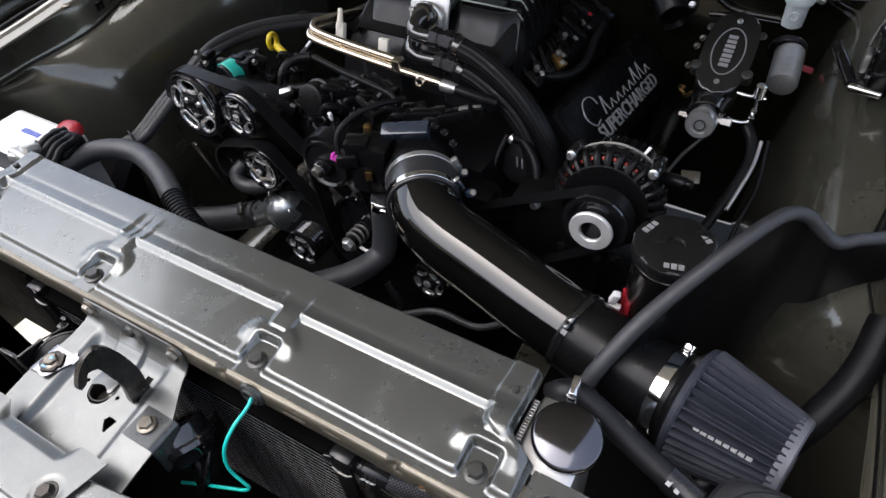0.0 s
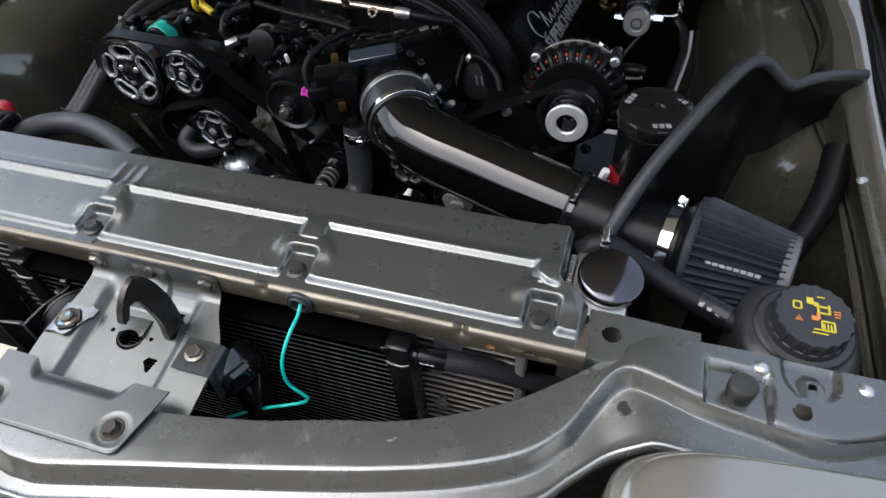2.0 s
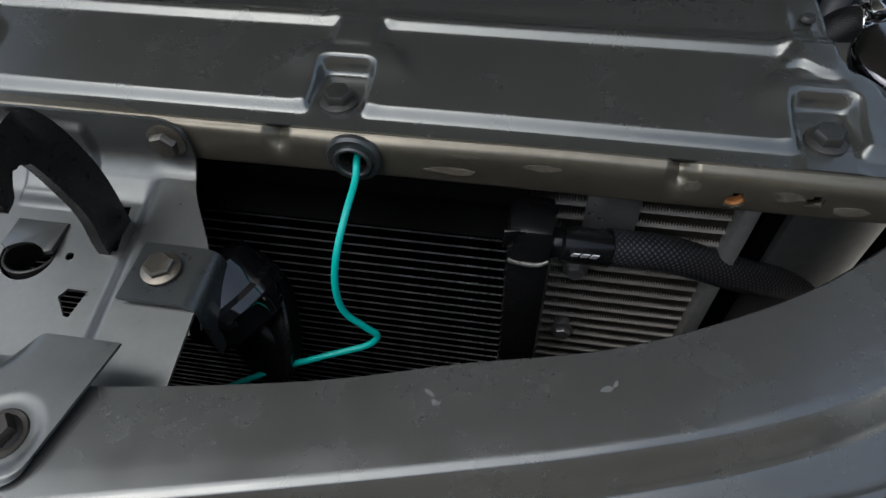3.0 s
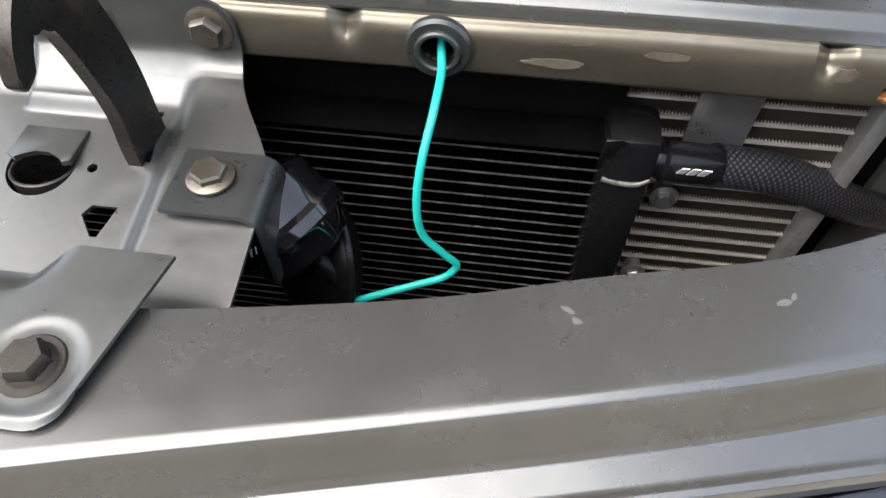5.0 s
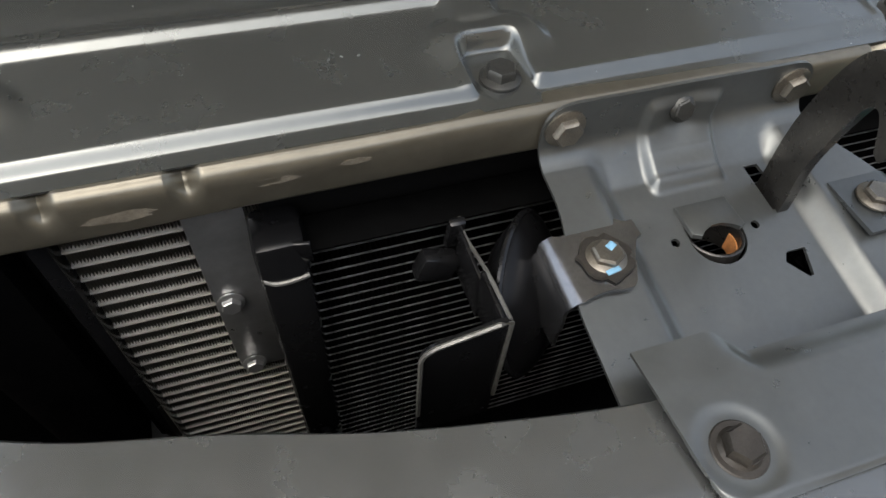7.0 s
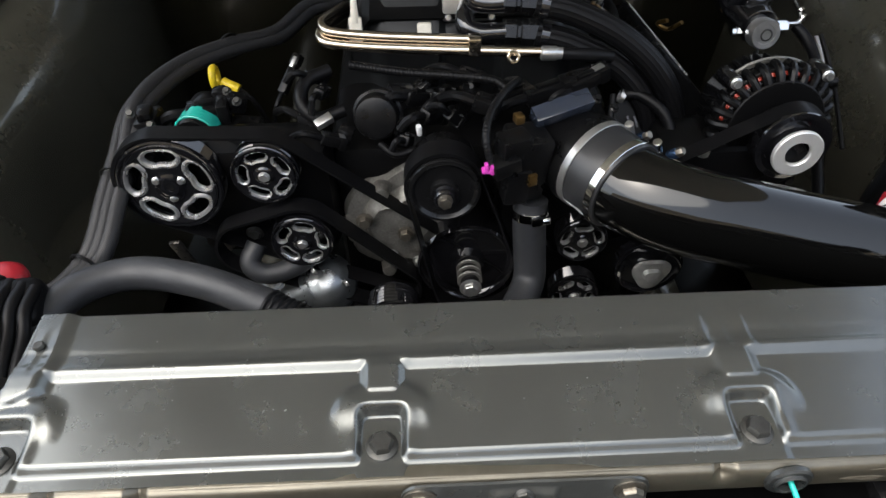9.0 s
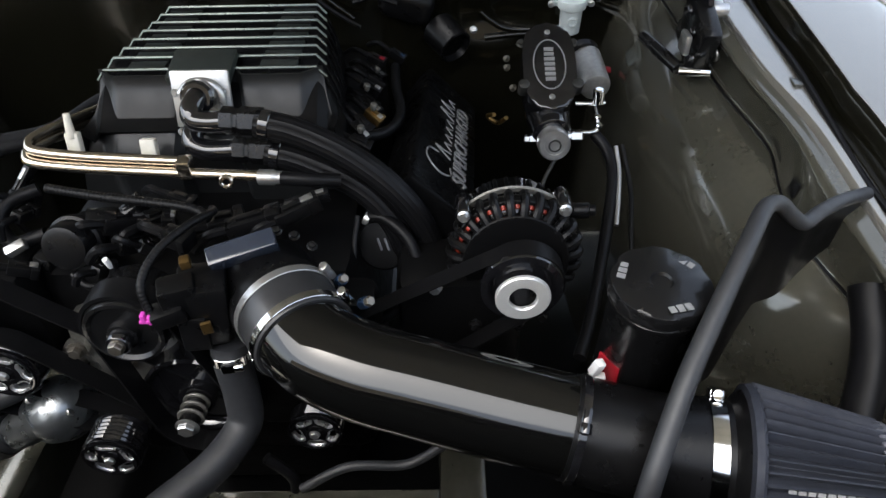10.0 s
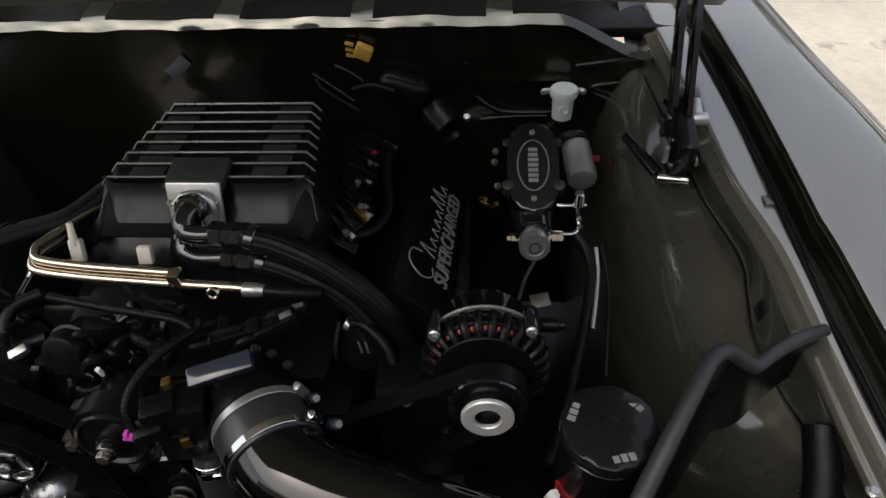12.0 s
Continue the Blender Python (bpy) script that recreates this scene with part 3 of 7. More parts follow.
support = thing("radiator_support", (0, 0, 0.85), "worn olive-grey painted steel radiator support beam", "car part")
part("beam", sheet(beam_fn, 760, 40, 0.0015, beam_keep), WORN, support)
bm = B()
tube(bm, [(-0.49, 0.02, 0.859), (0.45, 0.02, 0.859)], 0.003, 6, smooth=False)
part("beam_edge", bm, WORN, support)
for a, b, r in ((0.361, 0.870, 0.0085), (-0.445, 0.867, 0.0085)):
    bm = ring(B(), (a, -0.0275, b), (0, 1, 0), r, r * 0.62, 0.006, 20)
    part("rusty_hole", bm, RUST, support, "rusty captive nut hole")
for a, b, r in ((0.401, 0.874, 0.007), (-0.402, 0.870, 0.007)):
    bm = ring(B(), (a, -0.0285, b), (0, 1, 0), r, r * 0.6, 0.004, 18)
    part("bolt_hole", bm, WORN, support)
bm = ring(B(), (GROM[0], -0.034, GROM[1]), (0, 1, 0), 0.0165, 0.0085, 0.006, 32)
ring(bm, (GROM[0], -0.0365, GROM[1]), (0, 1, 0), 0.0115, 0.0085, 0.008, 32)
part("grommet", bm, STRAP, support, "grey ring around the hole in the beam")
# dull patches where the paint has gone on the beam's face
rnd = random.Random(21)
for x, z, l, h in ((0.206, 0.872, 0.030, 0.006), (0.214, 0.884, 0.016, 0.0025), (0.258, 0.8805, 0.022, 0.005), (0.337, 0.878, 0.010, 0.008), (0.386, 0.8765, 0.020, 0.008), (0.420, 0.869, 0.020, 0.007), (-0.262, 0.877, 0.024, 0.005), (-0.335, 0.873, 0.034, 0.008), (-0.222, 0.880, 0.016, 0.004)):
    ol = [(l * 0.5 * rnd.uniform(0.75, 1.1) * math.cos(k * math.pi / 9), h * 0.5 * rnd.uniform(0.7, 1.15) * math.sin(k * math.pi / 9)) for k in range(18)]
    bm = prism(B(), ol, Matrix(((1, 0, 0, x), (0, 0, -1, -0.0301), (0, 1, 0, z), (0, 0, 0, 1))), 0.0003)
    part("bare_patch", bm, SCUFFED, support, "dull bare patch in the paint")

# side plates joining the beam to the fenders
for side in (1, -1):
    def sx(x):
        return x if side > 0 else 2 * CX - x

    def plate(u, v):
        x0 = 0.452 if side > 0 else 0.378
        x = x0 + (0.560 - x0) * u
        y = -0.027 + (0.030 + 0.027) * v
        z = 0.8868 - 0.004 * step(0.47, 0.56, x) - 0.030 * step(0.05, 0.0, v)
        return (sx(x), y, z)

    def plate_snap(p):
        x = p.x if side > 0 else 2 * CX - p.x
        e = Vector((x - 0.476, p.y - 0.004))
        if abs(e.length - 0.0095) < 0.0016:
            e = e.normalized() * 0.0095
            return (sx(0.476 + e.x), 0.004 + e.y, p.z)
        return None

    def plate_keep(u, v):
        p = plate(u, v)
        x = p[0] if side > 0 else 2 * CX - p[0]
        return (x - 0.476) ** 2 + (p[1] - 0.004) ** 2 > 0.0095 ** 2

    part("end_plate", sheet(plate, 90, 50, 0.0015, plate_keep, plate_snap), PAINT, support, "grey painted end plate with a round hole")

bm = lathe(B(), (-0.498, -0.026, 0.858), (0, -1, 0.15), [(0, 0.015), (0.004, 0.015), (0.008, 0.012), (0.008, 0.007), (0.005, 0.006), (0.005, 0)], 28)
part("rubber_plug", bm, RUBBER, support, "black rubber plug in the support")
# black sheets added to darken the gaps beside the radiator and behind the grille
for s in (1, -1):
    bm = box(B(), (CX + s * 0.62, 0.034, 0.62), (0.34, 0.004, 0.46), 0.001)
    part("side_blackout", bm, MATTBLACK, support, "black sheet added to darken the gap beside the radiator")


def grille_fn(u, v):
    a = -0.60 + 1.20 * u
    return (CX + a, along(FRONT, min(0.53, abs(a))) + 0.012 + 0.03 * v, 0.845 - 0.60 * v)


# ---- radiator cover: one pressed panel with three sunken fields and four bolt pockets ----
POCKETS = (-0.405, -0.135, 0.135, 0.405)


def cover_fn(u, v):
    y = -0.0225 + 0.1475 * v
    half = 0.449 - 0.029 * step(0.030, 0.052, y)
    x = -half + 2 * half * u
    z = 0.8895
    d = min(abs(x - p) for p in POCKETS)
    near = min(POCKETS, key=lambda p: abs(x - p))
    e = half - abs(x)
    # front step up from the flange, then the field, then the step up to the rear strip
    front = step(-0.0140, -0.0058, y)
    z += 0.0065 * front
    z += 0.0035 * (y - 0.0) / 0.06 * front * step(0.075, 0.06, y)
    rear = step(0.0575, 0.0680, y)
    chan = step(0.0190, 0.0095, d) * step(0.030, 0.042, y)
    # rounded shoulder round each pocket and the raised strip at both ends
    py = max(0.0, y - 0.010)
    ud = (d ** 6 + py ** 6) ** (1 / 6)
    shoulder = step(0.0415, 0.0300, (d ** 3 + py ** 3) ** (1 / 3)) * step(0.006, 0.030, y)
    z += 0.0065 * max(rear, chan * 0.85, shoulder * 0.62)
    z += 0.0042 * step(0.036, 0.026, e) * step(0.028, 0.050, y)
    # faint second bend behind the rear step, and the creases either side of the channel
    z -= 0.0007 * bump1(y, 0.0810, 0.0035)
    z += 0.0008 * rear * (bump1(d, 0.017, 0.004) - bump1(d, 0.006, 0.006)) * step(0.112, 0.088, y)
    # square-cornered pocket for the bolt
    z += 0.0010 * bump1(ud, 0.0205, 0.0045) * step(-0.012, -0.002, y)
    hollow = step(0.0190, 0.0135, ud)
    z = z * (1 - hollow) + 0.8905 * hollow
    z -= 0.010 * step(0.006, 0.0, e)
    z -= 0.010 * step(0.1215, 0.125, y)
    z += 0.0007 * ripple((x * 5, y * 8, 5))
    return (x, y, z)


cover = thing("radiator_cover", (0, 0.05, 0.889), "satin grey pressed steel radiator cover panel with four bolts", "car part")
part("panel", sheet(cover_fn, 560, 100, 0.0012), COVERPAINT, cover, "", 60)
for i, x in enumerate(POCKETS):
    bolt(cover, (x, 0.000, 0.8905), (0, 0, 1), 0.0078, 0.008, 0.0115, DARKBOLT, turn=0.2 + i)

for x in (-0.404, 0.404):
    bolt(cover, (x, 0.088, 0.9075), (0, 0, 1), 0.0032, 0.002, 0.0046, DARKBOLT, "end_screw")

# small chips and dust marks on the cover
rnd = random.Random(8)
for (x, y, l) in ((-0.222, 0.028, 0.0030), (-0.215, 0.029, 0.0022), (-0.206, 0.028, 0.0026), (0.020, 0.045, 0.0016), (0.225, 0.020, 0.0018), (-0.315, 0.092, 0.0016), (0.31, 0.095, 0.0020), (0.055, 0.088, 0.0015), (-0.03, 0.030, 0.0015)):
    v_ = (y + 0.0225) / 0.1475
    half = 0.449 - 0.029 * step(0.030, 0.052, y)
    z = cover_fn((x + half) / (2 * half), v_)[2]
    ol = [(l * 0.5 * rnd.uniform(0.8, 1.1) * math.cos(k * math.pi / 5), l * 0.3 * rnd.uniform(0.7, 1.1) * math.sin(k * math.pi / 5)) for k in range(10)]
    bm = prism(B(), ol, Matrix.Translation((x, y, z - 0.0003)) @ Matrix.Rotation(rnd.uniform(0, 3), 4, "Z"), 0.0006)
    part("paint_chip", bm, CHIP, cover, "tiny pale chip in the paint")

# ---- header panel over the grille, sweeping up at both ends into the headlamp shelves ----
# one row a station: rear edge, front ridge, edge of the ledge below it, height; distances from the car's middle
STATIONS = (
    ((0.0, -0.181), (0.0, -0.2585), (0.0, -0.289), 0.862), ((0.030, -0.1805), (0.020, -0.2575), (0.020, -0.288), 0.862), ((0.075, -0.180), (0.070, -0.2455), (0.070, -0.276), 0.862),
    ((0.116, -0.1765), (0.110, -0.2355), (0.110, -0.266), 0.862), ((0.200, -0.161), (0.195, -0.215), (0.195, -0.2455), 0.862), ((0.265, -0.143), (0.265, -0.1975), (0.270, -0.2275), 0.8625),
    ((0.330, -0.127), (0.330, -0.180), (0.335, -0.211), 0.863), ((0.382, -0.106), (0.397, -0.158), (0.405, -0.192), 0.864), ((0.432, -0.079), (0.452, -0.132), (0.467, -0.168), 0.866),
    ((0.470, -0.051), (0.485, -0.101), (0.499, -0.137), 0.870), ((0.497, -0.030), (0.503, -0.067), (0.526, -0.112), 0.876), ((0.523, -0.006), (0.518, -0.041), (0.552, -0.099), 0.884),
    ((0.547, 0.010), (0.534, -0.031), (0.567, -0.094), 0.888), ((0.567, 0.016), (0.562, -0.036), (0.585, -0.094), 0.889), ((0.597, 0.018), (0.602, -0.046), (0.612, -0.095), 0.888),
    ((0.642, 0.020), (0.649, -0.052), (0.657, -0.093), 0.886), ((0.717, 0.020), (0.705, -0.056), (0.707, -0.090), 0.883), ((0.772, 0.021), (0.772, -0.032), (0.777, -0.070), 0.881))
FRONT = [(r[1][0], r[1][1]) for r in STATIONS[:10]] + [(0.503, -0.080), (0.54, -0.05)]
LANES = [curve_points([(r[k][0], r[k][1], r[3]) for r in STATIONS], 28) for k in range(3)]
LAMP = (0.652, -0.160, 0.892)


def pressed(a, y):
    """Dimples of the headlamp shelf: square pocket of the hood stop, half-round pocket, dished front corner."""
    z = -0.009 * step(0.031, 0.026, abs(a - 0.630)) * step(0.030, 0.024, abs(y + 0.030))
    r = math.hypot(a - 0.694, max(0.0, 0.004 - y))
    z -= 0.005 * step(0.027, 0.021, r) * step(0.030, 0.018, y)
    z += 0.004 * step(0.013, 0.009, math.hypot(a - 0.695, y + 0.007))
    z -= 0.008 * step(-0.004, -0.022, (y + 0.016) + (a - 0.76) * -0.62) * step(0.690, 0.705, a)
    return z


def header_point(u, v):
    s = -1 + 2 * u
    f = abs(s) * (len(LANES[0]) - 1)
    i = min(int(f), len(LANES[0]) - 2)
    b, r, l = (q[i].lerp(q[i + 1], f - i) for q in LANES)
    d = Vector((r.x - b.x, r.y - b.y))
    n = d.normalized()
    e = Vector((l.x - r.x, l.y - r.y))
    width, k = d.length, e.length
    # cross-section: rear lip, flat top, ridge, sloping band, ledge, bead, drop
    rows = [(-0.004, -0.030), (0.0, -0.012), (0.0002, -0.003), (0.002, 0.0), (width * 0.3, 0.001), (width * 0.7, 0.002), (width - 0.004, 0.002), (width - 0.001, 0.0012), (width + 0.0012, -0.001)]
    fall = 0.0158
    rows += [(width + 0.0055, -0.0066), (width + 0.0105, -fall + 0.0022), (width + 0.0128, -fall), (width + 0.0155, -fall - 0.0004)]
    edge = width + k
    rows += [(edge - 0.007, -fall - 0.0016), (edge - 0.0045, -fall - 0.0008), (edge - 0.002, -fall - 0.0015), (edge, -fall - 0.0045), (edge + 0.0006, -fall - 0.010), (edge - 0.004, -fall - 0.030)]
    g = v * (len(rows) - 1)
    j = min(int(g), len(rows) - 2)
    t = g - j
    w = rows[j][0] * (1 - t) + rows[j + 1][0] * t
    dz = rows[j][1] * (1 - t) + rows[j + 1][1] * t
    if w <= width:
        p = Vector((b.x, b.y)) + n * w
    else:
        p = Vector((r.x, r.y)) + (e.normalized() * (w - width))
    z = b.z + dz + 0.0006 * ripple((p.x * 4 * (1 if s > 0 else -1), p.y * 6, 1))
    if p.x > 0.55 and 0.0 <= w <= width + 0.002:
        z += pressed(p.x, p.y) * step(0.0, 0.004, w)
    return p.x, p.y, z, s


def header_fn(u, v):
    a, y, z, s = header_point(u, v)
    return (CX + (a if s >= 0 else -a), y, z)


SHELF_HOLES = ((0.684, -0.036, 0.0085), (0.695, -0.007, 0.0048))


def header_keep(u, v):
    a, y, z, s = header_point(u, v)
    return not any((a - p) ** 2 + (y - q) ** 2 < r * r for p, q, r in SHELF_HOLES)


def header_snap(p):
    a = abs(p.x - CX)
    for c, q, r in SHELF_HOLES:
        e = Vector((a - c, p.y - q))
        if abs(e.length - r) < 0.0022:
            e = e.normalized() * r
            return (CX + math.copysign(c + e.x, p.x - CX), q + e.y, p.z)
    return None


def header_top(x, y):
    """Height of the header's flat top near the middle."""
    return 0.862 + 0.0015 + 0.001 * step(0.26, 0.36, abs(x - CX)) + 0.0006 * ripple(((abs(x - CX)) * 4 * (1 if x > CX else -1), y * 6, 1))


header = thing("header_panel", (CX, -0.2, 0.83), "grey painted pointed header panel above the grille with scuffs", "car part")
part("panel", sheet(header_fn, 900, 90, 0.0013, header_keep, header_snap), PAINT, header, "", 50)
for s in (1, -1):
    bolt(header, (CX + s * 0.536, -0.062, 0.8635), (0, 0, 1), 0.0075, 0.006, 0.009, DARKBOLT)
    stop = part("hood_stop", lathe(B(), (CX + s * 0.632, -0.029, 0.8765), (0, 0, 1), [(0, 0.012), (0.004, 0.012), (0.006, 0.0105), (0.013, 0.0105), (0.014, 0.0130), (0.022, 0.0130), (0.0240, 0.0115), (0.0240, 0.0)], 24), DARKBOLT, header, "adjustable hood stop bolt")
    for a, y in ((0.651, 0.003), (0.741, 0.003)):
        bm = lathe(B(), (CX + s * a, y, 0.8835 if a < 0.7 else 0.8805), (0, 0, 1), [(0, 0.0080), (0.0015, 0.0080), (0.004, 0.0062), (0.0058, 0.003), (0.0058, 0.0)], 20)
        box(bm, (CX + s * a, y, 0.8895 if a < 0.7 else 0.8865), (0.005, 0.0012, 0.001), 0)
        part("screw", bm, SILVER, header, "bright pan-head screw")
    # folded bracket at the fender end
    bm = prism(B(), [(0.760, -0.050), (0.770, -0.050), (0.774, -0.028), (0.781, -0.020), (0.800, -0.020), (0.806, 0.0), (0.802, 0.030), (0.790, 0.046), (0.776, 0.050), (0.770, 0.034), (0.760, 0.024)][::s], Matrix(((s, 0, 0, CX), (0, 1, 0, 0), (0, 0, 1, 0.8815), (0, 0, 0, 1))), 0.0025, 0.0008)
    part("fender_bracket", bm, PAINT, header, "grey bracket at the fender end")
    bolt(header, (CX + s * 0.788, 0.008, 0.884), (0, 0, 1), 0.0078, 0.007, 0.0125, DARKBOLT)
# Two added sheets hide the ground and keep the opening under the header black.
part("grille_blackout", sheet(grille_fn, 60, 12, 0.003), MATTBLACK, header, "black sheet added behind the grille to hide the ground")
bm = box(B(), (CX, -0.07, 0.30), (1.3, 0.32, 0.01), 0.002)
part("lower_blackout", bm, MATTBLACK, header)
# grille mouldings in front: stepped bright strips with dark gaps and the broad chrome bar
def strip_fn(rows):
    def fn(u, v):
        a = -0.46 + 0.92 * u
        g = v * (len(rows) - 1)
        j = min(int(g), len(rows) - 2)
        t = g - j
        d = rows[j][0] * (1 - t) + rows[j + 1][0] * t
        return (CX + a, along(FRONT, abs(a)) - d * (1 - 0.25 * step(0.40, 0.46, abs(a))), rows[j][1] * (1 - t) + rows[j + 1][1] * t)
    return fn


# Shade in the two gaps is added as black strips between the mouldings.
for rows, mt, word in ((((0.030, 0.820), (0.0325, 0.829), (0.034, 0.8315), (0.041, 0.8310), (0.0435, 0.829), (0.044, 0.820)), DARKTRIM, "dark grey upper grille moulding"),
                       (((0.044, 0.812), (0.046, 0.816), (0.054, 0.816), (0.055, 0.812)), BLACKSATIN, "black strip added to darken a gap of the grille"),
                       (((0.0535, 0.812), (0.054, 0.8255), (0.0550, 0.8262), (0.0585, 0.8215), (0.0600, 0.8195), (0.0604, 0.812)), CHROMETRIM, "thin bright grille strip"),
                       (((0.060, 0.808), (0.061, 0.813), (0.067, 0.813), (0.068, 0.808)), BLACKSATIN, "black strip added to darken a gap of the grille"),
                       (((0.0665, 0.806), (0.067, 0.819), (0.070, 0.8225), (0.078, 0.8225), (0.090, 0.8185), (0.100, 0.8135), (0.1015, 0.812), (0.116, 0.803), (0.128, 0.790), (0.132, 0.772)), CHROMETRIM, "broad chrome grille bar")):
    part("grille_moulding", sheet(strip_fn(rows), 160, 4 * (len(rows) - 1), 0.0012), mt, header, word, 50)
# scuffs
rnd = random.Random(4)
for (x, y, l, w, a) in ((0.295, -0.149, 0.007, 0.003, 20), (0.299, -0.146, 0.004, 0.002, 70), (0.224, -0.170, 0.018, 0.005, -35), (0.216, -0.162, 0.006, 0.0025, -30), (0.250, -0.178, 0.003, 0.002, 0)):
    ol = [(l * 0.5 * rnd.uniform(0.85, 1.05) * math.cos(k * math.pi / 7), w * 0.5 * rnd.uniform(0.75, 1.1) * math.sin(k * math.pi / 7)) for k in range(14)]
    rise = header_top(x, y)
    bm = prism(B(), ol, Matrix.Translation((x, y, rise - 0.0004)) @ Matrix.Rotation(radians(a), 4, "Z"), 0.0006)
    part("scuff", bm, CHIP, header, "pale scuff in the paint")
# headlamp bezel caps and fender noses in front of the side plates
for s in (1, -1):
    def cap_fn(u, v):
        t, r = 2 * math.pi * u, 0.02 + 1.02 * v
        c, n = math.cos(t), math.sin(t)
        x = LAMP[0] + 0.165 * min(r, 1.0) * math.copysign(abs(c) ** 0.5, c)
        y = LAMP[1] + 0.085 * min(r, 1.0) * math.copysign(abs(n) ** 0.5, n) + 0.09 * (x - LAMP[0])
        z = LAMP[2] - 0.003 * r * r - 0.034 * max(0.0, (r - 0.80) / 0.20) ** 2 - (0.08 if r > 1.0 else 0.0)
        return (x if s > 0 else 2 * CX - x, y, z)
    part("headlamp_cap", sheet(cap_fn, 72, 34, 0.0), BODY, car, "rounded grey headlamp housing", 60)

# ---- hood latch ----
latch = thing("hood_latch", (-0.036, -0.1, 0.84), "grey steel hood latch bracket with bolts and catch hook", "latch")


def latch_fn(u, v):
    # v runs from the flange on the beam, round the bend, down to the header
    s = v * 0.175
    if s < 0.022:
        y, z = -0.0335, 0.8945 - s
    elif s < 0.040:
        a = (s - 0.022) / 0.018 * math.radians(78)
        y, z = -0.0335 - 0.013 * (1 - math.cos(a)), 0.8705 - 0.013 * math.sin(a)
    else:
        w = s - 0.040
        y, z = -0.0438 - 0.985 * w, 0.8575 - 0.15 * w
    lx = -0.122 - 0.013 * step(0.055, 0.13, s)
    rx = 0.0505 + 0.030 * step(0.030, 0.105, s)
    corner = 0.016 - 0.016 * math.sqrt(max(0, 1 - max(0, 1 - s / 0.016) ** 2))
    lx += corner
    rx -= corner
    x = lx + (rx - lx) * u
    # sunken middle field with sloping flanks
    deep = step(-0.098, -0.083, x) * step(0.033, 0.018, x) * step(0.030, 0.055, s)
    z -= 0.0095 * deep
    rib = step(-0.062, -0.056, x) * step(-0.011, -0.017, x) * step(0.064, 0.056, s) * step(0.006, 0.014, s)
    z += 0.006 * rib * step(0.02, 0.05, s)
    y -= 0.004 * rib * step(0.06, 0.02, s)
    # scoop under the middle bolt
    y += 0.004 * bump1(x, -0.037, 0.011) * bump1(s, 0.020, 0.012)
    return (x, y, z)


HOLES = ((-0.0370, -0.0985, 0.0170), (-0.0625, -0.0965, 0.0026), (-0.0112, -0.0970, 0.0026))


CUTS = (((0.0020, -0.0455), (0.0105, -0.0450), (0.0160, -0.0905), (0.0045, -0.0910)),
        ((-0.0065, -0.1225), (-0.0030, -0.1170), (0.0095, -0.1170), (0.0050, -0.1335), (0.0020, -0.1335)))


def inside(q, x, y):
    odd = False
    for (ax_, ay_), (bx_, by_) in zip(q, q[1:] + q[:1]):
        if (ay_ > y) != (by_ > y) and x < (bx_ - ax_) * (y - ay_) / (by_ - ay_) + ax_:
            odd = not odd
    return odd


def latch_keep(u, v):
    x, y, z = latch_fn(u, v)
    if y > -0.06:
        return True
    if any((x - a) ** 2 + (y - b) ** 2 < r * r for a, b, r in HOLES):
        return False
    return not any(inside(q, x, y) for q in CUTS)


def latch_snap(p):
    for a, b, r in HOLES:
        d = Vector((p.x - a, p.y - b))
        if abs(d.length - r) < 0.0016:
            d = d.normalized() * r
            return (a + d.x, b + d.y, p.z)
    best = None
    for q in CUTS:
        for a, b in zip(q, q[1:] + q[:1]):
            a, b, p2 = Vector(a), Vector(b), Vector((p.x, p.y))
            t = max(0.0, min(1.0, (p2 - a).dot(b - a) / (b - a).length_squared))
            near = a + (b - a) * t
            if (near - p2).length < 0.0014 and (best is None or (near - p2).length < best[0]):
                best = ((near - p2).length, (near.x, near.y, p.z))
    return best[1] if best else None


part("plate", sheet(latch_fn, 170, 170, 0.002, latch_keep, latch_snap), LATCH, latch, "", 50)
bm = ring(B(), (-0.037, -0.0985, 0.819), (0, 0.1, 1), 0.0165, 0.0145, 0.020, 32)
part("striker_tube", bm, HOOK, latch)
bm = prism(B(), [(-0.0165, 0.016), (0.0165, 0.016), (0.0165, -0.005), (0.0125, -0.0065), (0.0095, -0.003), (0.004, -0.0005), (-0.003, -0.0005), (-0.0085, -0.003), (-0.0115, -0.0065), (-0.0165, -0.004)], Matrix.Translation((-0.037, -0.0925, 0.8415)), 0.003, 0.0006)
part("latch_bolt", bm, LATCH, latch, "worn sliding latch bolt")
bm = ring(B(), (-0.037, -0.0985, 0.8215), (0, 0.1, 1), 0.0142, 0.0132, 0.012, 32)
for v_ in [v for v in bm.verts if v.co.x < -0.028 or v.co.y > -0.094]:
    bm.verts.remove(v_)
part("rust_bloom", bm, RUST, latch, "orange rust inside the striker hole")
for x in (-0.109, 0.037):
    bolt(latch, (x, -0.0335, 0.8785), (0, -1, 0), 0.0078, 0.007, 0.0118, ZINC, turn=x * 9)
bolt(latch, (-0.037, -0.0350, 0.8775), (0, -0.95, 0.3), 0.006, 0.004, 0.008, DARKBOLT)
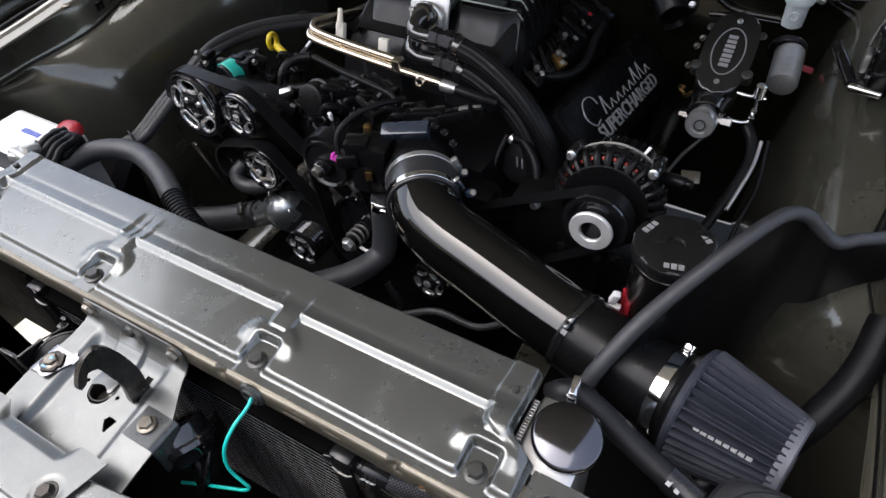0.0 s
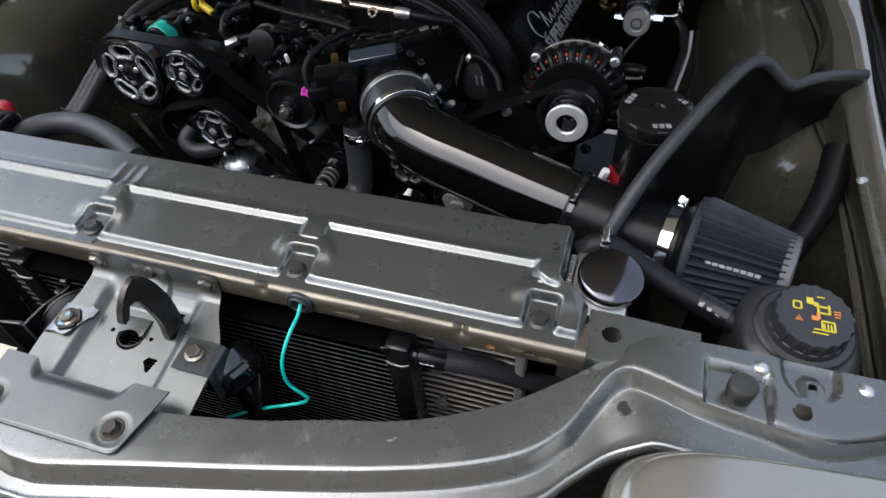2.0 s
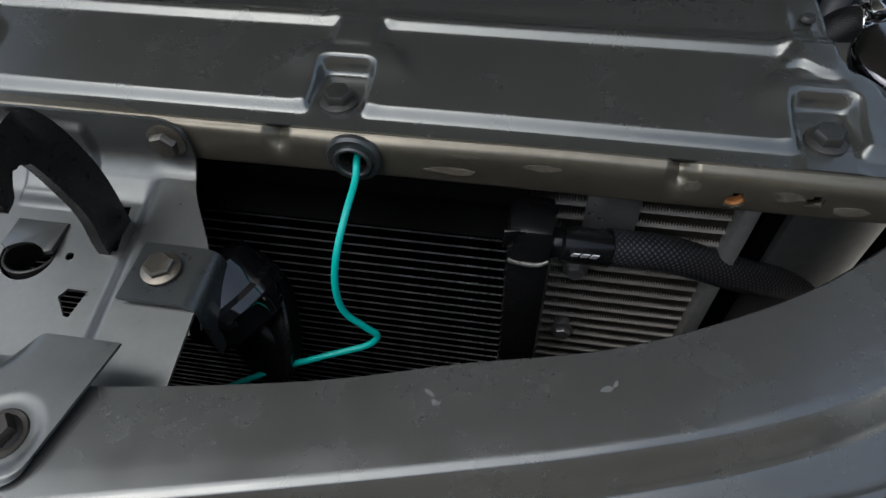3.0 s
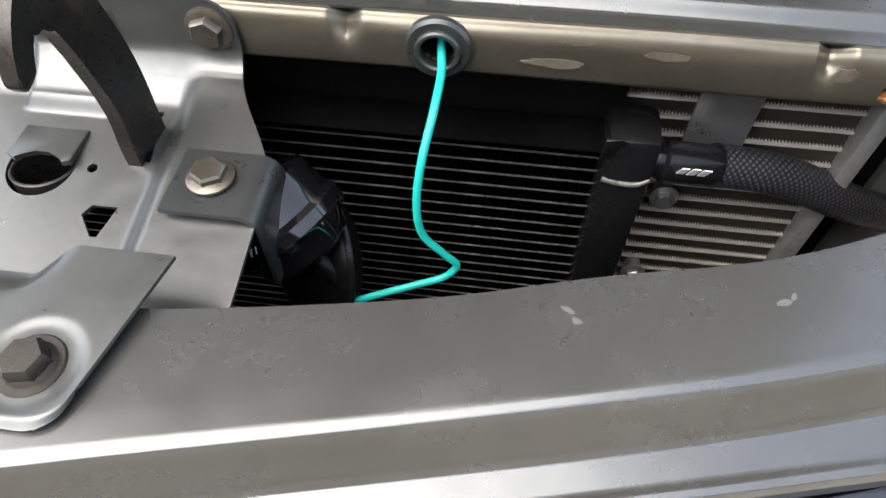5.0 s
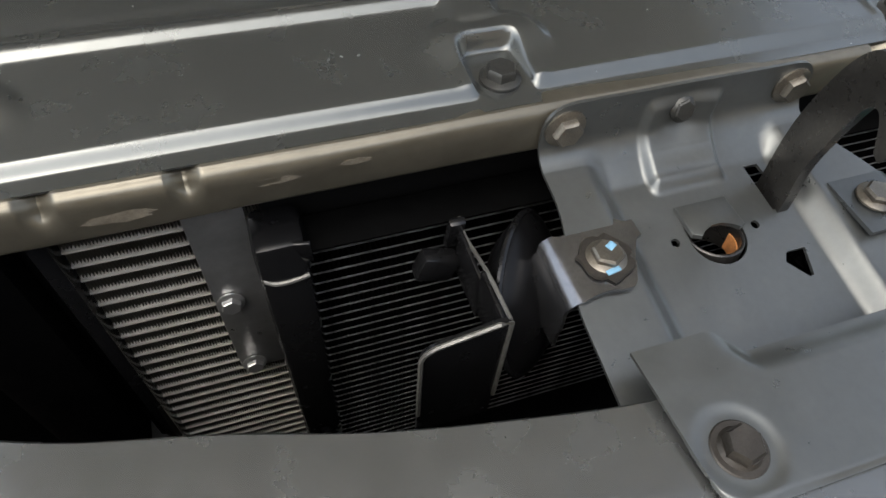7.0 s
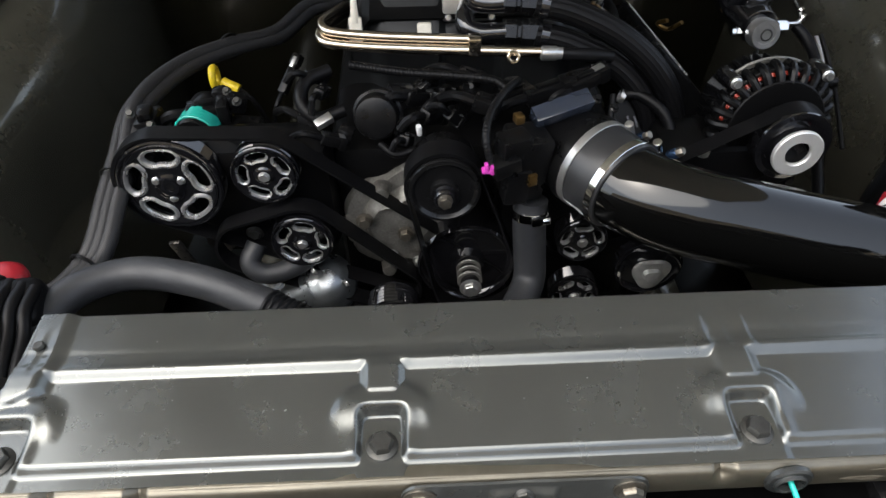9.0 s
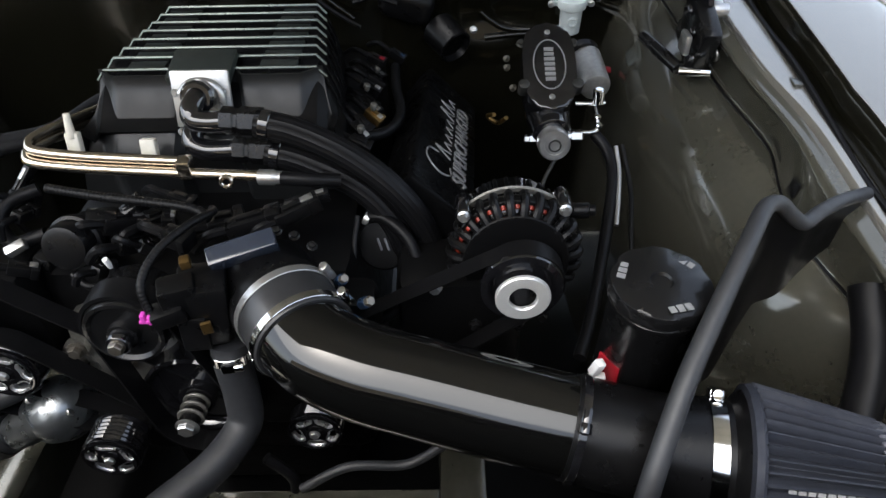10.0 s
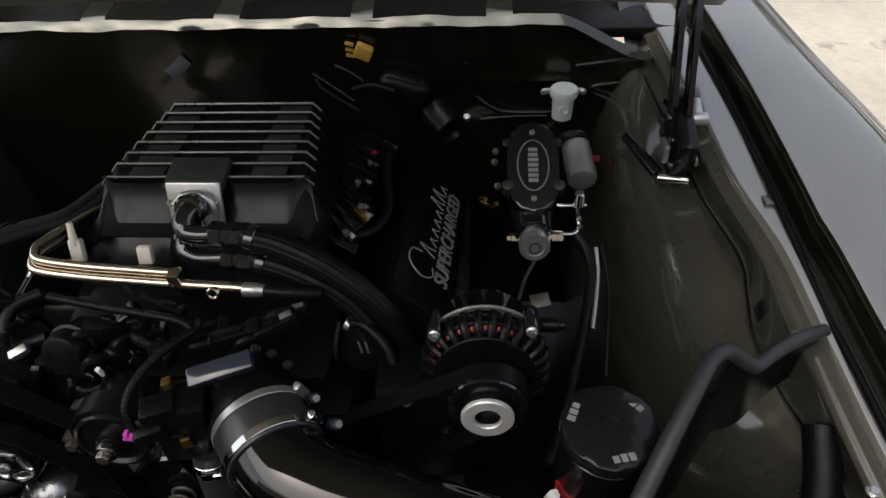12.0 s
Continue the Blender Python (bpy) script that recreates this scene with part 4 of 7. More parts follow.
# lower apron plate bolted on the header
def apron_fn(u, v):
    x0, x1 = -0.134 + 0.004 * v, 0.0660 - 0.013 * v
    x = x0 + (x1 - x0) * u
    dip = step(-0.097, -0.080, x) * step(0.028, 0.011, x)
    yb = -0.1605 - 0.012 * dip
    yf = -0.2325
    c = 0.013
    for ex in (x - x0, x1 - x):
        if ex < c:
            yf += c - math.sqrt(max(0, c * c - (c - ex) ** 2))
    y = yb + (yf - yb) * v
    z = 0.8668 + 0.0020 * step(1.0, 0.95, v) - 0.005 * dip * step(0.22, 0.0, v)
    for bx in (-0.112, 0.034):
        r = math.hypot(x - bx, y + 0.2105)
        z -= 0.0009 * step(0.0200, 0.0140, r)
    return (x, y, z)


part("apron_plate", sheet(apron_fn, 130, 60, 0.0018), LATCH, latch, "", 50)
for x in (-0.112, 0.034):
    bolt(latch, (x, -0.2105, 0.8676), (0, 0, 1), 0.0074, 0.0080, 0.0092, RUSTBOLT, turn=0.2)
    part("washer", lathe(B(), (x, -0.2105, 0.8672), (0, 0, 1), [(0, 0.0120), (0.0010, 0.0120), (0.0015, 0.0114), (0.0015, 0.0)], 28), RUSTBOLT, latch, "dark spring washer")
# side straps that carry the horns
for s, x in ((-1, -0.110), (1, 0.056)):
    def strap(u, v):
        w = 0.092 * v
        flat, rad = (0.038, 0.017) if s < 0 else (0.035, 0.010)
        end = flat + rad * math.radians(88)
        if w < flat:
            px, pz = x - s * (0.024 if s < 0 else 0.018) + s * w, 0.8515
        else:
            a = (min(w, end) - flat) / rad
            px, pz = x - s * (0.024 if s < 0 else 0.018) + s * (flat + rad * math.sin(a)), 0.8515 - rad * (1 - math.cos(a)) - max(0.0, w - end)
        worn = 0.0 if s > 0 else 0.0022 * ripple((w * 160, 3.1, 0)) if u > 0.5 else 0.001 * ripple((w * 120, 9.4, 0))
        return (px, (-0.121 if s < 0 else -0.1265) + (0.040 if s < 0 else 0.038) * u + (0.028 * step(0.020, 0.0, w) * (1 - u) if s < 0 else 0.0) + worn * abs(2 * u - 1), pz)
    part("strap", sheet(strap, 12, 46, 0.0025), BRIGHTSTRAP if s < 0 else STRAP, latch, "bent strap over the horn mount", 60)
    bolt(latch, (x - 0.002 if s < 0 else x, -0.1025 if s < 0 else -0.1065, 0.8528), (0, 0, 1), 0.0075, 0.0065, 0.0110, ZINC, turn=0.5)
    if s < 0:
        part("ragged_washer", lathe(B(), (x - 0.002, -0.1025, 0.8527), (0, 0, 1), [(0, 0.0145), (0.0014, 0.0140), (0.0016, 0.0)], 26, wave=lambda a, s_: 1 + 0.07 * math.sin(7 * a) + 0.05 * math.sin(11 * a + 1)), RUSTBOLT, latch, "brown rust-flecked washer")
        bm = box(B(), (x, -0.1005, 0.8598), (0.005, 0.004, 0.0008), 0.0003, (0, 0, 30))
        box(bm, (x - 0.003, -0.112, 0.8550), (0.008, 0.003, 0.0010), 0.0003, (0, 0, 10))
        part("paint_mark", bm, PAINTMARK, latch, "pale blue paint mark on the bolt")
# catch hook: flat arm, rising and curling forward
out = curve_points([(-0.070, 0.825), (-0.069, 0.851), (-0.0678, 0.872), (-0.0685, 0.892), (-0.072, 0.913), (-0.076, 0.928), (-0.081, 0.939), (-0.087, 0.9455), (-0.093, 0.9465), (-0.101, 0.9445), (-0.111, 0.936), (-0.119, 0.925), (-0.1235, 0.914), (-0.1215, 0.909)], 4)
inn = curve_points([(-0.1165, 0.911), (-0.1105, 0.921), (-0.105, 0.9260), (-0.0995, 0.923), (-0.0955, 0.908), (-0.093, 0.893), (-0.091, 0.878), (-0.091, 0.864), (-0.093, 0.850), (-0.094, 0.825)], 4)
bm = prism(B(), [(p[0], p[1]) for p in out + inn], Matrix(((0.14, 0, 1, 0.0190), (1, 0, 0, 0), (0, 1, 0, 0), (0, 0, 0, 1))), 0.007, 0.0022)
part("catch_hook", bm, HOOK, latch, "dark worn steel safety catch hook")

# ---- horns ----
for s, cx in ((-1, -0.190), (1, 0.105)):
    horn = thing("horn", (cx, -0.08, 0.72), "black disc horn on its stamped bracket below the latch", "horn", "pair of horns")
    bm = B()
    lathe(bm, (cx + (0.052 if s < 0 else -0.022), -0.078, 0.795 if s < 0 else 0.758), (-s * 0.75, -0.55, 0.35), [(-0.014, 0.012), (-0.012, 0.034), (-0.002, 0.046), (0.003, 0.048), (0.006, 0.046), (0.014, 0.034), (0.022, 0.016), (0.026, 0.011), (0.026, 0)], 36)
    part("diaphragm_case", bm, BLACK, horn)
    bm = ring(B(), (cx + (0.052 if s < 0 else -0.022), -0.078, 0.795 if s < 0 else 0.758), (-s * 0.75, -0.55, 0.35), 0.050, 0.046, 0.004, 40)
    part("rim", bm, BLACKMET, horn, "rolled rim of the horn")
    if s < 0:
        bm = prism(B(), [(-0.024, -0.11), (0.022, -0.11), (0.022, 0.0), (0.016, 0.001), (-0.016, -0.006), (-0.022, -0.010), (-0.024, -0.016)], Matrix(((1, 0, 0, cx), (0, 0, 1, -0.118), (0, 1, 0, 0.842), (0, 0, 0, 1))), 0.0028, 0.0006)
        plate_ = part("bracket", bm, BLACKMET, horn, "black stamped bracket with worn bright edges")
        bm = tube(B(), [(cx - 0.024, -0.119, 0.76), (cx - 0.024, -0.119, 0.826), (cx - 0.022, -0.119, 0.832), (cx - 0.016, -0.119, 0.836), (cx + 0.016, -0.119, 0.843), (cx + 0.022, -0.119, 0.842), (cx + 0.022, -0.119, 0.76)], 0.0014, 6, smooth=False)
        part("worn_edge", bm, CASTDARK, plate_, "bare worn edge")
        bm = B()
        for k, (y0, y1, z0, z1) in enumerate(((-0.118, -0.085, 0.842, 0.836), (-0.085, -0.050, 0.836, 0.826))):
            box(bm, (cx + 0.020, (y0 + y1) / 2, (z0 + z1) / 2 - 0.018), (0.0025, y1 - y0 + 0.002, 0.036), 0.0008)
        box(bm, (cx + 0.018, -0.046, 0.825), (0.010, 0.006, 0.028), 0.002, (12, 0, 0))
        box(bm, (cx + 0.006, -0.052, 0.806), (0.024, 0.012, 0.020), 0.003, (0, 20, 0))
        part("arm", bm, BLACKMET, horn)
        bm = tube(B(), [(cx + 0.022, -0.117, 0.842), (cx + 0.022, -0.085, 0.838), (cx + 0.022, -0.052, 0.828), (cx + 0.020, -0.046, 0.838)], 0.0012, 6)
        part("arm_edge", bm, CASTDARK, plate_, "bare worn edge")
    else:
        ca = Vector((0.62, -0.30, -0.72)).normalized()
        bm = lathe(B(), (cx - 0.040, -0.085, 0.815), ca, [(-0.010, 0.020), (-0.006, 0.029), (0.012, 0.031), (0.015, 0.034), (0.021, 0.034), (0.024, 0.030), (0.036, 0.026), (0.041, 0.018), (0.041, 0)], 32)
        part("motor_can", bm, BLACKGLOSS, horn, "gloss black rounded horn can")
        for k in range(4):
            a = 0.6 + 1.571 * k
            bolt(horn, Vector((cx - 0.040, -0.085, 0.815)) + ca * 0.021 + frame_of(ca) @ Vector((0.0295 * math.cos(a), 0.0295 * math.sin(a), 0)), ca, 0.0036, 0.005, 0.005, BLACKMET)
        bm = rod(B(), (cx - 0.018, -0.098, 0.790), (cx + 0.006, -0.106, 0.770), 0.0075, 0.006)
        part("terminal", bm, BLACK, horn)

# ---- condenser and cooler behind the latch ----
condenser = thing("condenser", (0, 0.01, 0.45), "silver finned air-conditioning condenser", "radiator")
first = part("flat_tube", box(B(), (-0.002, 0.0140, 0.8393), (0.775, 0.0125, 0.0017), 0), CONDTUBE, condenser)
for i in range(1, 31):
    ob = new("flat_tube", first.data)
    ob.parent = condenser
    ob.location.z = -0.0137 * i
bm = B()
for i in range(31):
    z = 0.8393 - 0.0137 * i - 0.00685
    n = 800
    vs = []
    for k in range(n + 1):
        x = -0.388 + 0.772 * k / n
        if -0.27 < x < 0.24:
            continue
        zz = z + (0.0062 if k % 2 else -0.0062)
        vs.append((bm.verts.new((x, 0.009, zz)), bm.verts.new((x, 0.018, zz)), x))
    for a, b in zip(vs, vs[1:]):
        if b[2] - a[2] < 0.02:
            bm.faces.new((a[0], b[0], b[1], a[1]))
tagged(part("corrugated_fin", bm, COND, condenser, "thin corrugated fins", 10), kind="stuff")
bm = box(B(), (-0.002, 0.023, 0.63), (0.775, 0.006, 0.43), 0)
part("core_back", bm, BLACKSATIN, condenser)
for x in (-0.394, 0.392):
    bm = box(B(), (x * 0.99, 0.009, 0.635), (0.012, 0.022, 0.44), 0.004)
    part("end_tank", bm, CAST if x > 0 else BLACKMET, condenser)
for x in (-0.30, 0.305):
    bm = box(B(), (x, -0.001, 0.75 if x < 0 else 0.822), (0.034, 0.003, 0.20 if x < 0 else 0.06), 0.001)
    part("mount_strap", bm, SILVER, condenser, "flat aluminium mounting strap")
cooler = thing("oil_cooler", (-0.01, -0.02, 0.5), "black finned oil cooler with braided line", "radiator")
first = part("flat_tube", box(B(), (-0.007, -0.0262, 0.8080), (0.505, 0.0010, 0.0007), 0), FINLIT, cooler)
for i in range(1, 32):
    ob = new("flat_tube", first.data)
    ob.parent = cooler
    ob.location.z = -0.01045 * i
bm = B()
for i in range(-1, 31):
    z = 0.8080 - 0.01045 * i - 0.0052
    n = 300
    prev = None
    for k in range(n + 1):
        x = -0.257 + 0.50 * k / n
        zz = z + (0.0033 if k % 2 else -0.0033)
        cur = (bm.verts.new((x, -0.0225, zz)), bm.verts.new((x, -0.010, zz)))
        if prev:
            bm.faces.new((prev[0], cur[0], cur[1], prev[1]))
        prev = cur
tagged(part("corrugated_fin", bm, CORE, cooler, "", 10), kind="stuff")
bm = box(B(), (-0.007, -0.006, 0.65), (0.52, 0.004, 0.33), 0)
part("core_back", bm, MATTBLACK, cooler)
# Added sheet covers the condenser here, so the gap stays dark.
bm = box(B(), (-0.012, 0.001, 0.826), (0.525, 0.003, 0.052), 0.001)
part("gap_blackout", bm, MATTBLACK, cooler, "black sheet added to darken the gap above the cooler")
for x in (-0.268, 0.255):
    bm = box(B(), (x, -0.018, 0.66), (0.030, 0.034, 0.34), 0.006)
    part("end_tank", bm, BLACKMET, cooler, "black welded end tank")
    e = 1 if x > 0 else -1
    part("fin_bracket", box(B(), (x - e * 0.012, -0.034, 0.822), (0.010, 0.003, 0.020), 0.001, (8, 0, e * 12)), BLACKMET, cooler)
    part("weld_bead", tube(B(), [(x - e * 0.013, -0.0345, 0.800), (x - e * 0.004, -0.0355, 0.799), (x + e * 0.006, -0.0355, 0.799), (x + e * 0.013, -0.033, 0.801)], 0.0016, 8), CASTDARK, cooler, "bare weld bead")
    for z in ((0.757, 0.672) if x > 0 else (0.746, 0.660)):
        bm = B()
        rod(bm, (x + (0.035 if x > 0 else -0.039), 0.006, z), (x + (0.035 if x > 0 else -0.039), -0.004, z), 0.006)
        part("stud", bm, SILVER, cooler)
        bolt(cooler, (x + (0.035 if x > 0 else -0.039), -0.004, z), (0, -1, 0.1), 0.0062, 0.006, 0.0090, SILVER)
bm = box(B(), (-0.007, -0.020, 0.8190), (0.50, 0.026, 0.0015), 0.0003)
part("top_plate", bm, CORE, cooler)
bm = lathe(B(), (0.262, -0.020, 0.805), (1, 0.08, -0.12), [(0, 0.008), (0.004, 0.0105), (0.012, 0.0105), (0.014, 0.0125), (0.045, 0.0125), (0.047, 0.011), (0.047, 0)], 12)
part("hose_end", bm, BLACKMET, cooler, "black swivel hose end")
bm = bars(B(), (0.290, -0.0325, 0.810), (1, 0.08, -0.1), (0, -0.5, 1), 0.018, 0.010, 3)
part("marking", bm, LABELWHITE, cooler)
bm = tube(B(), [(0.305, -0.016, 0.801), (0.35, -0.006, 0.787), (0.41, 0.010, 0.752), (0.47, 0.035, 0.715), (0.53, 0.06, 0.68)], 0.0125, 22, 10)
part("braided_line", bm, BRAIDLINE, cooler, "black braided oil line")

# teal wire out of the grommet
bm = tube(B(), [(0.151, 0.01, 0.878), (0.151, -0.026, 0.877), (0.153, -0.044, 0.872), (0.1525, -0.066, 0.868), (0.149, -0.083, 0.852), (0.147, -0.091, 0.830), (0.150, -0.094, 0.810), (0.161, -0.094, 0.795), (0.1675, -0.094, 0.786), (0.161, -0.097, 0.778), (0.145, -0.102, 0.774), (0.128, -0.107, 0.770), (0.10, -0.113, 0.758), (0.06, -0.118, 0.73)], 0.0021, 10, 8)
single("loose_wire", bm, TEALWIRE, "loose teal wire hanging from the grommet", "wire")

# ---- engine ----
FACE = Vector((0, -0.995, 0.08)).normalized()     # the way the pulleys face

engine = thing("engine_block", (-0.03, 0.75, 0.3), "black engine block deep in the bay", "engine")
bm = box(B(), (-0.03, 0.78, 0.60), (0.40, 0.62, 0.42), 0.03)
box(bm, (-0.03, 0.78, 0.40), (0.30, 0.60, 0.25), 0.03)
part("block", bm, BLACKSATIN, engine)
# cast front cover with bosses and ribs
bm = B()
lathe(bm, (-0.125, 0.462, 0.688), FACE, [(-0.02, 0.090), (0.0, 0.090), (0.008, 0.085), (0.012, 0.066), (0.024, 0.060), (0.030, 0.052), (0.027, 0.040), (0.030, 0.030), (0.030, 0)], 40, wave=lambda a, s: 1 + 0.06 * math.sin(5 * a + 1) + 0.03 * math.sin(9 * a))
for a in range(6):
    p = Vector((-0.115, 0.452, 0.685)) + Vector((0.085 * math.cos(a * 1.05), 0, 0.085 * math.sin(a * 1.05)))
    rod(bm, p, p + FACE * 0.022, 0.013, 0.010)
box(bm, (-0.15, 0.447, 0.66), (0.16, 0.02, 0.014), 0.005, (0, 35, 0))
box(bm, (-0.09, 0.447, 0.71), (0.014, 0.02, 0.15), 0.005, (0, 15, 0))
part("front_cover", bm, CASTDARK, engine, "dull cast aluminium front cover")
for x, z, r in ((-0.183, 0.722, 0.008), (-0.128, 0.695, 0.008), (-0.15, 0.655, 0.006), (-0.112, 0.64, 0.006), (-0.075, 0.742, 0.006)):
    bolt(engine, (x, 0.425, z), FACE, r, 0.010, r * 1.5, SILVER if r < 0.007 else ZINC)
# lower accessory brackets, dark
for c_, s_ in (((0.10, 0.46, 0.66), (0.20, 0.06, 0.26)), ((0.30, 0.50, 0.70), (0.16, 0.10, 0.20)), ((-0.32, 0.48, 0.74), (0.20, 0.08, 0.18))):
    part("accessory_bracket", box(B(), c_, s_, 0.02), BLACKSATIN, engine, "black accessory bracket")
for x, z in ((0.318, 0.735), (0.345, 0.732), (0.372, 0.735), (0.269, 0.802), (0.40, 0.75), (0.24, 0.70)):
    bolt(engine, (x, 0.448, z), FACE, 0.006, 0.008, 0.009, BLACKMET if z < 0.79 else SILVER)


def ring_path(c, rc, w, half, n=9):
    """Outline of a kidney-shaped slot in the plane of a pulley face: angle and radius."""
    pts = []
    for i in range(n):
        a = -half + 2 * half * i / (n - 1)
        pts.append((a, rc + w))
    for i in range(1, 6):
        t = math.pi / 2 - math.pi * i / 6
        pts.append((half + w * math.cos(t) / rc, rc + w * math.sin(t)))
    for i in range(n):
        a = half - 2 * half * i / (n - 1)
        pts.append((a, rc - w))
    for i in range(1, 6):
        t = math.pi / 2 - math.pi * i / 6
        pts.append((-half - w * math.cos(t) / rc, rc - w * math.sin(t)))
    return pts


def slotted_pulley(at, r, depth, turn=0.2, slots=5, label="black pulley with five bright-edged slots", hub_bolts=0, wide=0.30):
    """A machined ribbed pulley: grooved rim, slotted face with polished slot edges, hub bolt."""
    pul = thing("pulley", at, label, "pulley", "engine pulleys")
    o, R = Vector(at), frame_of(FACE)
    bm = B()
    prof = [(-depth, r * 0.5), (-depth, r * 0.94), (-depth + 0.002, r)]
    k = 6
    for i in range(k):
        s0 = -depth + 0.004 + (depth - 0.009) * i / k
        prof += [(s0, r), (s0 + (depth - 0.009) / k * 0.5, r * 0.965)]
    prof += [(-0.004, r), (-0.001, r * 0.99), (0.0, r * 0.955), (-0.001, r * 0.90), (-0.005, r * 0.885), (-0.010, r * 0.88)]
    lathe(bm, o, FACE, prof, 48, caps=False)
    part("rim", bm, BLACKGLOSS, pul)
    rc, w, half = r * 0.655, r * 0.185, wide * 0.92

    def face_fn(u, v):
        rr = r * (0.10 + 0.79 * v)
        a = 2 * math.pi * u
        z = -0.004 + 0.002 * bump1(v, 0.98, 0.12) + 0.003 * step(0.25, 0.1, v)
        return o + R @ Vector((rr * math.cos(a), rr * math.sin(a), z))

    def face_keep(u, v):
        rr, a = r * (0.10 + 0.79 * v), 2 * math.pi * u - turn
        p = 2 * math.pi / slots
        a = (a + p / 2) % p - p / 2
        d = abs(rr - rc) if abs(a) < half else math.hypot((abs(a) - half) * rc, rr - rc)
        return d > w

    part("face", sheet(face_fn, 120, 20, 0.003, face_keep), BLACKGLOSS, pul)
    for s in range(slots):
        base = turn + 2 * math.pi * s / slots
        pts = []
        for a, rr in ring_path(o, rc, w, half):
            pts.append(o + R @ Vector((rr * math.cos(base + a), rr * math.sin(base + a), -0.0035)))
        bm = tube(B(), pts + [pts[0], pts[1]], max(0.0024, r * 0.066), 8, smooth=False)
        loops = [[bm.verts.new(o + R @ Vector((rr * math.cos(base + a), rr * math.sin(base + a), z))) for a, rr in ring_path(o, rc, w, half)] for z in (-0.004, -0.011)]
        for i in range(len(loops[0])):
            j = (i + 1) % len(loops[0])
            bm.faces.new((loops[0][i], loops[0][j], loops[1][j], loops[1][i]))
        part("slot_edge", bm, EDGE, pul, "polished slot edge")
    bm = lathe(B(), o, FACE, [(-0.012, r * 0.20), (-0.002, r * 0.20), (0.001, r * 0.16), (0.001, 0)], 24)
    part("hub", bm, BLACKMET, pul)
    if hub_bolts:
        for s in range(hub_bolts):
            a = 0.5 + 2 * math.pi * s / hub_bolts
            bolt(pul, o + R @ Vector((r * 0.27 * math.cos(a), r * 0.27 * math.sin(a), -0.002)), FACE, 0.0042, 0.005, 0.0058, SILVER)
    else:
        bolt(pul, o, FACE, 0.0058, 0.006, 0.0085, SILVER)
    bm = lathe(B(), o - FACE * (depth * 0.98), FACE, [(0, r * 0.9), (0.001, r * 0.9), (0.001, 0)], 32)
    part("web", bm, BLACKMET, pul)
    return pul


slotted_pulley((-0.421, 0.417, 0.798), 0.066, 0.030, 0.35, 5, "large black slotted pulley with polished slot edges", 3, 0.27)
slotted_pulley((-0.298, 0.411, 0.815), 0.042, 0.032, 0.55)
slotted_pulley((-0.266, 0.395, 0.712), 0.042, 0.030, 0.10)
slotted_pulley((0.112, 0.39, 0.700), 0.036, 0.028, 0.3)
slotted_pulley((0.108, 0.37, 0.612), 0.036, 0.028, 0.9)
slotted_pulley((-0.150, 0.338, 0.608), 0.037, 0.045, 0.3)

# plain tensioner disc beside the small pulleys
tens = thing("belt_tensioner", (-0.340, 0.437, 0.693), "black tensioner wheel with a star-shaped bolt", "pulley")
bm = lathe(B(), (-0.340, 0.437, 0.693), FACE, [(-0.022, 0.036), (-0.003, 0.038), (0.0, 0.036), (-0.002, 0.030), (-0.003, 0.012), (0.002, 0.010), (0.002, 0)], 36)
part("wheel", bm, BLACK, tens)
bolt(tens, (-0.340, 0.437, 0.695), FACE, 0.008, 0.006, 0.012, DARKBOLT)

bolt(tens, (-0.383, 0.438, 0.676), FACE, 0.0075, 0.016, 0.0115, ZINC, "stud", "dull brass-coloured stud and nut")

# smooth idler wheel high in the middle and the crank damper below it
idler = thing("idler_wheel", (-0.075, 0.378, 0.812), "black smooth idler wheel with a rusty centre bolt", "pulley")
bm = lathe(B(), (-0.075, 0.374, 0.809), FACE, [(-0.075, 0.040), (-0.070, 0.044), (-0.006, 0.046), (-0.001, 0.044), (0.0, 0.040), (-0.004, 0.036), (-0.004, 0.018), (0.004, 0.017), (0.005, 0.015), (0.005, 0.0)], 44)
part("wheel", bm, BLACKMET, idler)
bm = lathe(B(), (-0.075, 0.369, 0.8095), FACE, [(0.0, 0.0135), (0.010, 0.0135), (0.012, 0.012), (0.012, 0)], 24)
part("spacer", bm, BLACKGLOSS, idler)
bolt(idler, Vector((-0.075, 0.369, 0.8095)) + FACE * 0.012, FACE, 0.0078, 0.008, 0.009, ZINC, label="rusty hexagon bolt")
crank = thing("crank_pulley", (-0.032, 0.395, 0.650), "large black crank damper with a stepped bright hub", "pulley")
bm = lathe(B(), (-0.044, 0.400, 0.650), FACE, [(-0.05, 0.068), (-0.004, 0.070), (0.0, 0.067), (-0.004, 0.061), (-0.010, 0.058), (-0.010, 0.026), (0.004, 0.024), (0.005, 0.0)], 56)
part("damper", bm, BLACKGLOSS, crank)
bm = lathe(B(), (-0.042, 0.400, 0.652), FACE, [(0.004, 0.013), (0.048, 0.013)], 24, caps=False)
part("snout", bm, BLACKMET, crank)
for k in range(3):
    part("hub_washer", ring(B(), Vector((-0.042, 0.400, 0.652)) + FACE * (0.006 + 0.012 * k), FACE, 0.0175, 0.006, 0.0035, 28), CASTDARK, crank, "dull hub washer")
bolt(crank, Vector((-0.042, 0.400, 0.652)) + FACE * 0.046, FACE, 0.0100, 0.009, 0.0150, SILVER)


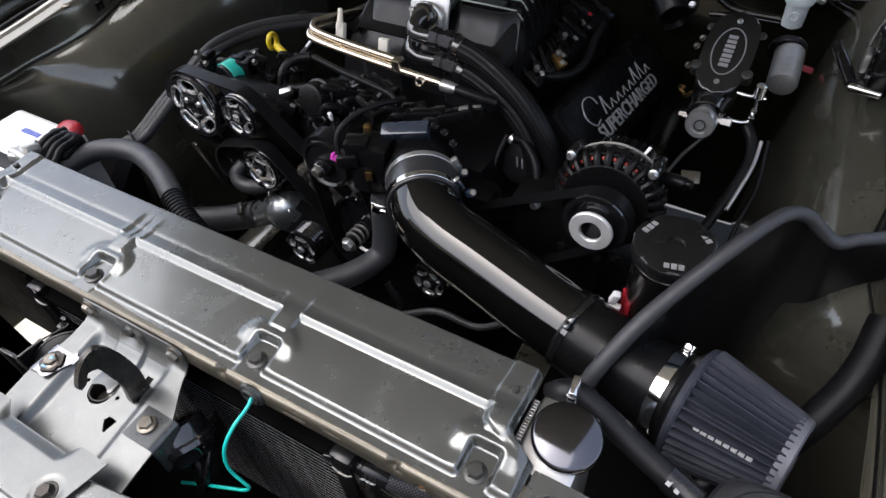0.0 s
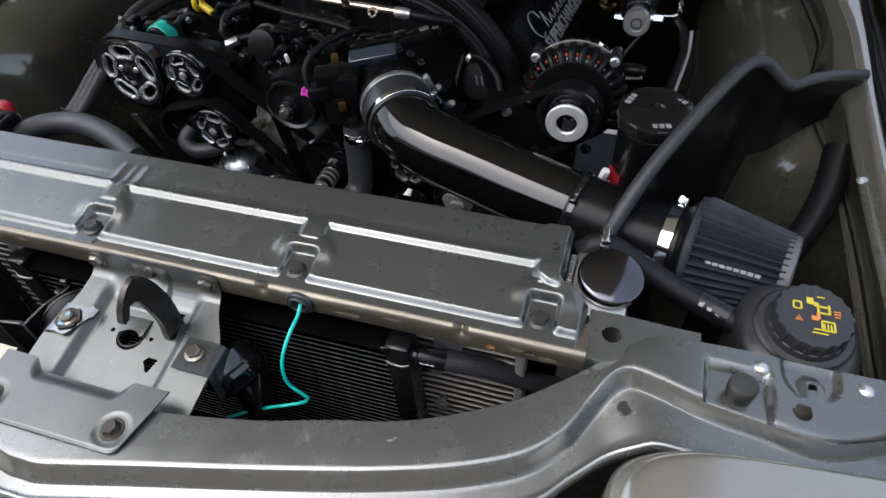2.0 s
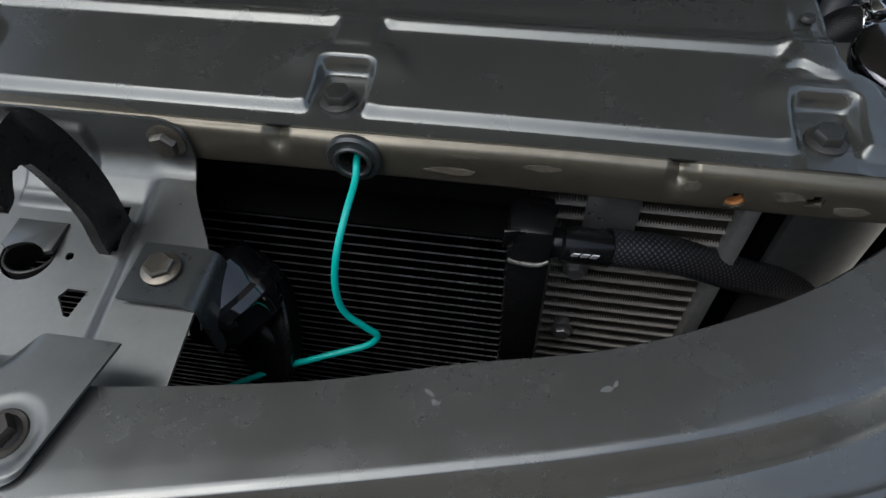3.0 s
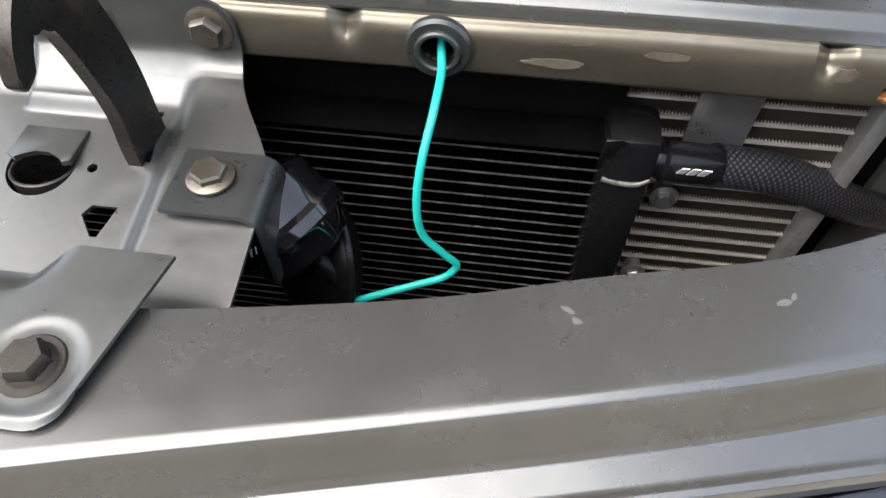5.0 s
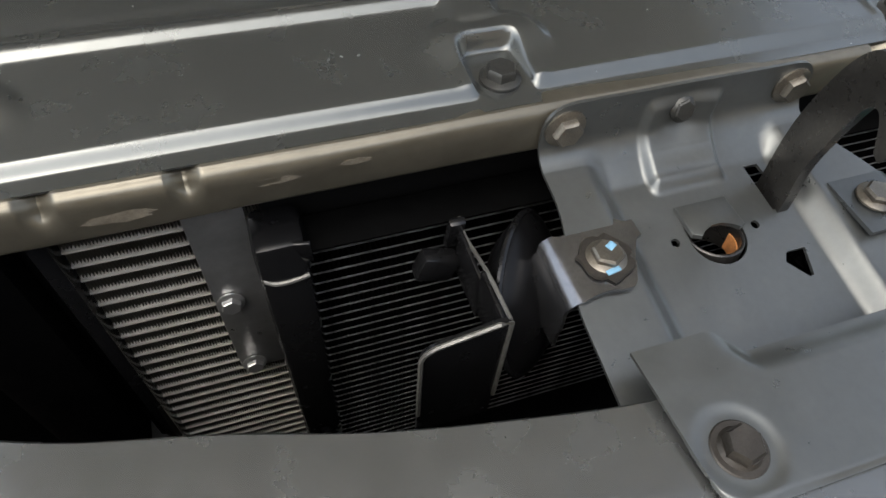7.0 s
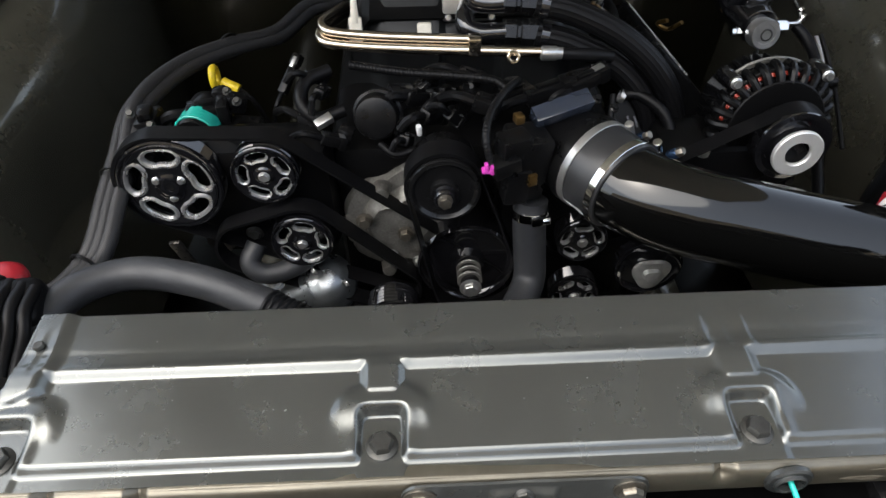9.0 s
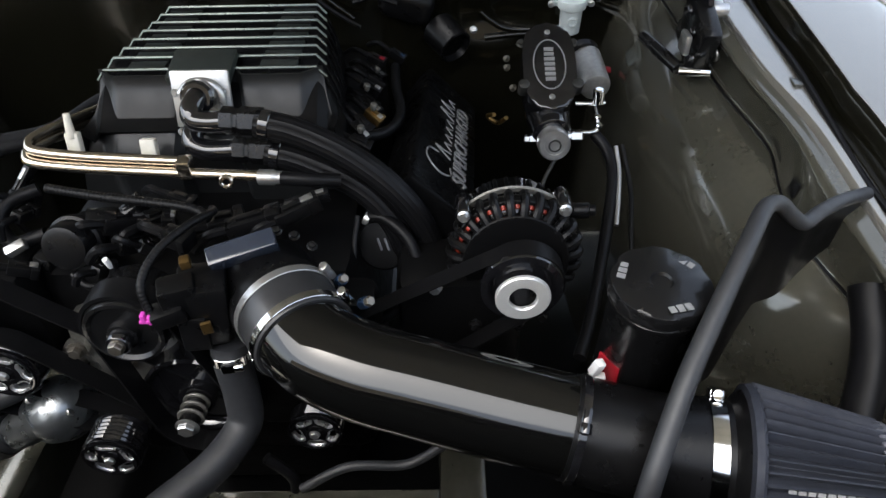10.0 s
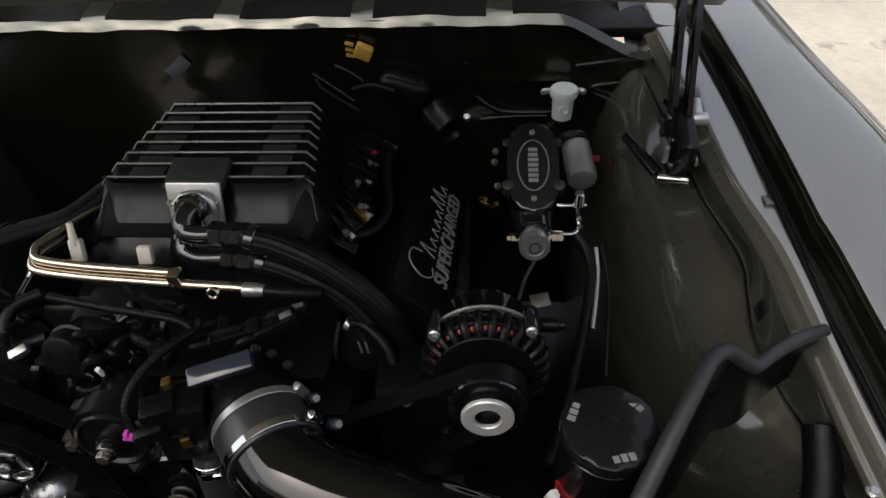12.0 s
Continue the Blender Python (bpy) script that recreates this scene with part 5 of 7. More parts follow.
def hull(points):
    pts = sorted(points)
    def half(seq):
        out = []
        for p in seq:
            while len(out) > 1 and (out[-1][0] - out[-2][0]) * (p[1] - out[-2][1]) - (out[-1][1] - out[-2][1]) * (p[0] - out[-2][0]) <= 0:
                out.pop()
            out.append(p)
        return out
    return half(pts)[:-1] + half(reversed(pts))[:-1]


def belt(wheels, y, width, label):
    """A ribbed belt drawn tight round wheels given as (x, z, radius); grooves along its inner face."""
    pts = []
    for x, z, r in wheels:
        pts += [(x + (r + 0.001) * math.cos(a * math.pi / 24), z + (r + 0.001) * math.sin(a * math.pi / 24)) for a in range(48)]
    H = hull(pts)
    cx, cz = sum(p[0] for p in H) / len(H), sum(p[1] for p in H) / len(H)
    bm = B()
    rows = []
    nr = 12
    for x, z in H:
        d = Vector((x - cx, z - cz)).normalized()
        lean = 0.08 * (z - 0.75)
        row = []
        for k in range(nr + 1):
            o = 0.0045
            row.append(bm.verts.new((x + d.x * o, y + lean - width * k / nr, z + d.y * o)))
        row += [bm.verts.new((x, y + lean - width, z)), bm.verts.new((x, y + lean, z))]
        rows.append(row)
    n = len(rows)
    for i in range(n):
        a, b = rows[i], rows[(i + 1) % n]
        for k in range(len(a)):
            j = (k + 1) % len(a)
            bm.faces.new((a[k], a[j], b[j], b[k]))
    return single("drive_belt", bm, RUBBER, label, "belt", "drive belts", angle=25)


belt([(-0.421, 0.798, 0.066), (-0.298, 0.815, 0.042), (-0.035, 0.600, 0.048)], 0.441, 0.026, "black ribbed serpentine belt over the large pulley")
belt([(-0.340, 0.700, 0.040), (-0.266, 0.715, 0.046), (-0.150, 0.615, 0.036)], 0.425, 0.026, "black ribbed belt round the small pulleys")
belt([(-0.075, 0.809, 0.046), (-0.032, 0.645, 0.058)], 0.405, 0.030, "black ribbed supercharger belt over the idler wheel")
belt([(0.369, 0.822, 0.045), (0.10, 0.690, 0.034), (0.25, 0.70, 0.02)], 0.445, 0.024, "black ribbed alternator belt")

# alternator
alt = thing("alternator", (0.366, 0.50, 0.75), "black alternator with copper windings and a bright pulley nut", "alternator")
ac, ax = Vector((0.366, 0.505, 0.815)), Vector((0, -0.985, 0.17)).normalized()
bm = lathe(B(), ac, ax, [(-0.075, 0.040), (-0.070, 0.060), (-0.055, 0.068), (-0.005, 0.070), (0.0, 0.074), (0.012, 0.076), (0.019, 0.073), (0.024, 0.064), (0.030, 0.046), (0.036, 0.032), (0.036, 0)], 48)
part("housing", bm, BLACKGLOSS, alt)
bm = B()
R = frame_of(ax)
ring(bm, ac + ax * 0.010, ax, 0.0775, 0.068, 0.014, 48)
ring(bm, ac + ax * 0.024, ax, 0.054, 0.030, 0.012, 48)
part("vent_ring", bm, BLACKSATIN, alt)
for i in range(30):
    a = 2 * math.pi * i / 30
    box(bm2 := B(), ac + R @ Vector((0.064 * math.cos(a), 0.064 * math.sin(a), -0.040)), (0.016, 0.005, 0.022), 0.0015, R @ Matrix.Rotation(a, 3, "Z"))
    part("rear_fin", bm2, CRINKLE, alt)
for i in range(-6, 3):
    a = math.pi / 2 - i * 0.235
    at_ = [ac + R @ Vector((q * math.cos(a), q * math.sin(a), s)) for q, s in ((0.0730, 0.015), (0.0715, 0.019), (0.066, 0.0240))]
    part("winding", tube(B(), at_, 0.0045, 10), COPPER, alt, "red-brown copper winding")
for i in range(-9, 9):
    a = math.pi / 2 - (i + 0.5) * 0.235
    at_ = [ac + R @ Vector((q * math.cos(a), q * math.sin(a), s)) for q, s in ((0.078, 0.006), (0.0785, 0.018), (0.072, 0.027), (0.058, 0.0335))]
    finger = part("cage_finger", tube(B(), at_, 0.0056, 8), BLACK, alt)
    # Glints on some fingers are put in as thin pale strips.
    at_ = [ac + R @ Vector((q * math.cos(a + 0.045), q * math.sin(a + 0.045), s)) for q, s in ((0.0795, 0.010), (0.0790, 0.018), (0.0735, 0.0265))]
    if i % 3 == 1:
        part("finger_edge", tube(B(), at_, 0.0006, 6), CASTDARK, finger, "pale strip for a glint on the cage edge")
bm = ring(B(), ac + ax * 0.031, ax, 0.064, 0.030, 0.007, 48)
part("front_plate", bm, BLACKSATIN, alt)
# bright arched bracket over the top with its two ear bolts
bm = tube(B(), [ac + R @ Vector((0.078 * math.cos(a), 0.078 * math.sin(a), -0.004)) for a in [math.pi * (0.22 + 0.0467 * k) for k in range(13)]], 0.0030, 8, 3, flat=1.6)
part("case_band", bm, CASTDARK, alt, "bright case seam at the top")
for p in ((0.304, 0.500, 0.876), (0.422, 0.503, 0.881)):
    bm = rod(B(), Vector(p) - ax * 0.03, Vector(p) + ax * 0.012, 0.010)
    part("ear", bm, BLACKGLOSS, alt)
    bolt(alt, Vector(p) + ax * 0.012, ax, 0.0052, 0.007, 0.0075, SILVER)
for i in range(9):
    a = 2 * math.pi * i / 9 + 0.3
    bolt(alt, ac + R @ Vector((0.070 * math.cos(a), 0.070 * math.sin(a), 0.0145)), ax, 0.0035, 0.005, 0.005, SILVER if i % 2 else BLACKMET, "case_screw")
bm = lathe(B(), (0.369, 0.452, 0.822), FACE, [(0, 0.040), (0.002, 0.046), (0.026, 0.046), (0.028, 0.048), (0.031, 0.047), (0.032, 0.040), (0.026, 0.034), (0.026, 0)], 48)
part("belt_pulley", bm, BLACKGLOSS, alt)
bm = lathe(B(), (0.369, 0.430, 0.822), FACE, [(0, 0.036), (0.004, 0.031), (0.017, 0.030), (0.017, 0.016)], 40, caps=False)
part("collar", bm, BLACKGLOSS, alt)
bm = ring(B(), Vector((0.369, 0.430, 0.822)) + FACE * 0.017, FACE, 0.0315, 0.0155, 0.007, 48)
part("pulley_ring", bm, MACHINED, alt, "bright machined pulley ring")
bm = B()
for i in range(6):
    a0, a1 = i * math.pi / 3, (i + 1) * math.pi / 3
    Rf = frame_of(FACE)
    o = Vector((0.369, 0.431, 0.822))
    pts = [o + Rf @ Vector((0.0155 * math.cos(a0), 0.0155 * math.sin(a0), s)) for s in (0.0, 0.02)] + [o + Rf @ Vector((0.0155 * math.cos(a1), 0.0155 * math.sin(a1), s)) for s in (0.02, 0.0)]
    bm.faces.new([bm.verts.new(p) for p in pts])
part("hex_socket", bm, BLACKMET, alt)
bm = rod(B(), (0.425, 0.54, 0.842), (0.462, 0.535, 0.846), 0.010)
rod(bm, (0.455, 0.537, 0.845), (0.470, 0.534, 0.847), 0.007)
part("output_stud", bm, BLACK, alt)

# ---- supercharger with its ribbed lid ----
sc = thing("supercharger", (-0.03, 0.76, 0.85), "black ribbed supercharger lid with a silver inlet plate", "engine")


def lid_section(y, lower=0.0):
    """Half-section of the lid at depth y: wide at the foot, chamfered to a flat top."""
    k = step(0.62, 0.715, y)
    top = 0.915 + 0.048 * k - lower
    xt = 0.148 - 0.13 * max(0.0, y - 0.69)
    return [(xt + 0.026, 0.840), (xt + 0.024, 0.880), (xt + 0.018, 0.912 - lower * 0.5), (xt + 0.006, top - 0.014), (xt - 0.006, top), (0.0, top)]


def lid_fn(u, v):
    y = 0.634 + 0.275 * v
    sec = lid_section(y, 0.010)
    s = abs(2 * u - 1)
    q = [(i / (len(sec) - 1), p) for i, p in enumerate(sec)]
    f = (1 - s) * (len(sec) - 1)
    i = min(int(f), len(sec) - 2)
    t = f - i
    hx = sec[i][0] * (1 - t) + sec[i + 1][0] * t
    z = sec[i][1] * (1 - t) + sec[i + 1][1] * t
    return (-0.026 + (hx if u > 0.5 else -hx), y, z)


bm = sheet(lid_fn, 60, 30, 0.003)
part("lid", bm, BLACKSATIN, sc)
# sloping front face with raised side fields
def front_fn(u, v):
    x = -0.026 + (2 * u - 1) * (0.196 - 0.048 * step(0.0, 1.0, v))
    z = 0.790 + 0.172 * v
    a = abs(x + 0.026)
    y = 0.617 + 0.067 * step(0.42, 1.0, v) + 0.016 * step(0.048, 0.036, a) + 0.020 * step(0.118, 0.150, a)
    return (x, y, z)


part("front_face", sheet(front_fn, 120, 60, 0.003), LIDBLACK, sc, "smooth black front face with raised side fields", 30)
for i in range(8):
    y = 0.700 + 0.0285 * i
    bm = B()
    w = 0.0042
    prev = None
    for hx, z in [(-p[0], p[1]) for p in lid_section(y)] + [(p[0], p[1]) for p in reversed(lid_section(y)[:-1])]:
        cur = [bm.verts.new((-0.026 + hx, y - w / 2, z + 0.001)), bm.verts.new((-0.026 + hx, y + w / 2, z + 0.001)), bm.verts.new((-0.026 + hx * 0.94, y + w / 2, z - 0.014)), bm.verts.new((-0.026 + hx * 0.94, y - w / 2, z - 0.014))]
        if prev:
            for k in range(4):
                bm.faces.new((prev[k], prev[(k + 1) % 4], cur[(k + 1) % 4], cur[k]))
        prev = cur
    rib = part("rib", bm, BLACKMET, sc)
    sec = [(-0.026 + k * p[0], y, p[1] + 0.0022) for k, q in ((-1, lid_section(y)), (1, list(reversed(lid_section(y)[:-1])))) for p in q][3:-3]
    part("rib_edge", tube(B(), sec, 0.0021, 6, smooth=False), RIBEDGE, rib, "bare machined rib edge")
    if i < 7:
        for s in (-1, 1):
            bm = box(B(), (-0.026 + s * 0.088, y + 0.014, 0.9580), (0.050, 0.0245, 0.006), 0.001)
            part("rib_pad", bm, PADGREY, sc)
bm = box(B(), (-0.034, 0.698, 0.9655), (0.084, 0.060, 0.014), 0.004, (12, 0, 0))
part("name_pad", bm, PADGREY, sc, "blank raised pad on the lid")
# square silver plate with a curled casting and screws
PR = Euler((radians(-20), 0, 0)).to_matrix()
bm = box(B(), (-0.028, 0.654, 0.938), (0.076, 0.008, 0.082), 0.004, PR)
part("inlet_plate", bm, SILVER, sc, "square silver inlet plate")
bm = tube(B(), [(-0.050, 0.645, 0.955), (-0.035, 0.648, 0.968), (-0.012, 0.648, 0.968), (0.000, 0.645, 0.955), (0.000, 0.638, 0.930)], 0.006, 12)
part("plate_boss", bm, SILVER, sc)
for x, z in ((-0.058, 0.955), (0.002, 0.955), (-0.058, 0.908), (0.002, 0.908)):
    bolt(sc, (x, 0.640 + (z - 0.93) * 0.35, z), (0, -0.94, 0.34), 0.0035, 0.004, 0.005, SILVER, "screw")
# two black elbow fittings and the big braided hoses that leave them
for dz, dy, dx, tag in ((0.002, 0.0, 0.0, "upper"), (-0.042, 0.002, 0.004, "lower")):
    fit_ = thing("elbow_fitting", (-0.02 + dx, 0.60 + dy, 0.945 + dz), "black anodised elbow hose fitting on the inlet plate", "hose fitting", "elbow fittings")
    way = [(-0.023, 0.648, 0.952), (-0.023, 0.628, 0.960), (-0.027, 0.608, 0.953), (-0.022, 0.600, 0.945), (-0.004, 0.597, 0.943), (0.018, 0.595, 0.945)] if tag == "upper" else [(-0.030, 0.645, 0.922), (-0.036, 0.616, 0.917), (-0.034, 0.603, 0.908), (-0.018, 0.598, 0.902), (0.002, 0.597, 0.902), (0.022, 0.597, 0.903)]
    bm = tube(B(), way, 0.0135, 18)
    if tag == "upper":
        lathe(bm, (-0.023, 0.640, 0.955), (0, -0.93, 0.36), [(0, 0.019), (0.003, 0.0215), (0.014, 0.0215), (0.018, 0.018), (0.018, 0.010)], 12)
    part("elbow", bm, BLACKGLOSS, fit_)
    bm = lathe(B(), (0.012 + dx, 0.596 + dy, 0.945 + dz), (1, -0.05, -0.06), [(0, 0.014), (0.002, 0.0165), (0.016, 0.0165), (0.018, 0.0145), (0.022, 0.0145), (0.024, 0.0175), (0.052, 0.0175), (0.054, 0.015), (0.054, 0)], 6)
    part("swivel_nut", bm, BLACKMET, fit_, "black hexagon swivel nut")
    bm = tube(B(), [(0.055 + dx, 0.592 + dy, 0.942 + dz), (0.105, 0.585 + dy, 0.932 + dz), (0.168, 0.570 + dy, 0.905 + dz), (0.222 + dz * 0.35, 0.556 + dy, 0.860 + dz * 0.8), (0.256 + dz * 0.7, 0.547, 0.80 + dz * 0.4), (0.274 + dz * 0.9, 0.54, 0.70), (0.28 + dz * 0.9, 0.535, 0.62)], 0.0172, 36, 12, lobes=1)
    hose = thing("coolant_hose", (0.06 + dx, 0.592, 0.94 + dz), "thick black ribbed intercooler hose running behind the alternator", "hose", "intercooler hoses")
    part("hose", bm, RUBBER, hose)
    bm = lathe(B(), (0.060 + dx, 0.5915 + dy, 0.9410 + dz), (1, -0.12, -0.18), [(0, 0.0165), (0.001, 0.0186), (0.012, 0.0186), (0.013, 0.0175)], 28, caps=False)
    part("end_ferrule", bm, BLACKGLOSS, hose, "gloss black crimped ferrule")

# fuel rails: two tarnished tubes across the front, joined by blocks
rails = thing("fuel_rail", (-0.07, 0.56, 0.90), "pair of tarnished chrome fuel rail tubes", "pipe")
RUN = [(-0.196, 0.770, 0.868), (-0.208, 0.70, 0.888), (-0.222, 0.63, 0.906), (-0.2310, 0.592, 0.914), (-0.2290, 0.572, 0.915), (-0.2150, 0.560, 0.9125), (-0.16, 0.554, 0.9085), (-0.05, 0.548, 0.904), (0.06, 0.5435, 0.900)]
bm = tube(B(), [(x + 0.004, y + 0.0075, z + 0.0115) for x, y, z in RUN[:7]] + [(-0.09, 0.558, 0.917), (-0.032, 0.555, 0.915)], 0.0064, 14, 8)
part("upper_tube", bm, RAIL, rails)
bm = tube(B(), RUN, 0.0068, 14, 8)
part("lower_tube", bm, RAIL, rails)
bm = box(B(), (-0.028, 0.549, 0.910), (0.017, 0.020, 0.026), 0.003)
part("junction_block", bm, RAIL, rails, "tarnished junction block")
bm = lathe(B(), (0.058, 0.541, 0.900), (1, -0.03, -0.02), [(0, 0.007), (0.002, 0.0095), (0.020, 0.0095), (0.022, 0.008), (0.030, 0.008)], 14)
part("end_ferrule", bm, SILVER, rails)
bm = tube(B(), [(0.086, 0.540, 0.899), (0.12, 0.540, 0.896), (0.155, 0.548, 0.888)], 0.0085, 14)
part("rubber_end", bm, RUBBER, rails)
bm = ring(B(), (0.022, 0.537, 0.8985), (0, -1, 0.3), 0.009, 0.004, 0.007, 16)
part("bleed_ring", bm, RAIL, rails)
for c, w, h, tip in (((-0.185, 0.603, 0.909), 0.018, 0.034, True), ((-0.092, 0.602, 0.903), 0.020, 0.026, False)):
    clip = thing("plastic_clip", c, "cream plastic clip behind the fuel rail", "clip", "rail clips")
    bm = box(B(), c, (w, 0.012, h), 0.003, (-18, 0, 0))
    if tip:
        rod(bm, (c[0], c[1], c[2] + 0.010), (c[0], c[1] + 0.010, c[2] + 0.040), 0.0058, 0.0040)
    part("clip_body", bm, CREAM, clip)

# ---- intake pipe, coupler, heat shield, cone filter ----
pipe = thing("intake_pipe", (0.27, 0.30, 0.78), "gloss black curved intake pipe with silicone coupler", "pipe")
PC = [(0.1043, 0.3943, 0.8318), (0.1163, 0.3743, 0.8318), (0.1343, 0.3483, 0.8310), (0.161, 0.326, 0.8285), (0.203, 0.309, 0.822), (0.258, 0.296, 0.8145), (0.334, 0.278, 0.8040), (0.430, 0.255, 0.793)]
bm = tube(B(), PC[1:], 0.0512, 64, 12)
part("tube", bm, PIPEBLACK, pipe)
d0 = (Vector(PC[2]) - Vector(PC[0])).normalized()
p0 = Vector(PC[0])
bm = lathe(B(), p0, d0, [(0, 0.050), (0.001, 0.0555), (0.056, 0.0555), (0.058, 0.054), (0.058, 0.050)], 48, caps=False)
part("coupler", bm, MOLDED, pipe, "smooth grey-black silicone coupler")
rad = (Vector((0.079, 0.343, 0.804)) - p0)
rad = (rad - d0 * rad.dot(d0)).normalized()
tan_ = d0.cross(rad)


def arrow_fn(u, v):
    along_ = 0.012 + 0.034 * u
    half = 0.0032 if u < 0.62 else 0.0075 * (1 - u) / 0.38 + 0.0002
    a = (2 * v - 1) * half / 0.0557
    return p0 + d0 * along_ + (rad * math.cos(a) + tan_ * math.sin(a)) * 0.0558


part("flow_arrow", sheet(arrow_fn, 26, 6, 0.0003), LABELWHITE, pipe, "white printed flow arrow")
for s in (0.006, 0.050):
    clamp(pipe, p0 + d0 * s, d0, 0.0562, 0.010, (0.75, 0.25, 0.35), CHROME if s > 0.02 else SILVER)
d1 = (Vector(PC[-1]) - Vector(PC[-2])).normalized()
p1 = Vector(PC[-1])
bm = tube(B(), [p1 - d1 * 0.03, p1 + d1 * 0.005, (0.485, 0.243, 0.788), (0.530, 0.235, 0.786)], 0.0525, 40, 8)
part("end_coupler", bm, BLACK, pipe, "black rubber end coupler")
clamp(pipe, p1 - d1 * 0.022, d1, 0.0535, 0.008, (0.1, -0.4, 0.9), BLACKGLOSS)

shield = thing("heat_shield", (0.58, 0.33, 0.75), "black sheet heat shield with a thick rubber edge trim", "shield")
SH = [(0.448, 0.165, 0.815), (0.462, 0.194, 0.852), (0.490, 0.245, 0.895), (0.530, 0.305, 0.935), (0.562, 0.352, 0.960), (0.585, 0.385, 0.968), (0.606, 0.400, 0.962), (0.625, 0.405, 0.944), (0.645, 0.408, 0.930), (0.668, 0.424, 0.931), (0.700, 0.445, 0.928), (0.740, 0.466, 0.921)]
SHP = curve_points(SH, 6)


def shield_fn(u, v):
    f = u * (len(SHP) - 1)
    i = min(int(f), len(SHP) - 2)
    p = SHP[i].lerp(SHP[i + 1], f - i)
    low = 0.69 + 0.13 * step(0.52, 0.62, u) + 0.045 * step(0.6, 1.0, u)
    return (p.x + 0.004 * v, p.y - 0.004 * v, p.z * (1 - v) + low * v)


def shield_keep(u, v):
    p = Vector(shield_fn(u, v))
    return (p - Vector((0.487, 0.243, 0.788))).length > 0.050


part("sheet", sheet(shield_fn, 100, 50, 0.0025, shield_keep), BLACKSATIN, shield)
part("edge_trim", tube(B(), SH, lambda f: 0.0102 - 0.003 * f, 14, 8), HOSE, shield, "thick round rubber edge trim")
bm = tube(B(), [(0.448, 0.165, 0.815), (0.452, 0.168, 0.77), (0.455, 0.172, 0.70)], 0.0102, 12)
part("side_trim", bm, HOSE, shield)

filt = thing("air_filter", (0.60, 0.20, 0.75), "dark blue-grey pleated cone air filter with a steel band", "air filter")
f0, f1 = Vector((0.563, 0.229, 0.787)), Vector((0.669, 0.204, 0.796))
fd = (f1 - f0).normalized()
L = (f1 - f0).length
bm = lathe(B(), f0, fd, [(0.0, 0.060), (0.006, 0.067), (L, 0.049), (L, 0.0)], 336, wave=lambda a, s: 1 + 0.11 * math.sin(40 * a) * (1 if 0.001 < s else 0))
part("pleats", bm, FILTERMED, filt, "dark pleated cotton gauze", 30)
bm = lathe(B(), f0 - fd * 0.006, fd, [(0, 0.052), (0, 0.064), (0.003, 0.0715), (0.009, 0.0725), (0.012, 0.0705), (0.012, 0.064)], 56, caps=False)
part("base_rim", bm, FILTERMED, filt, "grey rubber base rim")
bm = lathe(B(), f1 - fd * 0.006, fd, [(0, 0.047), (0, 0.0520), (0.002, 0.0530), (0.012, 0.0520), (0.014, 0.049), (0.013, 0.040), (0.010, 0.035), (0.010, 0)], 56)
part("end_cap", bm, FILTERRIM, filt, "grey rubber end cap")
bm = lathe(B(), f0 - fd * 0.045, fd, [(0, 0.050), (0.001, 0.0545), (0.030, 0.0545), (0.036, 0.062), (0.040, 0.066), (0.040, 0.05)], 48, caps=False)
part("neck", bm, BLACK, filt)
clamp(filt, f0 - fd * 0.028, fd, 0.0555, 0.015, (0.0, 0.75, 0.75), CHROME, "neck_band", "bright steel neck band")
fu = Vector((0, -0.55, 0.83))
fr = (fd + fu * -0.16).normalized()
bm = bars(B(), (0.6027, 0.1722, 0.8285), (0.064, -0.0077, -0.003), (0, 0.62, 0.78), 0.064, 0.0048, 8, 0.0012, 0.2)
part("marking", bm, LETTER, filt, "white marking along the pleats")

# ---- radiator tank and cap, overflow hose ----
rad = thing("radiator", (0.0, 0.07, 0.45), "aluminium radiator under the cover with a black polished cap", "radiator")
bm = box(B(), (0.457, 0.070, 0.70), (0.062, 0.088, 0.36), 0.006)
part("right_tank", bm, SILVER, rad, "bare aluminium end tank")
bm = box(B(), (-0.457, 0.070, 0.665), (0.062, 0.088, 0.34), 0.006)
part("left_tank", bm, MATTBLACK, rad, "matt black end tank, unlike the bare right one")
bm = box(B(), (0.0, 0.075, 0.67), (0.85, 0.06, 0.40), 0.004)
part("core", bm, BLACKSATIN, rad)
bm = B()
for i in range(14):
    box(bm, (0.424, 0.052 + 0.0035 * i, 0.884), (0.006, 0.0022, 0.006), 0.0005)
part("weld_bead", bm, SILVER, rad, "rippled weld bead")
bm = lathe(B(), (0.465, 0.074, 0.878), (0.10, -0.12, 1), [(0, 0.026), (0.004, 0.027), (0.006, 0.0335), (0.009, 0.035), (0.016, 0.035), (0.0185, 0.0335), (0.020, 0.031), (0.0205, 0)], 48)
part("cap", bm, SMOKE, rad, "polished black radiator cap")
ov = thing("overflow_hose", (0.51, 0.11, 0.85), "black overflow hose with steel clamps beside the radiator cap", "hose")
bm = tube(B(), [(0.430, 0.120, 0.868), (0.446, 0.126, 0.880), (0.466, 0.128, 0.876), (0.500, 0.122, 0.860), (0.540, 0.112, 0.845), (0.575, 0.103, 0.836), (0.605, 0.092, 0.832)], 0.0135, 16, 8)
part("hose", bm, BRAID, ov)
clamp(ov, (0.453, 0.127, 0.880), (1, 0.1, 0.0), 0.0138, 0.009, (0, 0, 1), CHROME)
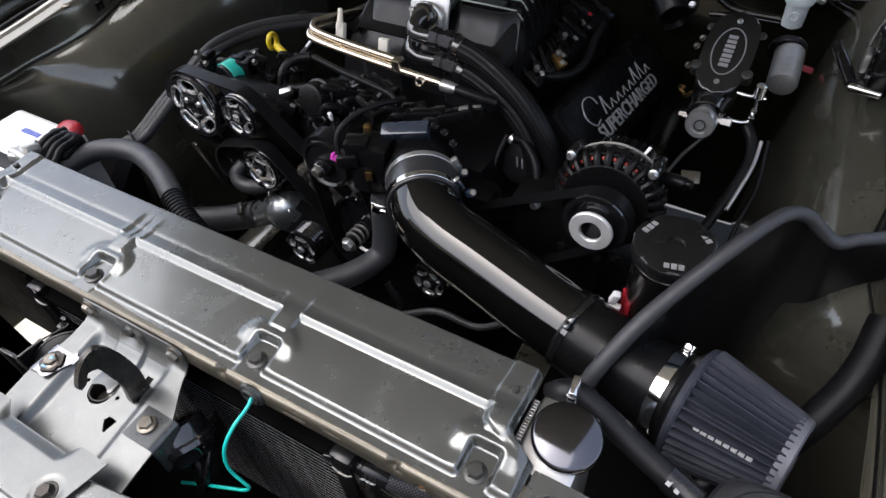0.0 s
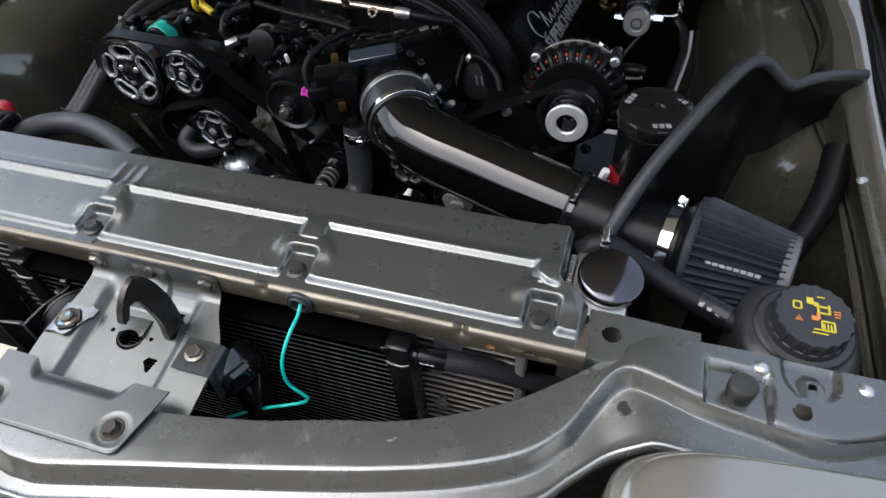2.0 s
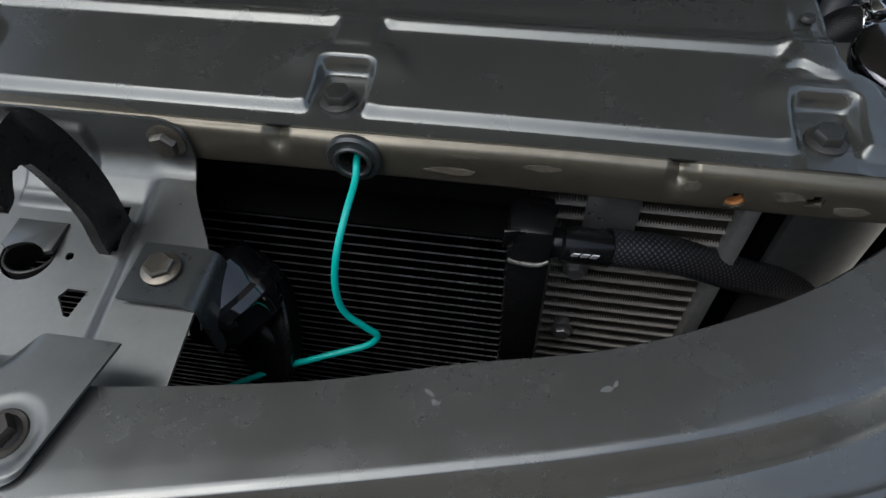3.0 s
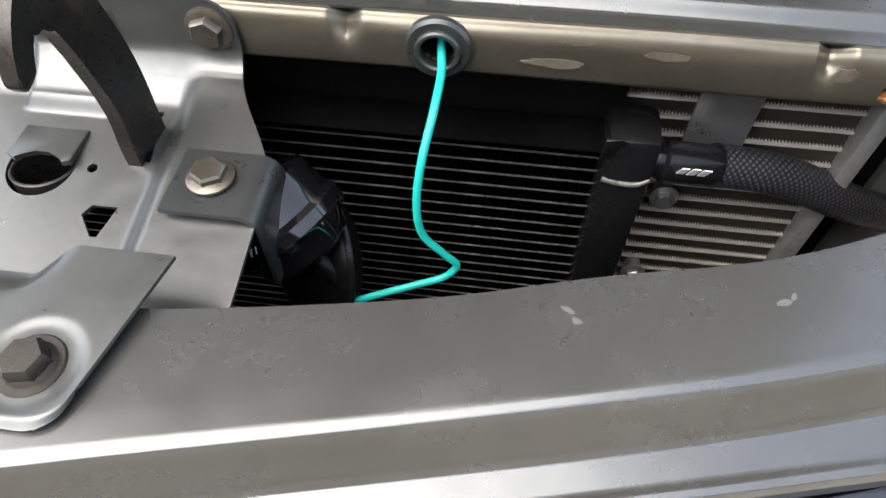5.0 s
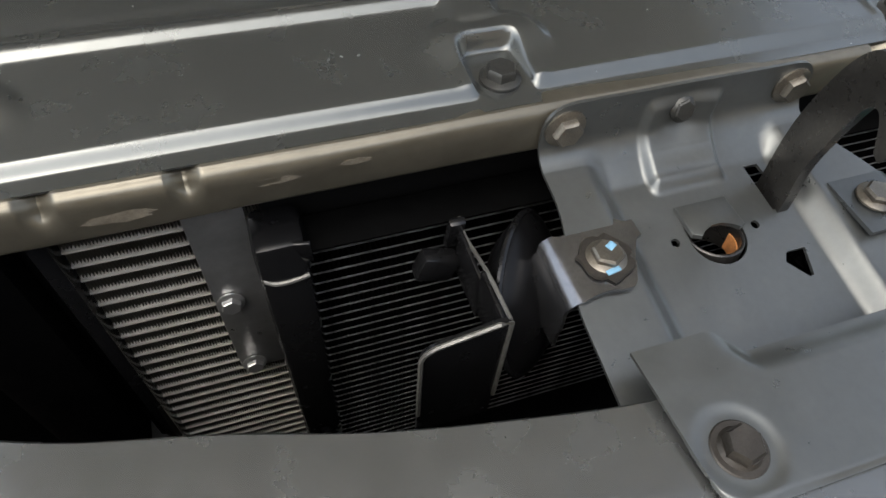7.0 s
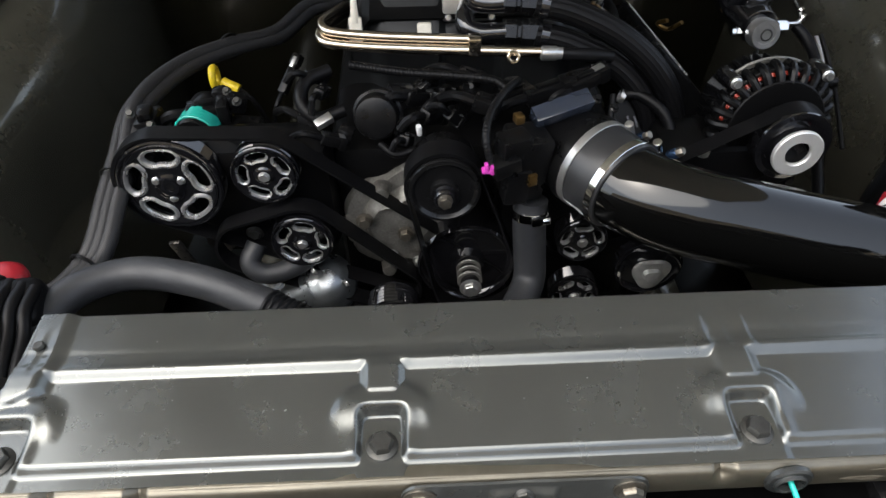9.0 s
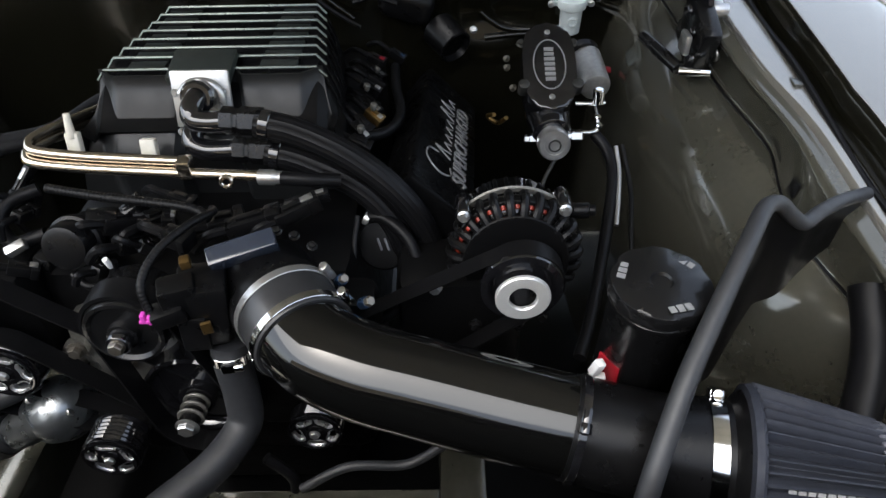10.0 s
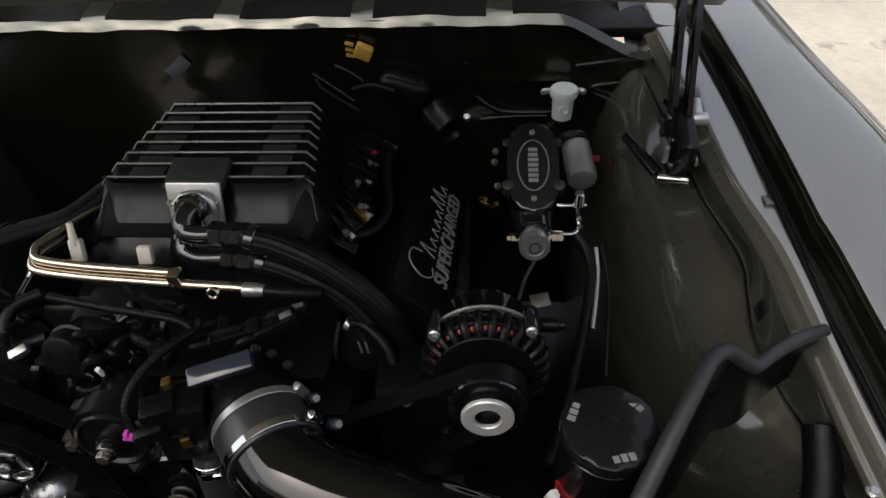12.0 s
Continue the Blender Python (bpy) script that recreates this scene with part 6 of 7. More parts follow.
sleeve = part("end_sleeve", tube(B(), [(0.562, 0.1065, 0.8390), (0.578, 0.102, 0.8355), (0.596, 0.0955, 0.8330)], 0.0150, 20, 4), BLACKMET, ov, "black hose end sleeve")
for k in range(3):
    part("marking", box(B(), (0.566 + 0.009 * k, 0.0955 - 0.003 * k, 0.8490 - 0.0025 * k), (0.005, 0.007 - 0.001 * k, 0.0010), 0, (25, 10, -15)), LETTER, sleeve, "small silver print mark")

# power steering fluid bottle with its ribbed cap
res = thing("fluid_reservoir", (0.656, 0.078, 0.80), "black plastic fluid reservoir with yellow warning print on its cap", "reservoir")


def squircle(a, s):
    c, n = abs(math.cos(a)), abs(math.sin(a))
    return 1 / (c ** 3.2 + n ** 3.2) ** (1 / 3.2)


RA = Vector((0.02, -0.10, 1)).normalized()
bm = lathe(B(), (0.656, 0.082, 0.74), RA, [(0, 0.052), (0.006, 0.056), (0.10, 0.058), (0.118, 0.0575), (0.127, 0.053), (0.132, 0.045), (0.133, 0.030)], 56, wave=squircle)
part("bottle", bm, MOLDED, res)
o = Vector((0.656, 0.082, 0.74)) + RA * 0.130
bm = lathe(B(), o, RA, [(-0.002, 0.046), (0.000, 0.0475), (0.004, 0.0475), (0.007, 0.045), (0.008, 0.039), (0.014, 0.037), (0.015, 0.034)], 56)
part("collar", bm, MOLDED, res)
bm = lathe(B(), o + RA * 0.012, RA, [(-0.001, 0.0335), (0.000, 0.0355), (0.016, 0.0350), (0.0185, 0.0340), (0.019, 0.0325), (0.0186, 0.030), (0.0186, 0)], 180, wave=lambda a, s: 1 + (0.045 * (1 if math.sin(18 * a) > 0.1 else 0) if s < 0.0187 else 0))
part("cap", bm, MOLDED, res, "ribbed black screw cap")
top = o + RA * 0.0312
bm = B()
Rr = frame_of(RA, (0, 1, 0))
xr, yr = Vector((1, 0, 0)), Vector((0, 1, 0.1))
def hollow(dx, dy, w, h, e=0.0012):
    for ox, oy, ww, hh in ((0, h / 2, w, e), (0, -h / 2, w, e), (w / 2, 0, e, h), (-w / 2, 0, e, h)):
        box(bm, top + xr * (dx + ox) + yr * (dy + oy), (ww, hh, 0.0008), 0)


hollow(-0.0155, 0.008, 0.007, 0.008, 0.0016)
hollow(0.0115, -0.011, 0.011, 0.010, 0.0018)
for dx, dy, w, h in ((-0.004, 0.015, 0.006, 0.008), (0.001, 0.012, 0.004, 0.005), (0.006, 0.021, 0.007, 0.0015), (0.003, 0.008, 0.002, 0.011), (0.008, 0.003, 0.011, 0.002), (0.013, 0.008, 0.002, 0.011), (0.008, 0.010, 0.007, 0.002), (0.008, -0.012, 0.0013, 0.007), (0.011, -0.012, 0.0013, 0.007), (0.014, -0.012, 0.0013, 0.007), (0.002, -0.016, 0.007, 0.0014), (0.004, -0.020, 0.014, 0.0015)):
    box(bm, top + xr * dx + yr * dy, (w, h, 0.0008), 0)
part("warning_print", bm, PRINT, res, "yellow warning print, not legible")
bm = B()
a0 = [bm.verts.new(top + xr * x + yr * y + RA * 0.0006) for x, y in ((-0.0185, -0.010), (-0.0105, -0.010), (-0.0145, -0.003))]
bm.faces.new(a0)
bmesh.ops.solidify(bm, geom=list(bm.faces), thickness=0.0006)
for dx, dy, w, h in ((0.000, -0.004, 0.006, 0.005), (0.003, -0.001, 0.003, 0.007), (0.020, 0.007, 0.006, 0.0012), (0.020, 0.004, 0.006, 0.0012), (0.020, 0.001, 0.005, 0.0012)):
    box(bm, top + xr * dx + yr * dy, (w, h, 0.0008), 0)
part("warning_triangle", bm, ORANGE, res, "orange warning triangle")
# thick black hose past the filter to the inner fender
bm = tube(B(), [(0.60, 0.16, 0.74), (0.66, 0.225, 0.775), (0.695, 0.28, 0.805), (0.715, 0.33, 0.835), (0.722, 0.38, 0.865)], 0.0185, 16)
single("breather_hose", bm, RUBBER, "thick black rubber hose beside the air filter", "hose")

# steering reservoir canister with a scalloped cap
can = thing("fluid_canister", (0.488, 0.342, 0.75), "black anodised canister with a scalloped cap and silver markings", "reservoir")
bm = lathe(B(), (0.488, 0.350, 0.715), (0, -0.04, 1), [(0, 0.042), (0.003, 0.044), (0.17, 0.044), (0.176, 0.047), (0.182, 0.047), (0.184, 0.044)], 56)
part("body", bm, BLACKMET, can)
ca, cn = Vector((0.488, 0.343, 0.899)), Vector((0, -0.04, 1)).normalized()
bm = lathe(B(), ca, cn, [(0, 0.046), (0.002, 0.049), (0.013, 0.049), (0.0165, 0.0475), (0.018, 0.044), (0.018, 0.011), (0.0155, 0.0095), (0.0155, 0)], 120, wave=lambda a, s: 1 - (0.030 * max(0, math.sin(8 * a)) if s > 0.001 and s < 0.0179 else 0))
part("cap", bm, BLACKMET, can, "scalloped black cap")
for ang in (2.75, 0.75, -1.35):
    r = Vector((math.cos(ang), math.sin(ang), 0))
    t = Vector((-r.y, r.x, 0))
    bm = bars(B(), ca + cn * 0.0186 + r * 0.037, t, -r, 0.024, 0.0085, 3, 0.0008, 0.22)
    part("marking", bm, LETTER, can, "silver engraved marking")
bm = box(B(), (0.4508, 0.3244, 0.797), (0.003, 0.028, 0.045), 0.001, (0, 0, 34.5))
part("label", bm, RED, can, "red and white paper label")
bm = box(B(), (0.437, 0.318, 0.815), (0.010, 0.010, 0.022), 0.002, (10, 12, 20))
box(bm, (0.440, 0.317, 0.800), (0.015, 0.009, 0.008), 0.002)
part("label_fastener", bm, LABELWHITE, can, "white clip")

# ---- hydraulic brake master cylinder ----
mc = thing("master_cylinder", (0.44, 0.80, 0.80), "black brake master cylinder with an oval badge and steel fittings", "brake part")
up = Vector((0, -0.45, 0.89)).normalized()
tl = Vector((0, 0.89, 0.45)).normalized()
MR = Matrix((Vector((1, 0, 0)), tl, up)).transposed()
c = Vector((0.441, 0.811, 0.905))
outline = [(0.040 * (1 if math.cos(a) > 0 else -1) * abs(math.cos(a)) ** 0.7, 0.078 * (1 if math.sin(a) > 0 else -1) * abs(math.sin(a)) ** 0.75) for a in [2 * math.pi * k / 40 for k in range(40)]]
bm = prism(B(), outline, Matrix.Translation(c - up * 0.045) @ MR.to_4x4(), 0.044, 0.005, 3)
part("reservoir_body", bm, BLACKGLOSS, mc)
bm = B()
tube(bm, [c + MR @ Vector((0.024 * math.cos(2 * math.pi * k / 32), 0.044 * math.sin(2 * math.pi * k / 32), 0.0)) for k in range(34)], 0.0011, 6, smooth=False)
part("badge_ring", bm, LETTER, mc, "silver oval outline")
bm = bars(B(), c + up * 0.0004, tl, (-1, 0, 0), 0.062, 0.017, 7, 0.0012, 0.30, 3)
part("badge_marking", bm, LETTER, mc, "silver badge marking")
for s in (-1, 1):
    bolt(mc, c + tl * 0.058 * s + up * 0.0, up, 0.003, 0.003, 0.0045, SILVER, "screw")
    bm = rod(B(), c + Vector((0.040 * s, 0, 0)) - tl * 0.035 - up * 0.02, c + Vector((0.040 * s, 0, 0)) - tl * 0.035 + up * 0.002, 0.0085)
    part("cover_lug", bm, DARKBOLT, mc)
    bolt(mc, c + Vector((0.040 * s, 0, 0)) + tl * 0.045 - up * 0.01, up, 0.005, 0.006, 0.007, DARKBOLT)
bm = lathe(B(), (0.441, 0.86, 0.842), (0, -1, -0.06), [(0, 0.034), (0.01, 0.036), (0.09, 0.034), (0.11, 0.030), (0.135, 0.029), (0.137, 0.026), (0.137, 0)], 32)
part("bore", bm, BLACKGLOSS, mc)
bm = lathe(B(), (0.441, 0.717, 0.830), (0, -0.95, 0.25), [(0, 0.0235), (0.018, 0.0235), (0.021, 0.0215), (0.021, 0.0150), (0.0195, 0.0145), (0.0195, 0.0)], 36)
part("end_plug", bm, SILVER, mc, "bright round end plug")
bm = ring(B(), (0.441, 0.6955, 0.8355), (0, -0.95, 0.25), 0.0095, 0.0070, 0.0015, 28)
part("plug_groove", bm, DARKBOLT, mc)
bm = lathe(B(), (0.418, 0.730, 0.826), (-1, 0, 0), [(0, 0.008), (0.010, 0.008), (0.011, 0.0065), (0.017, 0.0065), (0.017, 0)], 6)
part("side_fitting", bm, CHROME, mc)
bm = lathe(B(), (0.463, 0.722, 0.835), (1, 0, 0), [(0, 0.006), (0.004, 0.006), (0.005, 0.0095), (0.020, 0.0095), (0.022, 0.0075), (0.022, 0)], 6)
part("pipe_nut", bm, CHROME, mc, "bright hexagon pipe nut")
bm = tube(B(), [(0.483, 0.722, 0.840), (0.497, 0.723, 0.840), (0.506, 0.728, 0.842), (0.509, 0.742, 0.848), (0.508, 0.765, 0.855)], 0.0034, 10)
tube(bm, [(0.476, 0.758, 0.868), (0.492, 0.756, 0.868), (0.506, 0.757, 0.868), (0.520, 0.757, 0.868)], 0.0034, 10)
part("brake_line", bm, CHROME, mc, "polished steel brake line")
bm = lathe(B(), (0.508, 0.755, 0.870), (0, 0.1, 1), [(0, 0.0085), (0.020, 0.0085), (0.022, 0.006), (0.022, 0)], 16)
for k in range(2):
    lathe(bm, (0.509, 0.742 - 0.012 * k, 0.850 - 0.006 * k), (0, -0.4, 0.9), [(0, 0.005), (0.006, 0.005), (0.008, 0.003), (0.008, 0)], 6)
part("tee_fitting", bm, CHROME, mc, "steel tee fitting")
bm = lathe(B(), (0.533, 0.875, 0.828), (-0.06, 0.95, 0.18), [(0, 0.020), (0.002, 0.0235), (0.006, 0.025), (0.075, 0.025), (0.10, 0.024), (0.10, 0)], 36)
sw = thing("pressure_switch", (0.52, 0.93, 0.80), "grey metal canister beside the brake cylinder", "canister")
part("can", bm, CAST, sw)
bm = ring(B(), (0.522, 0.955, 0.842), (-0.06, 0.95, 0.18), 0.031, 0.02, 0.014, 36)
part("holder_band", bm, BLACK, sw)
wr = thing("white_bottle", (0.512, 1.075, 0.85), "translucent white plastic fluid bottle on the firewall", "reservoir")
bm = lathe(B(), (0.512, 1.055, 0.845), (0, -0.02, 1), [(0, 0.014), (0.003, 0.0185), (0.045, 0.020), (0.048, 0.025), (0.058, 0.026), (0.062, 0.0235), (0.064, 0.0)], 32)
part("bottle", bm, WHITEPL, wr)
bm = box(B(), (0.512, 1.066, 0.895), (0.078, 0.006, 0.010), 0.003)
part("lug", bm, WHITEPL, wr)
bm = lathe(B(), (0.512, 1.036, 0.872), (0, -1, 0), [(0, 0.009), (0.004, 0.009), (0.005, 0.007), (0.002, 0.004), (0.002, 0)], 20)
part("port", bm, WHITEPL, wr)
for s in (-1, 1):
    bolt(wr, (0.512 + s * 0.036, 1.062, 0.895), (0, -1, 0.1), 0.004, 0.004, 0.006, SILVER, "screw")

for x_, y_, z_ in ((0.388, 0.800, 0.872), (0.384, 0.870, 0.870), (0.386, 0.905, 0.868)):
    bolt(mc, (x_, y_, z_), (-0.6, -0.5, 0.6), 0.0042, 0.006, 0.0058, ZINC, label="dull domed bolt")

# valve cover on the driver's bank, tilted outward, with raised script and word
vc = thing("valve_cover", (0.28, 0.80, 0.78), "black valve cover with silver script and raised lettering", "engine")
vn = Vector((0.70, 0.08, 0.71)).normalized()
vy = Vector((0.05, 0.985, -0.15)).normalized()
vy = (vy - vn * vy.dot(vn)).normalized()
vx = vy.cross(vn)
VR = Matrix((vx, vy, vn)).transposed()
vo = Vector((0.291, 0.782, 0.804))
bm = prism(B(), [(x * 0.060, y * 0.215) for x, y in ((-1, -0.95), (-0.9, -1), (0.9, -1), (1, -0.95), (1, 0.95), (0.9, 1), (-0.9, 1), (-1, 0.95))], Matrix.Translation(vo - vn * 0.062) @ VR.to_4x4(), 0.060, 0.008, 3)
part("cover", bm, CRINKLE, vc)
lettering(vc, "SUPERCHARGED", vo + vx * 0.026 - vn * 0.0008 + vy * 0.0, vy, -vx, 0.037, LETTER, "lettering", 0.0012, "raised silver lettering")
# the script above it as plain strokes of its size
bm = B()
tube(bm, [vo + vx * (a - 0.007) + vy * b for a, b in ((-0.012, -0.095), (-0.030, -0.105), (-0.030, -0.135), (-0.006, -0.150), (0.014, -0.135), (0.012, -0.115))], 0.0013, 6)
part("script_stroke", bm, LETTER, vc, "silver script drawn as plain strokes")
for k in range(8):
    b = -0.088 + 0.0292 * k
    h = 0.030 if k in (0, 5, 6) else 0.014
    bm = tube(B(), [vo + vx * 0.005 + vy * b, vo + vx * (0.005 - h * 0.6) + vy * (b + 0.006), vo + vx * (0.005 - h) + vy * (b + 0.012), vo + vx * (0.003 - h * 0.4) + vy * (b + 0.014), vo + vx * 0.005 + vy * (b + 0.02)], 0.0012, 6)
    part("script_stroke", bm, LETTER, vc)

# ---- cluttered top of the engine: throttle body, valve, sensors, connectors ----
tb = thing("throttle_body", (0.04, 0.42, 0.83), "black throttle body with grey motor cap behind the coupler", "engine part")
bm = lathe(B(), p0 - d0 * 0.055, d0, [(0, 0.052), (0.035, 0.054), (0.045, 0.058), (0.056, 0.058), (0.056, 0.05)], 40)
box(bm, (0.020, 0.390, 0.840), (0.050, 0.050, 0.085), 0.006, (0, 8, 15))
box(bm, (0.005, 0.375, 0.875), (0.038, 0.030, 0.030), 0.004, (0, 0, 20))
box(bm, (0.010, 0.372, 0.822), (0.030, 0.026, 0.05), 0.004, (0, 5, 10))
part("body", bm, BLACK, tb)
bm = box(B(), (0.066, 0.420, 0.893), (0.074, 0.022, 0.020), 0.002, (22, -8, 18))
part("motor_cap", bm, BLUEGREY, tb, "blue-grey plastic motor cap")
bm = box(B(), (0.012, 0.397, 0.897), (0.011, 0.013, 0.011), 0.002, (0, 0, 20))
part("tan_plug", bm, BRASS, tb)
bm = box(B(), (0.028, 0.361, 0.835), (0.011, 0.005, 0.016), 0.001, (0, 0, 20))
part("brown_sticker", bm, BRASS, tb)
bm = box(B(), (-0.006, 0.362, 0.858), (0.034, 0.026, 0.020), 0.003, (0, -8, 20))
part("plug", bm, BLACK, tb)
bm = B()
for k in range(3):
    box(bm, (-0.028 + 0.007 * k, 0.353, 0.861 - 0.002 * k), (0.0045, 0.008, 0.012), 0.001)
box(bm, (-0.022, 0.354, 0.857), (0.022, 0.010, 0.004), 0.001)
part("lock_tab", bm, PURPLE, tb, "magenta lock tab")
for k, (x, y, z) in enumerate(((0.115, 0.45, 0.885), (0.135, 0.44, 0.878), (0.095, 0.455, 0.888))):
    bolt(tb, (x, y, z), (0.2, -0.4, 0.9), 0.004, 0.006, 0.006, BLACKMET)

byp = thing("bypass_valve", (-0.165, 0.48, 0.84), "black round bypass valve with hoses", "engine part")
va = Vector((-0.06, -0.93, 0.36)).normalized()
bm = lathe(B(), Vector((-0.157, 0.466, 0.859)), va, [(-0.062, 0.020), (-0.052, 0.027), (-0.026, 0.0285), (-0.024, 0.0325), (-0.016, 0.0325), (-0.014, 0.029), (0.002, 0.028), (0.007, 0.026), (0.009, 0.021), (0.0095, 0)], 40)
part("diaphragm_can", bm, BLACK, byp)
for c_, s_, r_ in (((-0.125, 0.500, 0.868), (0.034, 0.026, 0.026), (0, 12, 20)), ((-0.130, 0.470, 0.842), (0.022, 0.020, 0.030), (0, -14, 30)), ((-0.200, 0.475, 0.828), (0.020, 0.018, 0.024), (0, 20, -10))):
    part("bracket", box(B(), c_, s_, 0.003, r_), BLACKMET, byp, "black cast bracket")
bm = tube(B(), [(-0.155, 0.45, 0.83), (-0.135, 0.44, 0.82), (-0.110, 0.445, 0.825), (-0.100, 0.45, 0.85)], 0.005, 10)
part("vacuum_hose", bm, RUBBER, byp)
bm = tube(B(), [(-0.20, 0.50, 0.85), (-0.235, 0.49, 0.845), (-0.255, 0.505, 0.86), (-0.25, 0.53, 0.875), (-0.22, 0.55, 0.88)], 0.009, 12)
part("vacuum_hose", bm, RUBBER, byp)
bm = box(B(), (-0.225, 0.475, 0.850), (0.024, 0.012, 0.012), 0.002, (20, -15, 30))
part("steel_clip", bm, SILVER, byp, "bright spring clip")
bm = rod(B(), (-0.103, 0.446, 0.845), (-0.104, 0.443, 0.860), 0.0035)
part("white_tip", bm, LABELWHITE, byp)

rnd = random.Random(11)


def connector(at, size, rot, mat=BLACK, tip=None):
    """A small moulded plug with a latch, ribs and a stub of loom."""
    con = thing("wiring_connector", at, "small black wiring connector on the engine", "connector", "wiring connectors")
    R_ = Euler([radians(a) for a in rot]).to_matrix()
    o_ = Vector(at)
    bm = box(B(), o_, size, min(size) * 0.15, R_)
    box(bm, o_ + R_ @ Vector((size[0] * 0.45, 0, 0)), (size[0] * 0.3, size[1] * 1.15, size[2] * 1.15), min(size) * 0.1, R_)
    box(bm, o_ + R_ @ Vector((0, 0, size[2] * 0.55)), (size[0] * 0.5, size[1] * 0.4, size[2] * 0.25), 0.0005, R_)
    part("plug", bm, mat, con)
    e = o_ + R_ @ Vector((-size[0] * 0.5, 0, 0))
    d = R_ @ Vector((-1, 0, 0))
    bm = tube(B(), [e, e + d * 0.02, e + d * 0.035 + Vector((0, 0.01, -0.012)), e + d * 0.05 + Vector((0, 0.02, -0.03))], min(size) * 0.32, 8)
    part("loom_stub", bm, RUBBER, con)
    if tip:
        bm = box(B(), o_ + R_ @ Vector((size[0] * 0.35, 0, size[2] * 0.62)), (size[0] * 0.3, size[1] * 0.5, size[2] * 0.12), 0.0004, R_)
        part("lock", bm, tip, con)
    return con


for at, size, rot, mt, tip in (
        ((-0.105, 0.505, 0.862), (0.045, 0.018, 0.018), (0, 25, 40), BLACK, SILVER), ((-0.085, 0.480, 0.850), (0.045, 0.018, 0.018), (10, 25, 50), BLACK, None),
        ((-0.070, 0.510, 0.858), (0.036, 0.020, 0.020), (0, 15, 60), BLACK, None), ((-0.045, 0.495, 0.862), (0.016, 0.016, 0.034), (0, 10, 10), BLACK, SILVER),
        ((0.060, 0.480, 0.880), (0.060, 0.020, 0.020), (0, -8, 15), BLACK, None), ((0.110, 0.490, 0.888), (0.050, 0.018, 0.018), (0, -12, 25), BLACK, SILVER),
        ((-0.230, 0.520, 0.865), (0.030, 0.014, 0.014), (20, 20, 80), BLACK, None), ((-0.215, 0.455, 0.835), (0.03, 0.016, 0.014), (0, 30, 20), BLACK, SILVER),
        ((-0.285, 0.60, 0.845), (0.055, 0.012, 0.010), (0, -35, 60), BLACK, SILVER), ((0.02, 0.50, 0.865), (0.04, 0.025, 0.02), (0, 0, 20), BLACK, None),
        ((-0.02, 0.455, 0.880), (0.030, 0.022, 0.020), (0, 10, -20), BLACK, None), ((-0.39, 0.53, 0.835), (0.05, 0.03, 0.025), (0, 0, 10), BLACK, None),
        ((-0.120, 0.455, 0.830), (0.030, 0.014, 0.014), (10, 35, 70), BLACK, SILVER), ((-0.095, 0.520, 0.872), (0.030, 0.016, 0.016), (15, -25, 30), BLACKMET, None), ((-0.060, 0.462, 0.858), (0.026, 0.014, 0.014), (0, 50, 40), BLACK, SILVER),
        ((-0.240, 0.545, 0.872), (0.030, 0.016, 0.014), (0, 35, 50), BLACK, SILVER), ((-0.250, 0.505, 0.832), (0.028, 0.016, 0.016), (0, 10, -30), BLACKMET, None), ((0.115, 0.520, 0.880), (0.050, 0.014, 0.012), (0, -10, 12), BLACKMET, SILVER), ((-0.035, 0.525, 0.880), (0.030, 0.015, 0.015), (0, 15, -15), BLACK, None)):
    connector(at, size, rot, mt, tip)

# coils, injectors and plugs down the driver's side of the lid
for i in range(8):
    y = 0.66 + 0.033 * i
    con = connector((0.165 + rnd.uniform(-0.006, 0.010), y, 0.868 + rnd.uniform(-0.006, 0.008) - 0.06 * (y - 0.66)), (0.030, 0.014, 0.013), (rnd.uniform(-20, 20), rnd.uniform(10, 40), rnd.uniform(-40, 10)), BLACK, SILVER if i % 2 else None)
    if i % 2 == 0:
        bm = lathe(B(), (0.150 + rnd.uniform(0, 0.03), y + 0.01, 0.880 - 0.06 * (y - 0.66)), (0.2, -0.2, 1), [(0, 0.004), (0.005, 0.004), (0.006, 0.0055), (0.009, 0.0055), (0.011, 0.004), (0.011, 0)], 12)
        part("injector_top", bm, CASTDARK, con, "dull metal injector top")
con = connector((0.174, 0.875, 0.886), (0.026, 0.016, 0.012), (0, 20, -20), BLACK, RED)
con = connector((0.205, 0.905, 0.878), (0.024, 0.014, 0.012), (0, 30, -20), BLACK, BLUEAN)
con = connector((0.178, 0.742, 0.862), (0.026, 0.016, 0.014), (0, 30, -30), BRASS, SILVER)


def loom(points, r, label, mat=RUBBER, ribs=None, cat="cable", name="wire_loom"):
    return single(name, tube(B(), points, r, 12, 8, ribs=ribs), mat, label, cat, "looms" if name == "wire_loom" else "")


loom([(-0.022, 0.357, 0.862), (-0.028, 0.372, 0.89), (-0.018, 0.405, 0.905), (0.005, 0.445, 0.908), (0.02, 0.475, 0.90), (0.01, 0.50, 0.885)], 0.0045, "corrugated black loom to the throttle plug", RUBBER, 0.004)
loom([(-0.19, 0.525, 0.90), (-0.12, 0.515, 0.893), (-0.06, 0.505, 0.892), (-0.01, 0.495, 0.890), (0.01, 0.485, 0.882)], 0.0055, "corrugated black loom under the fuel rail", RUBBER, 0.0045)
loom([(0.145, 0.68, 0.86), (0.20, 0.72, 0.85), (0.215, 0.78, 0.845), (0.205, 0.85, 0.85), (0.20, 0.92, 0.85)], 0.008, "black loom along the coils")
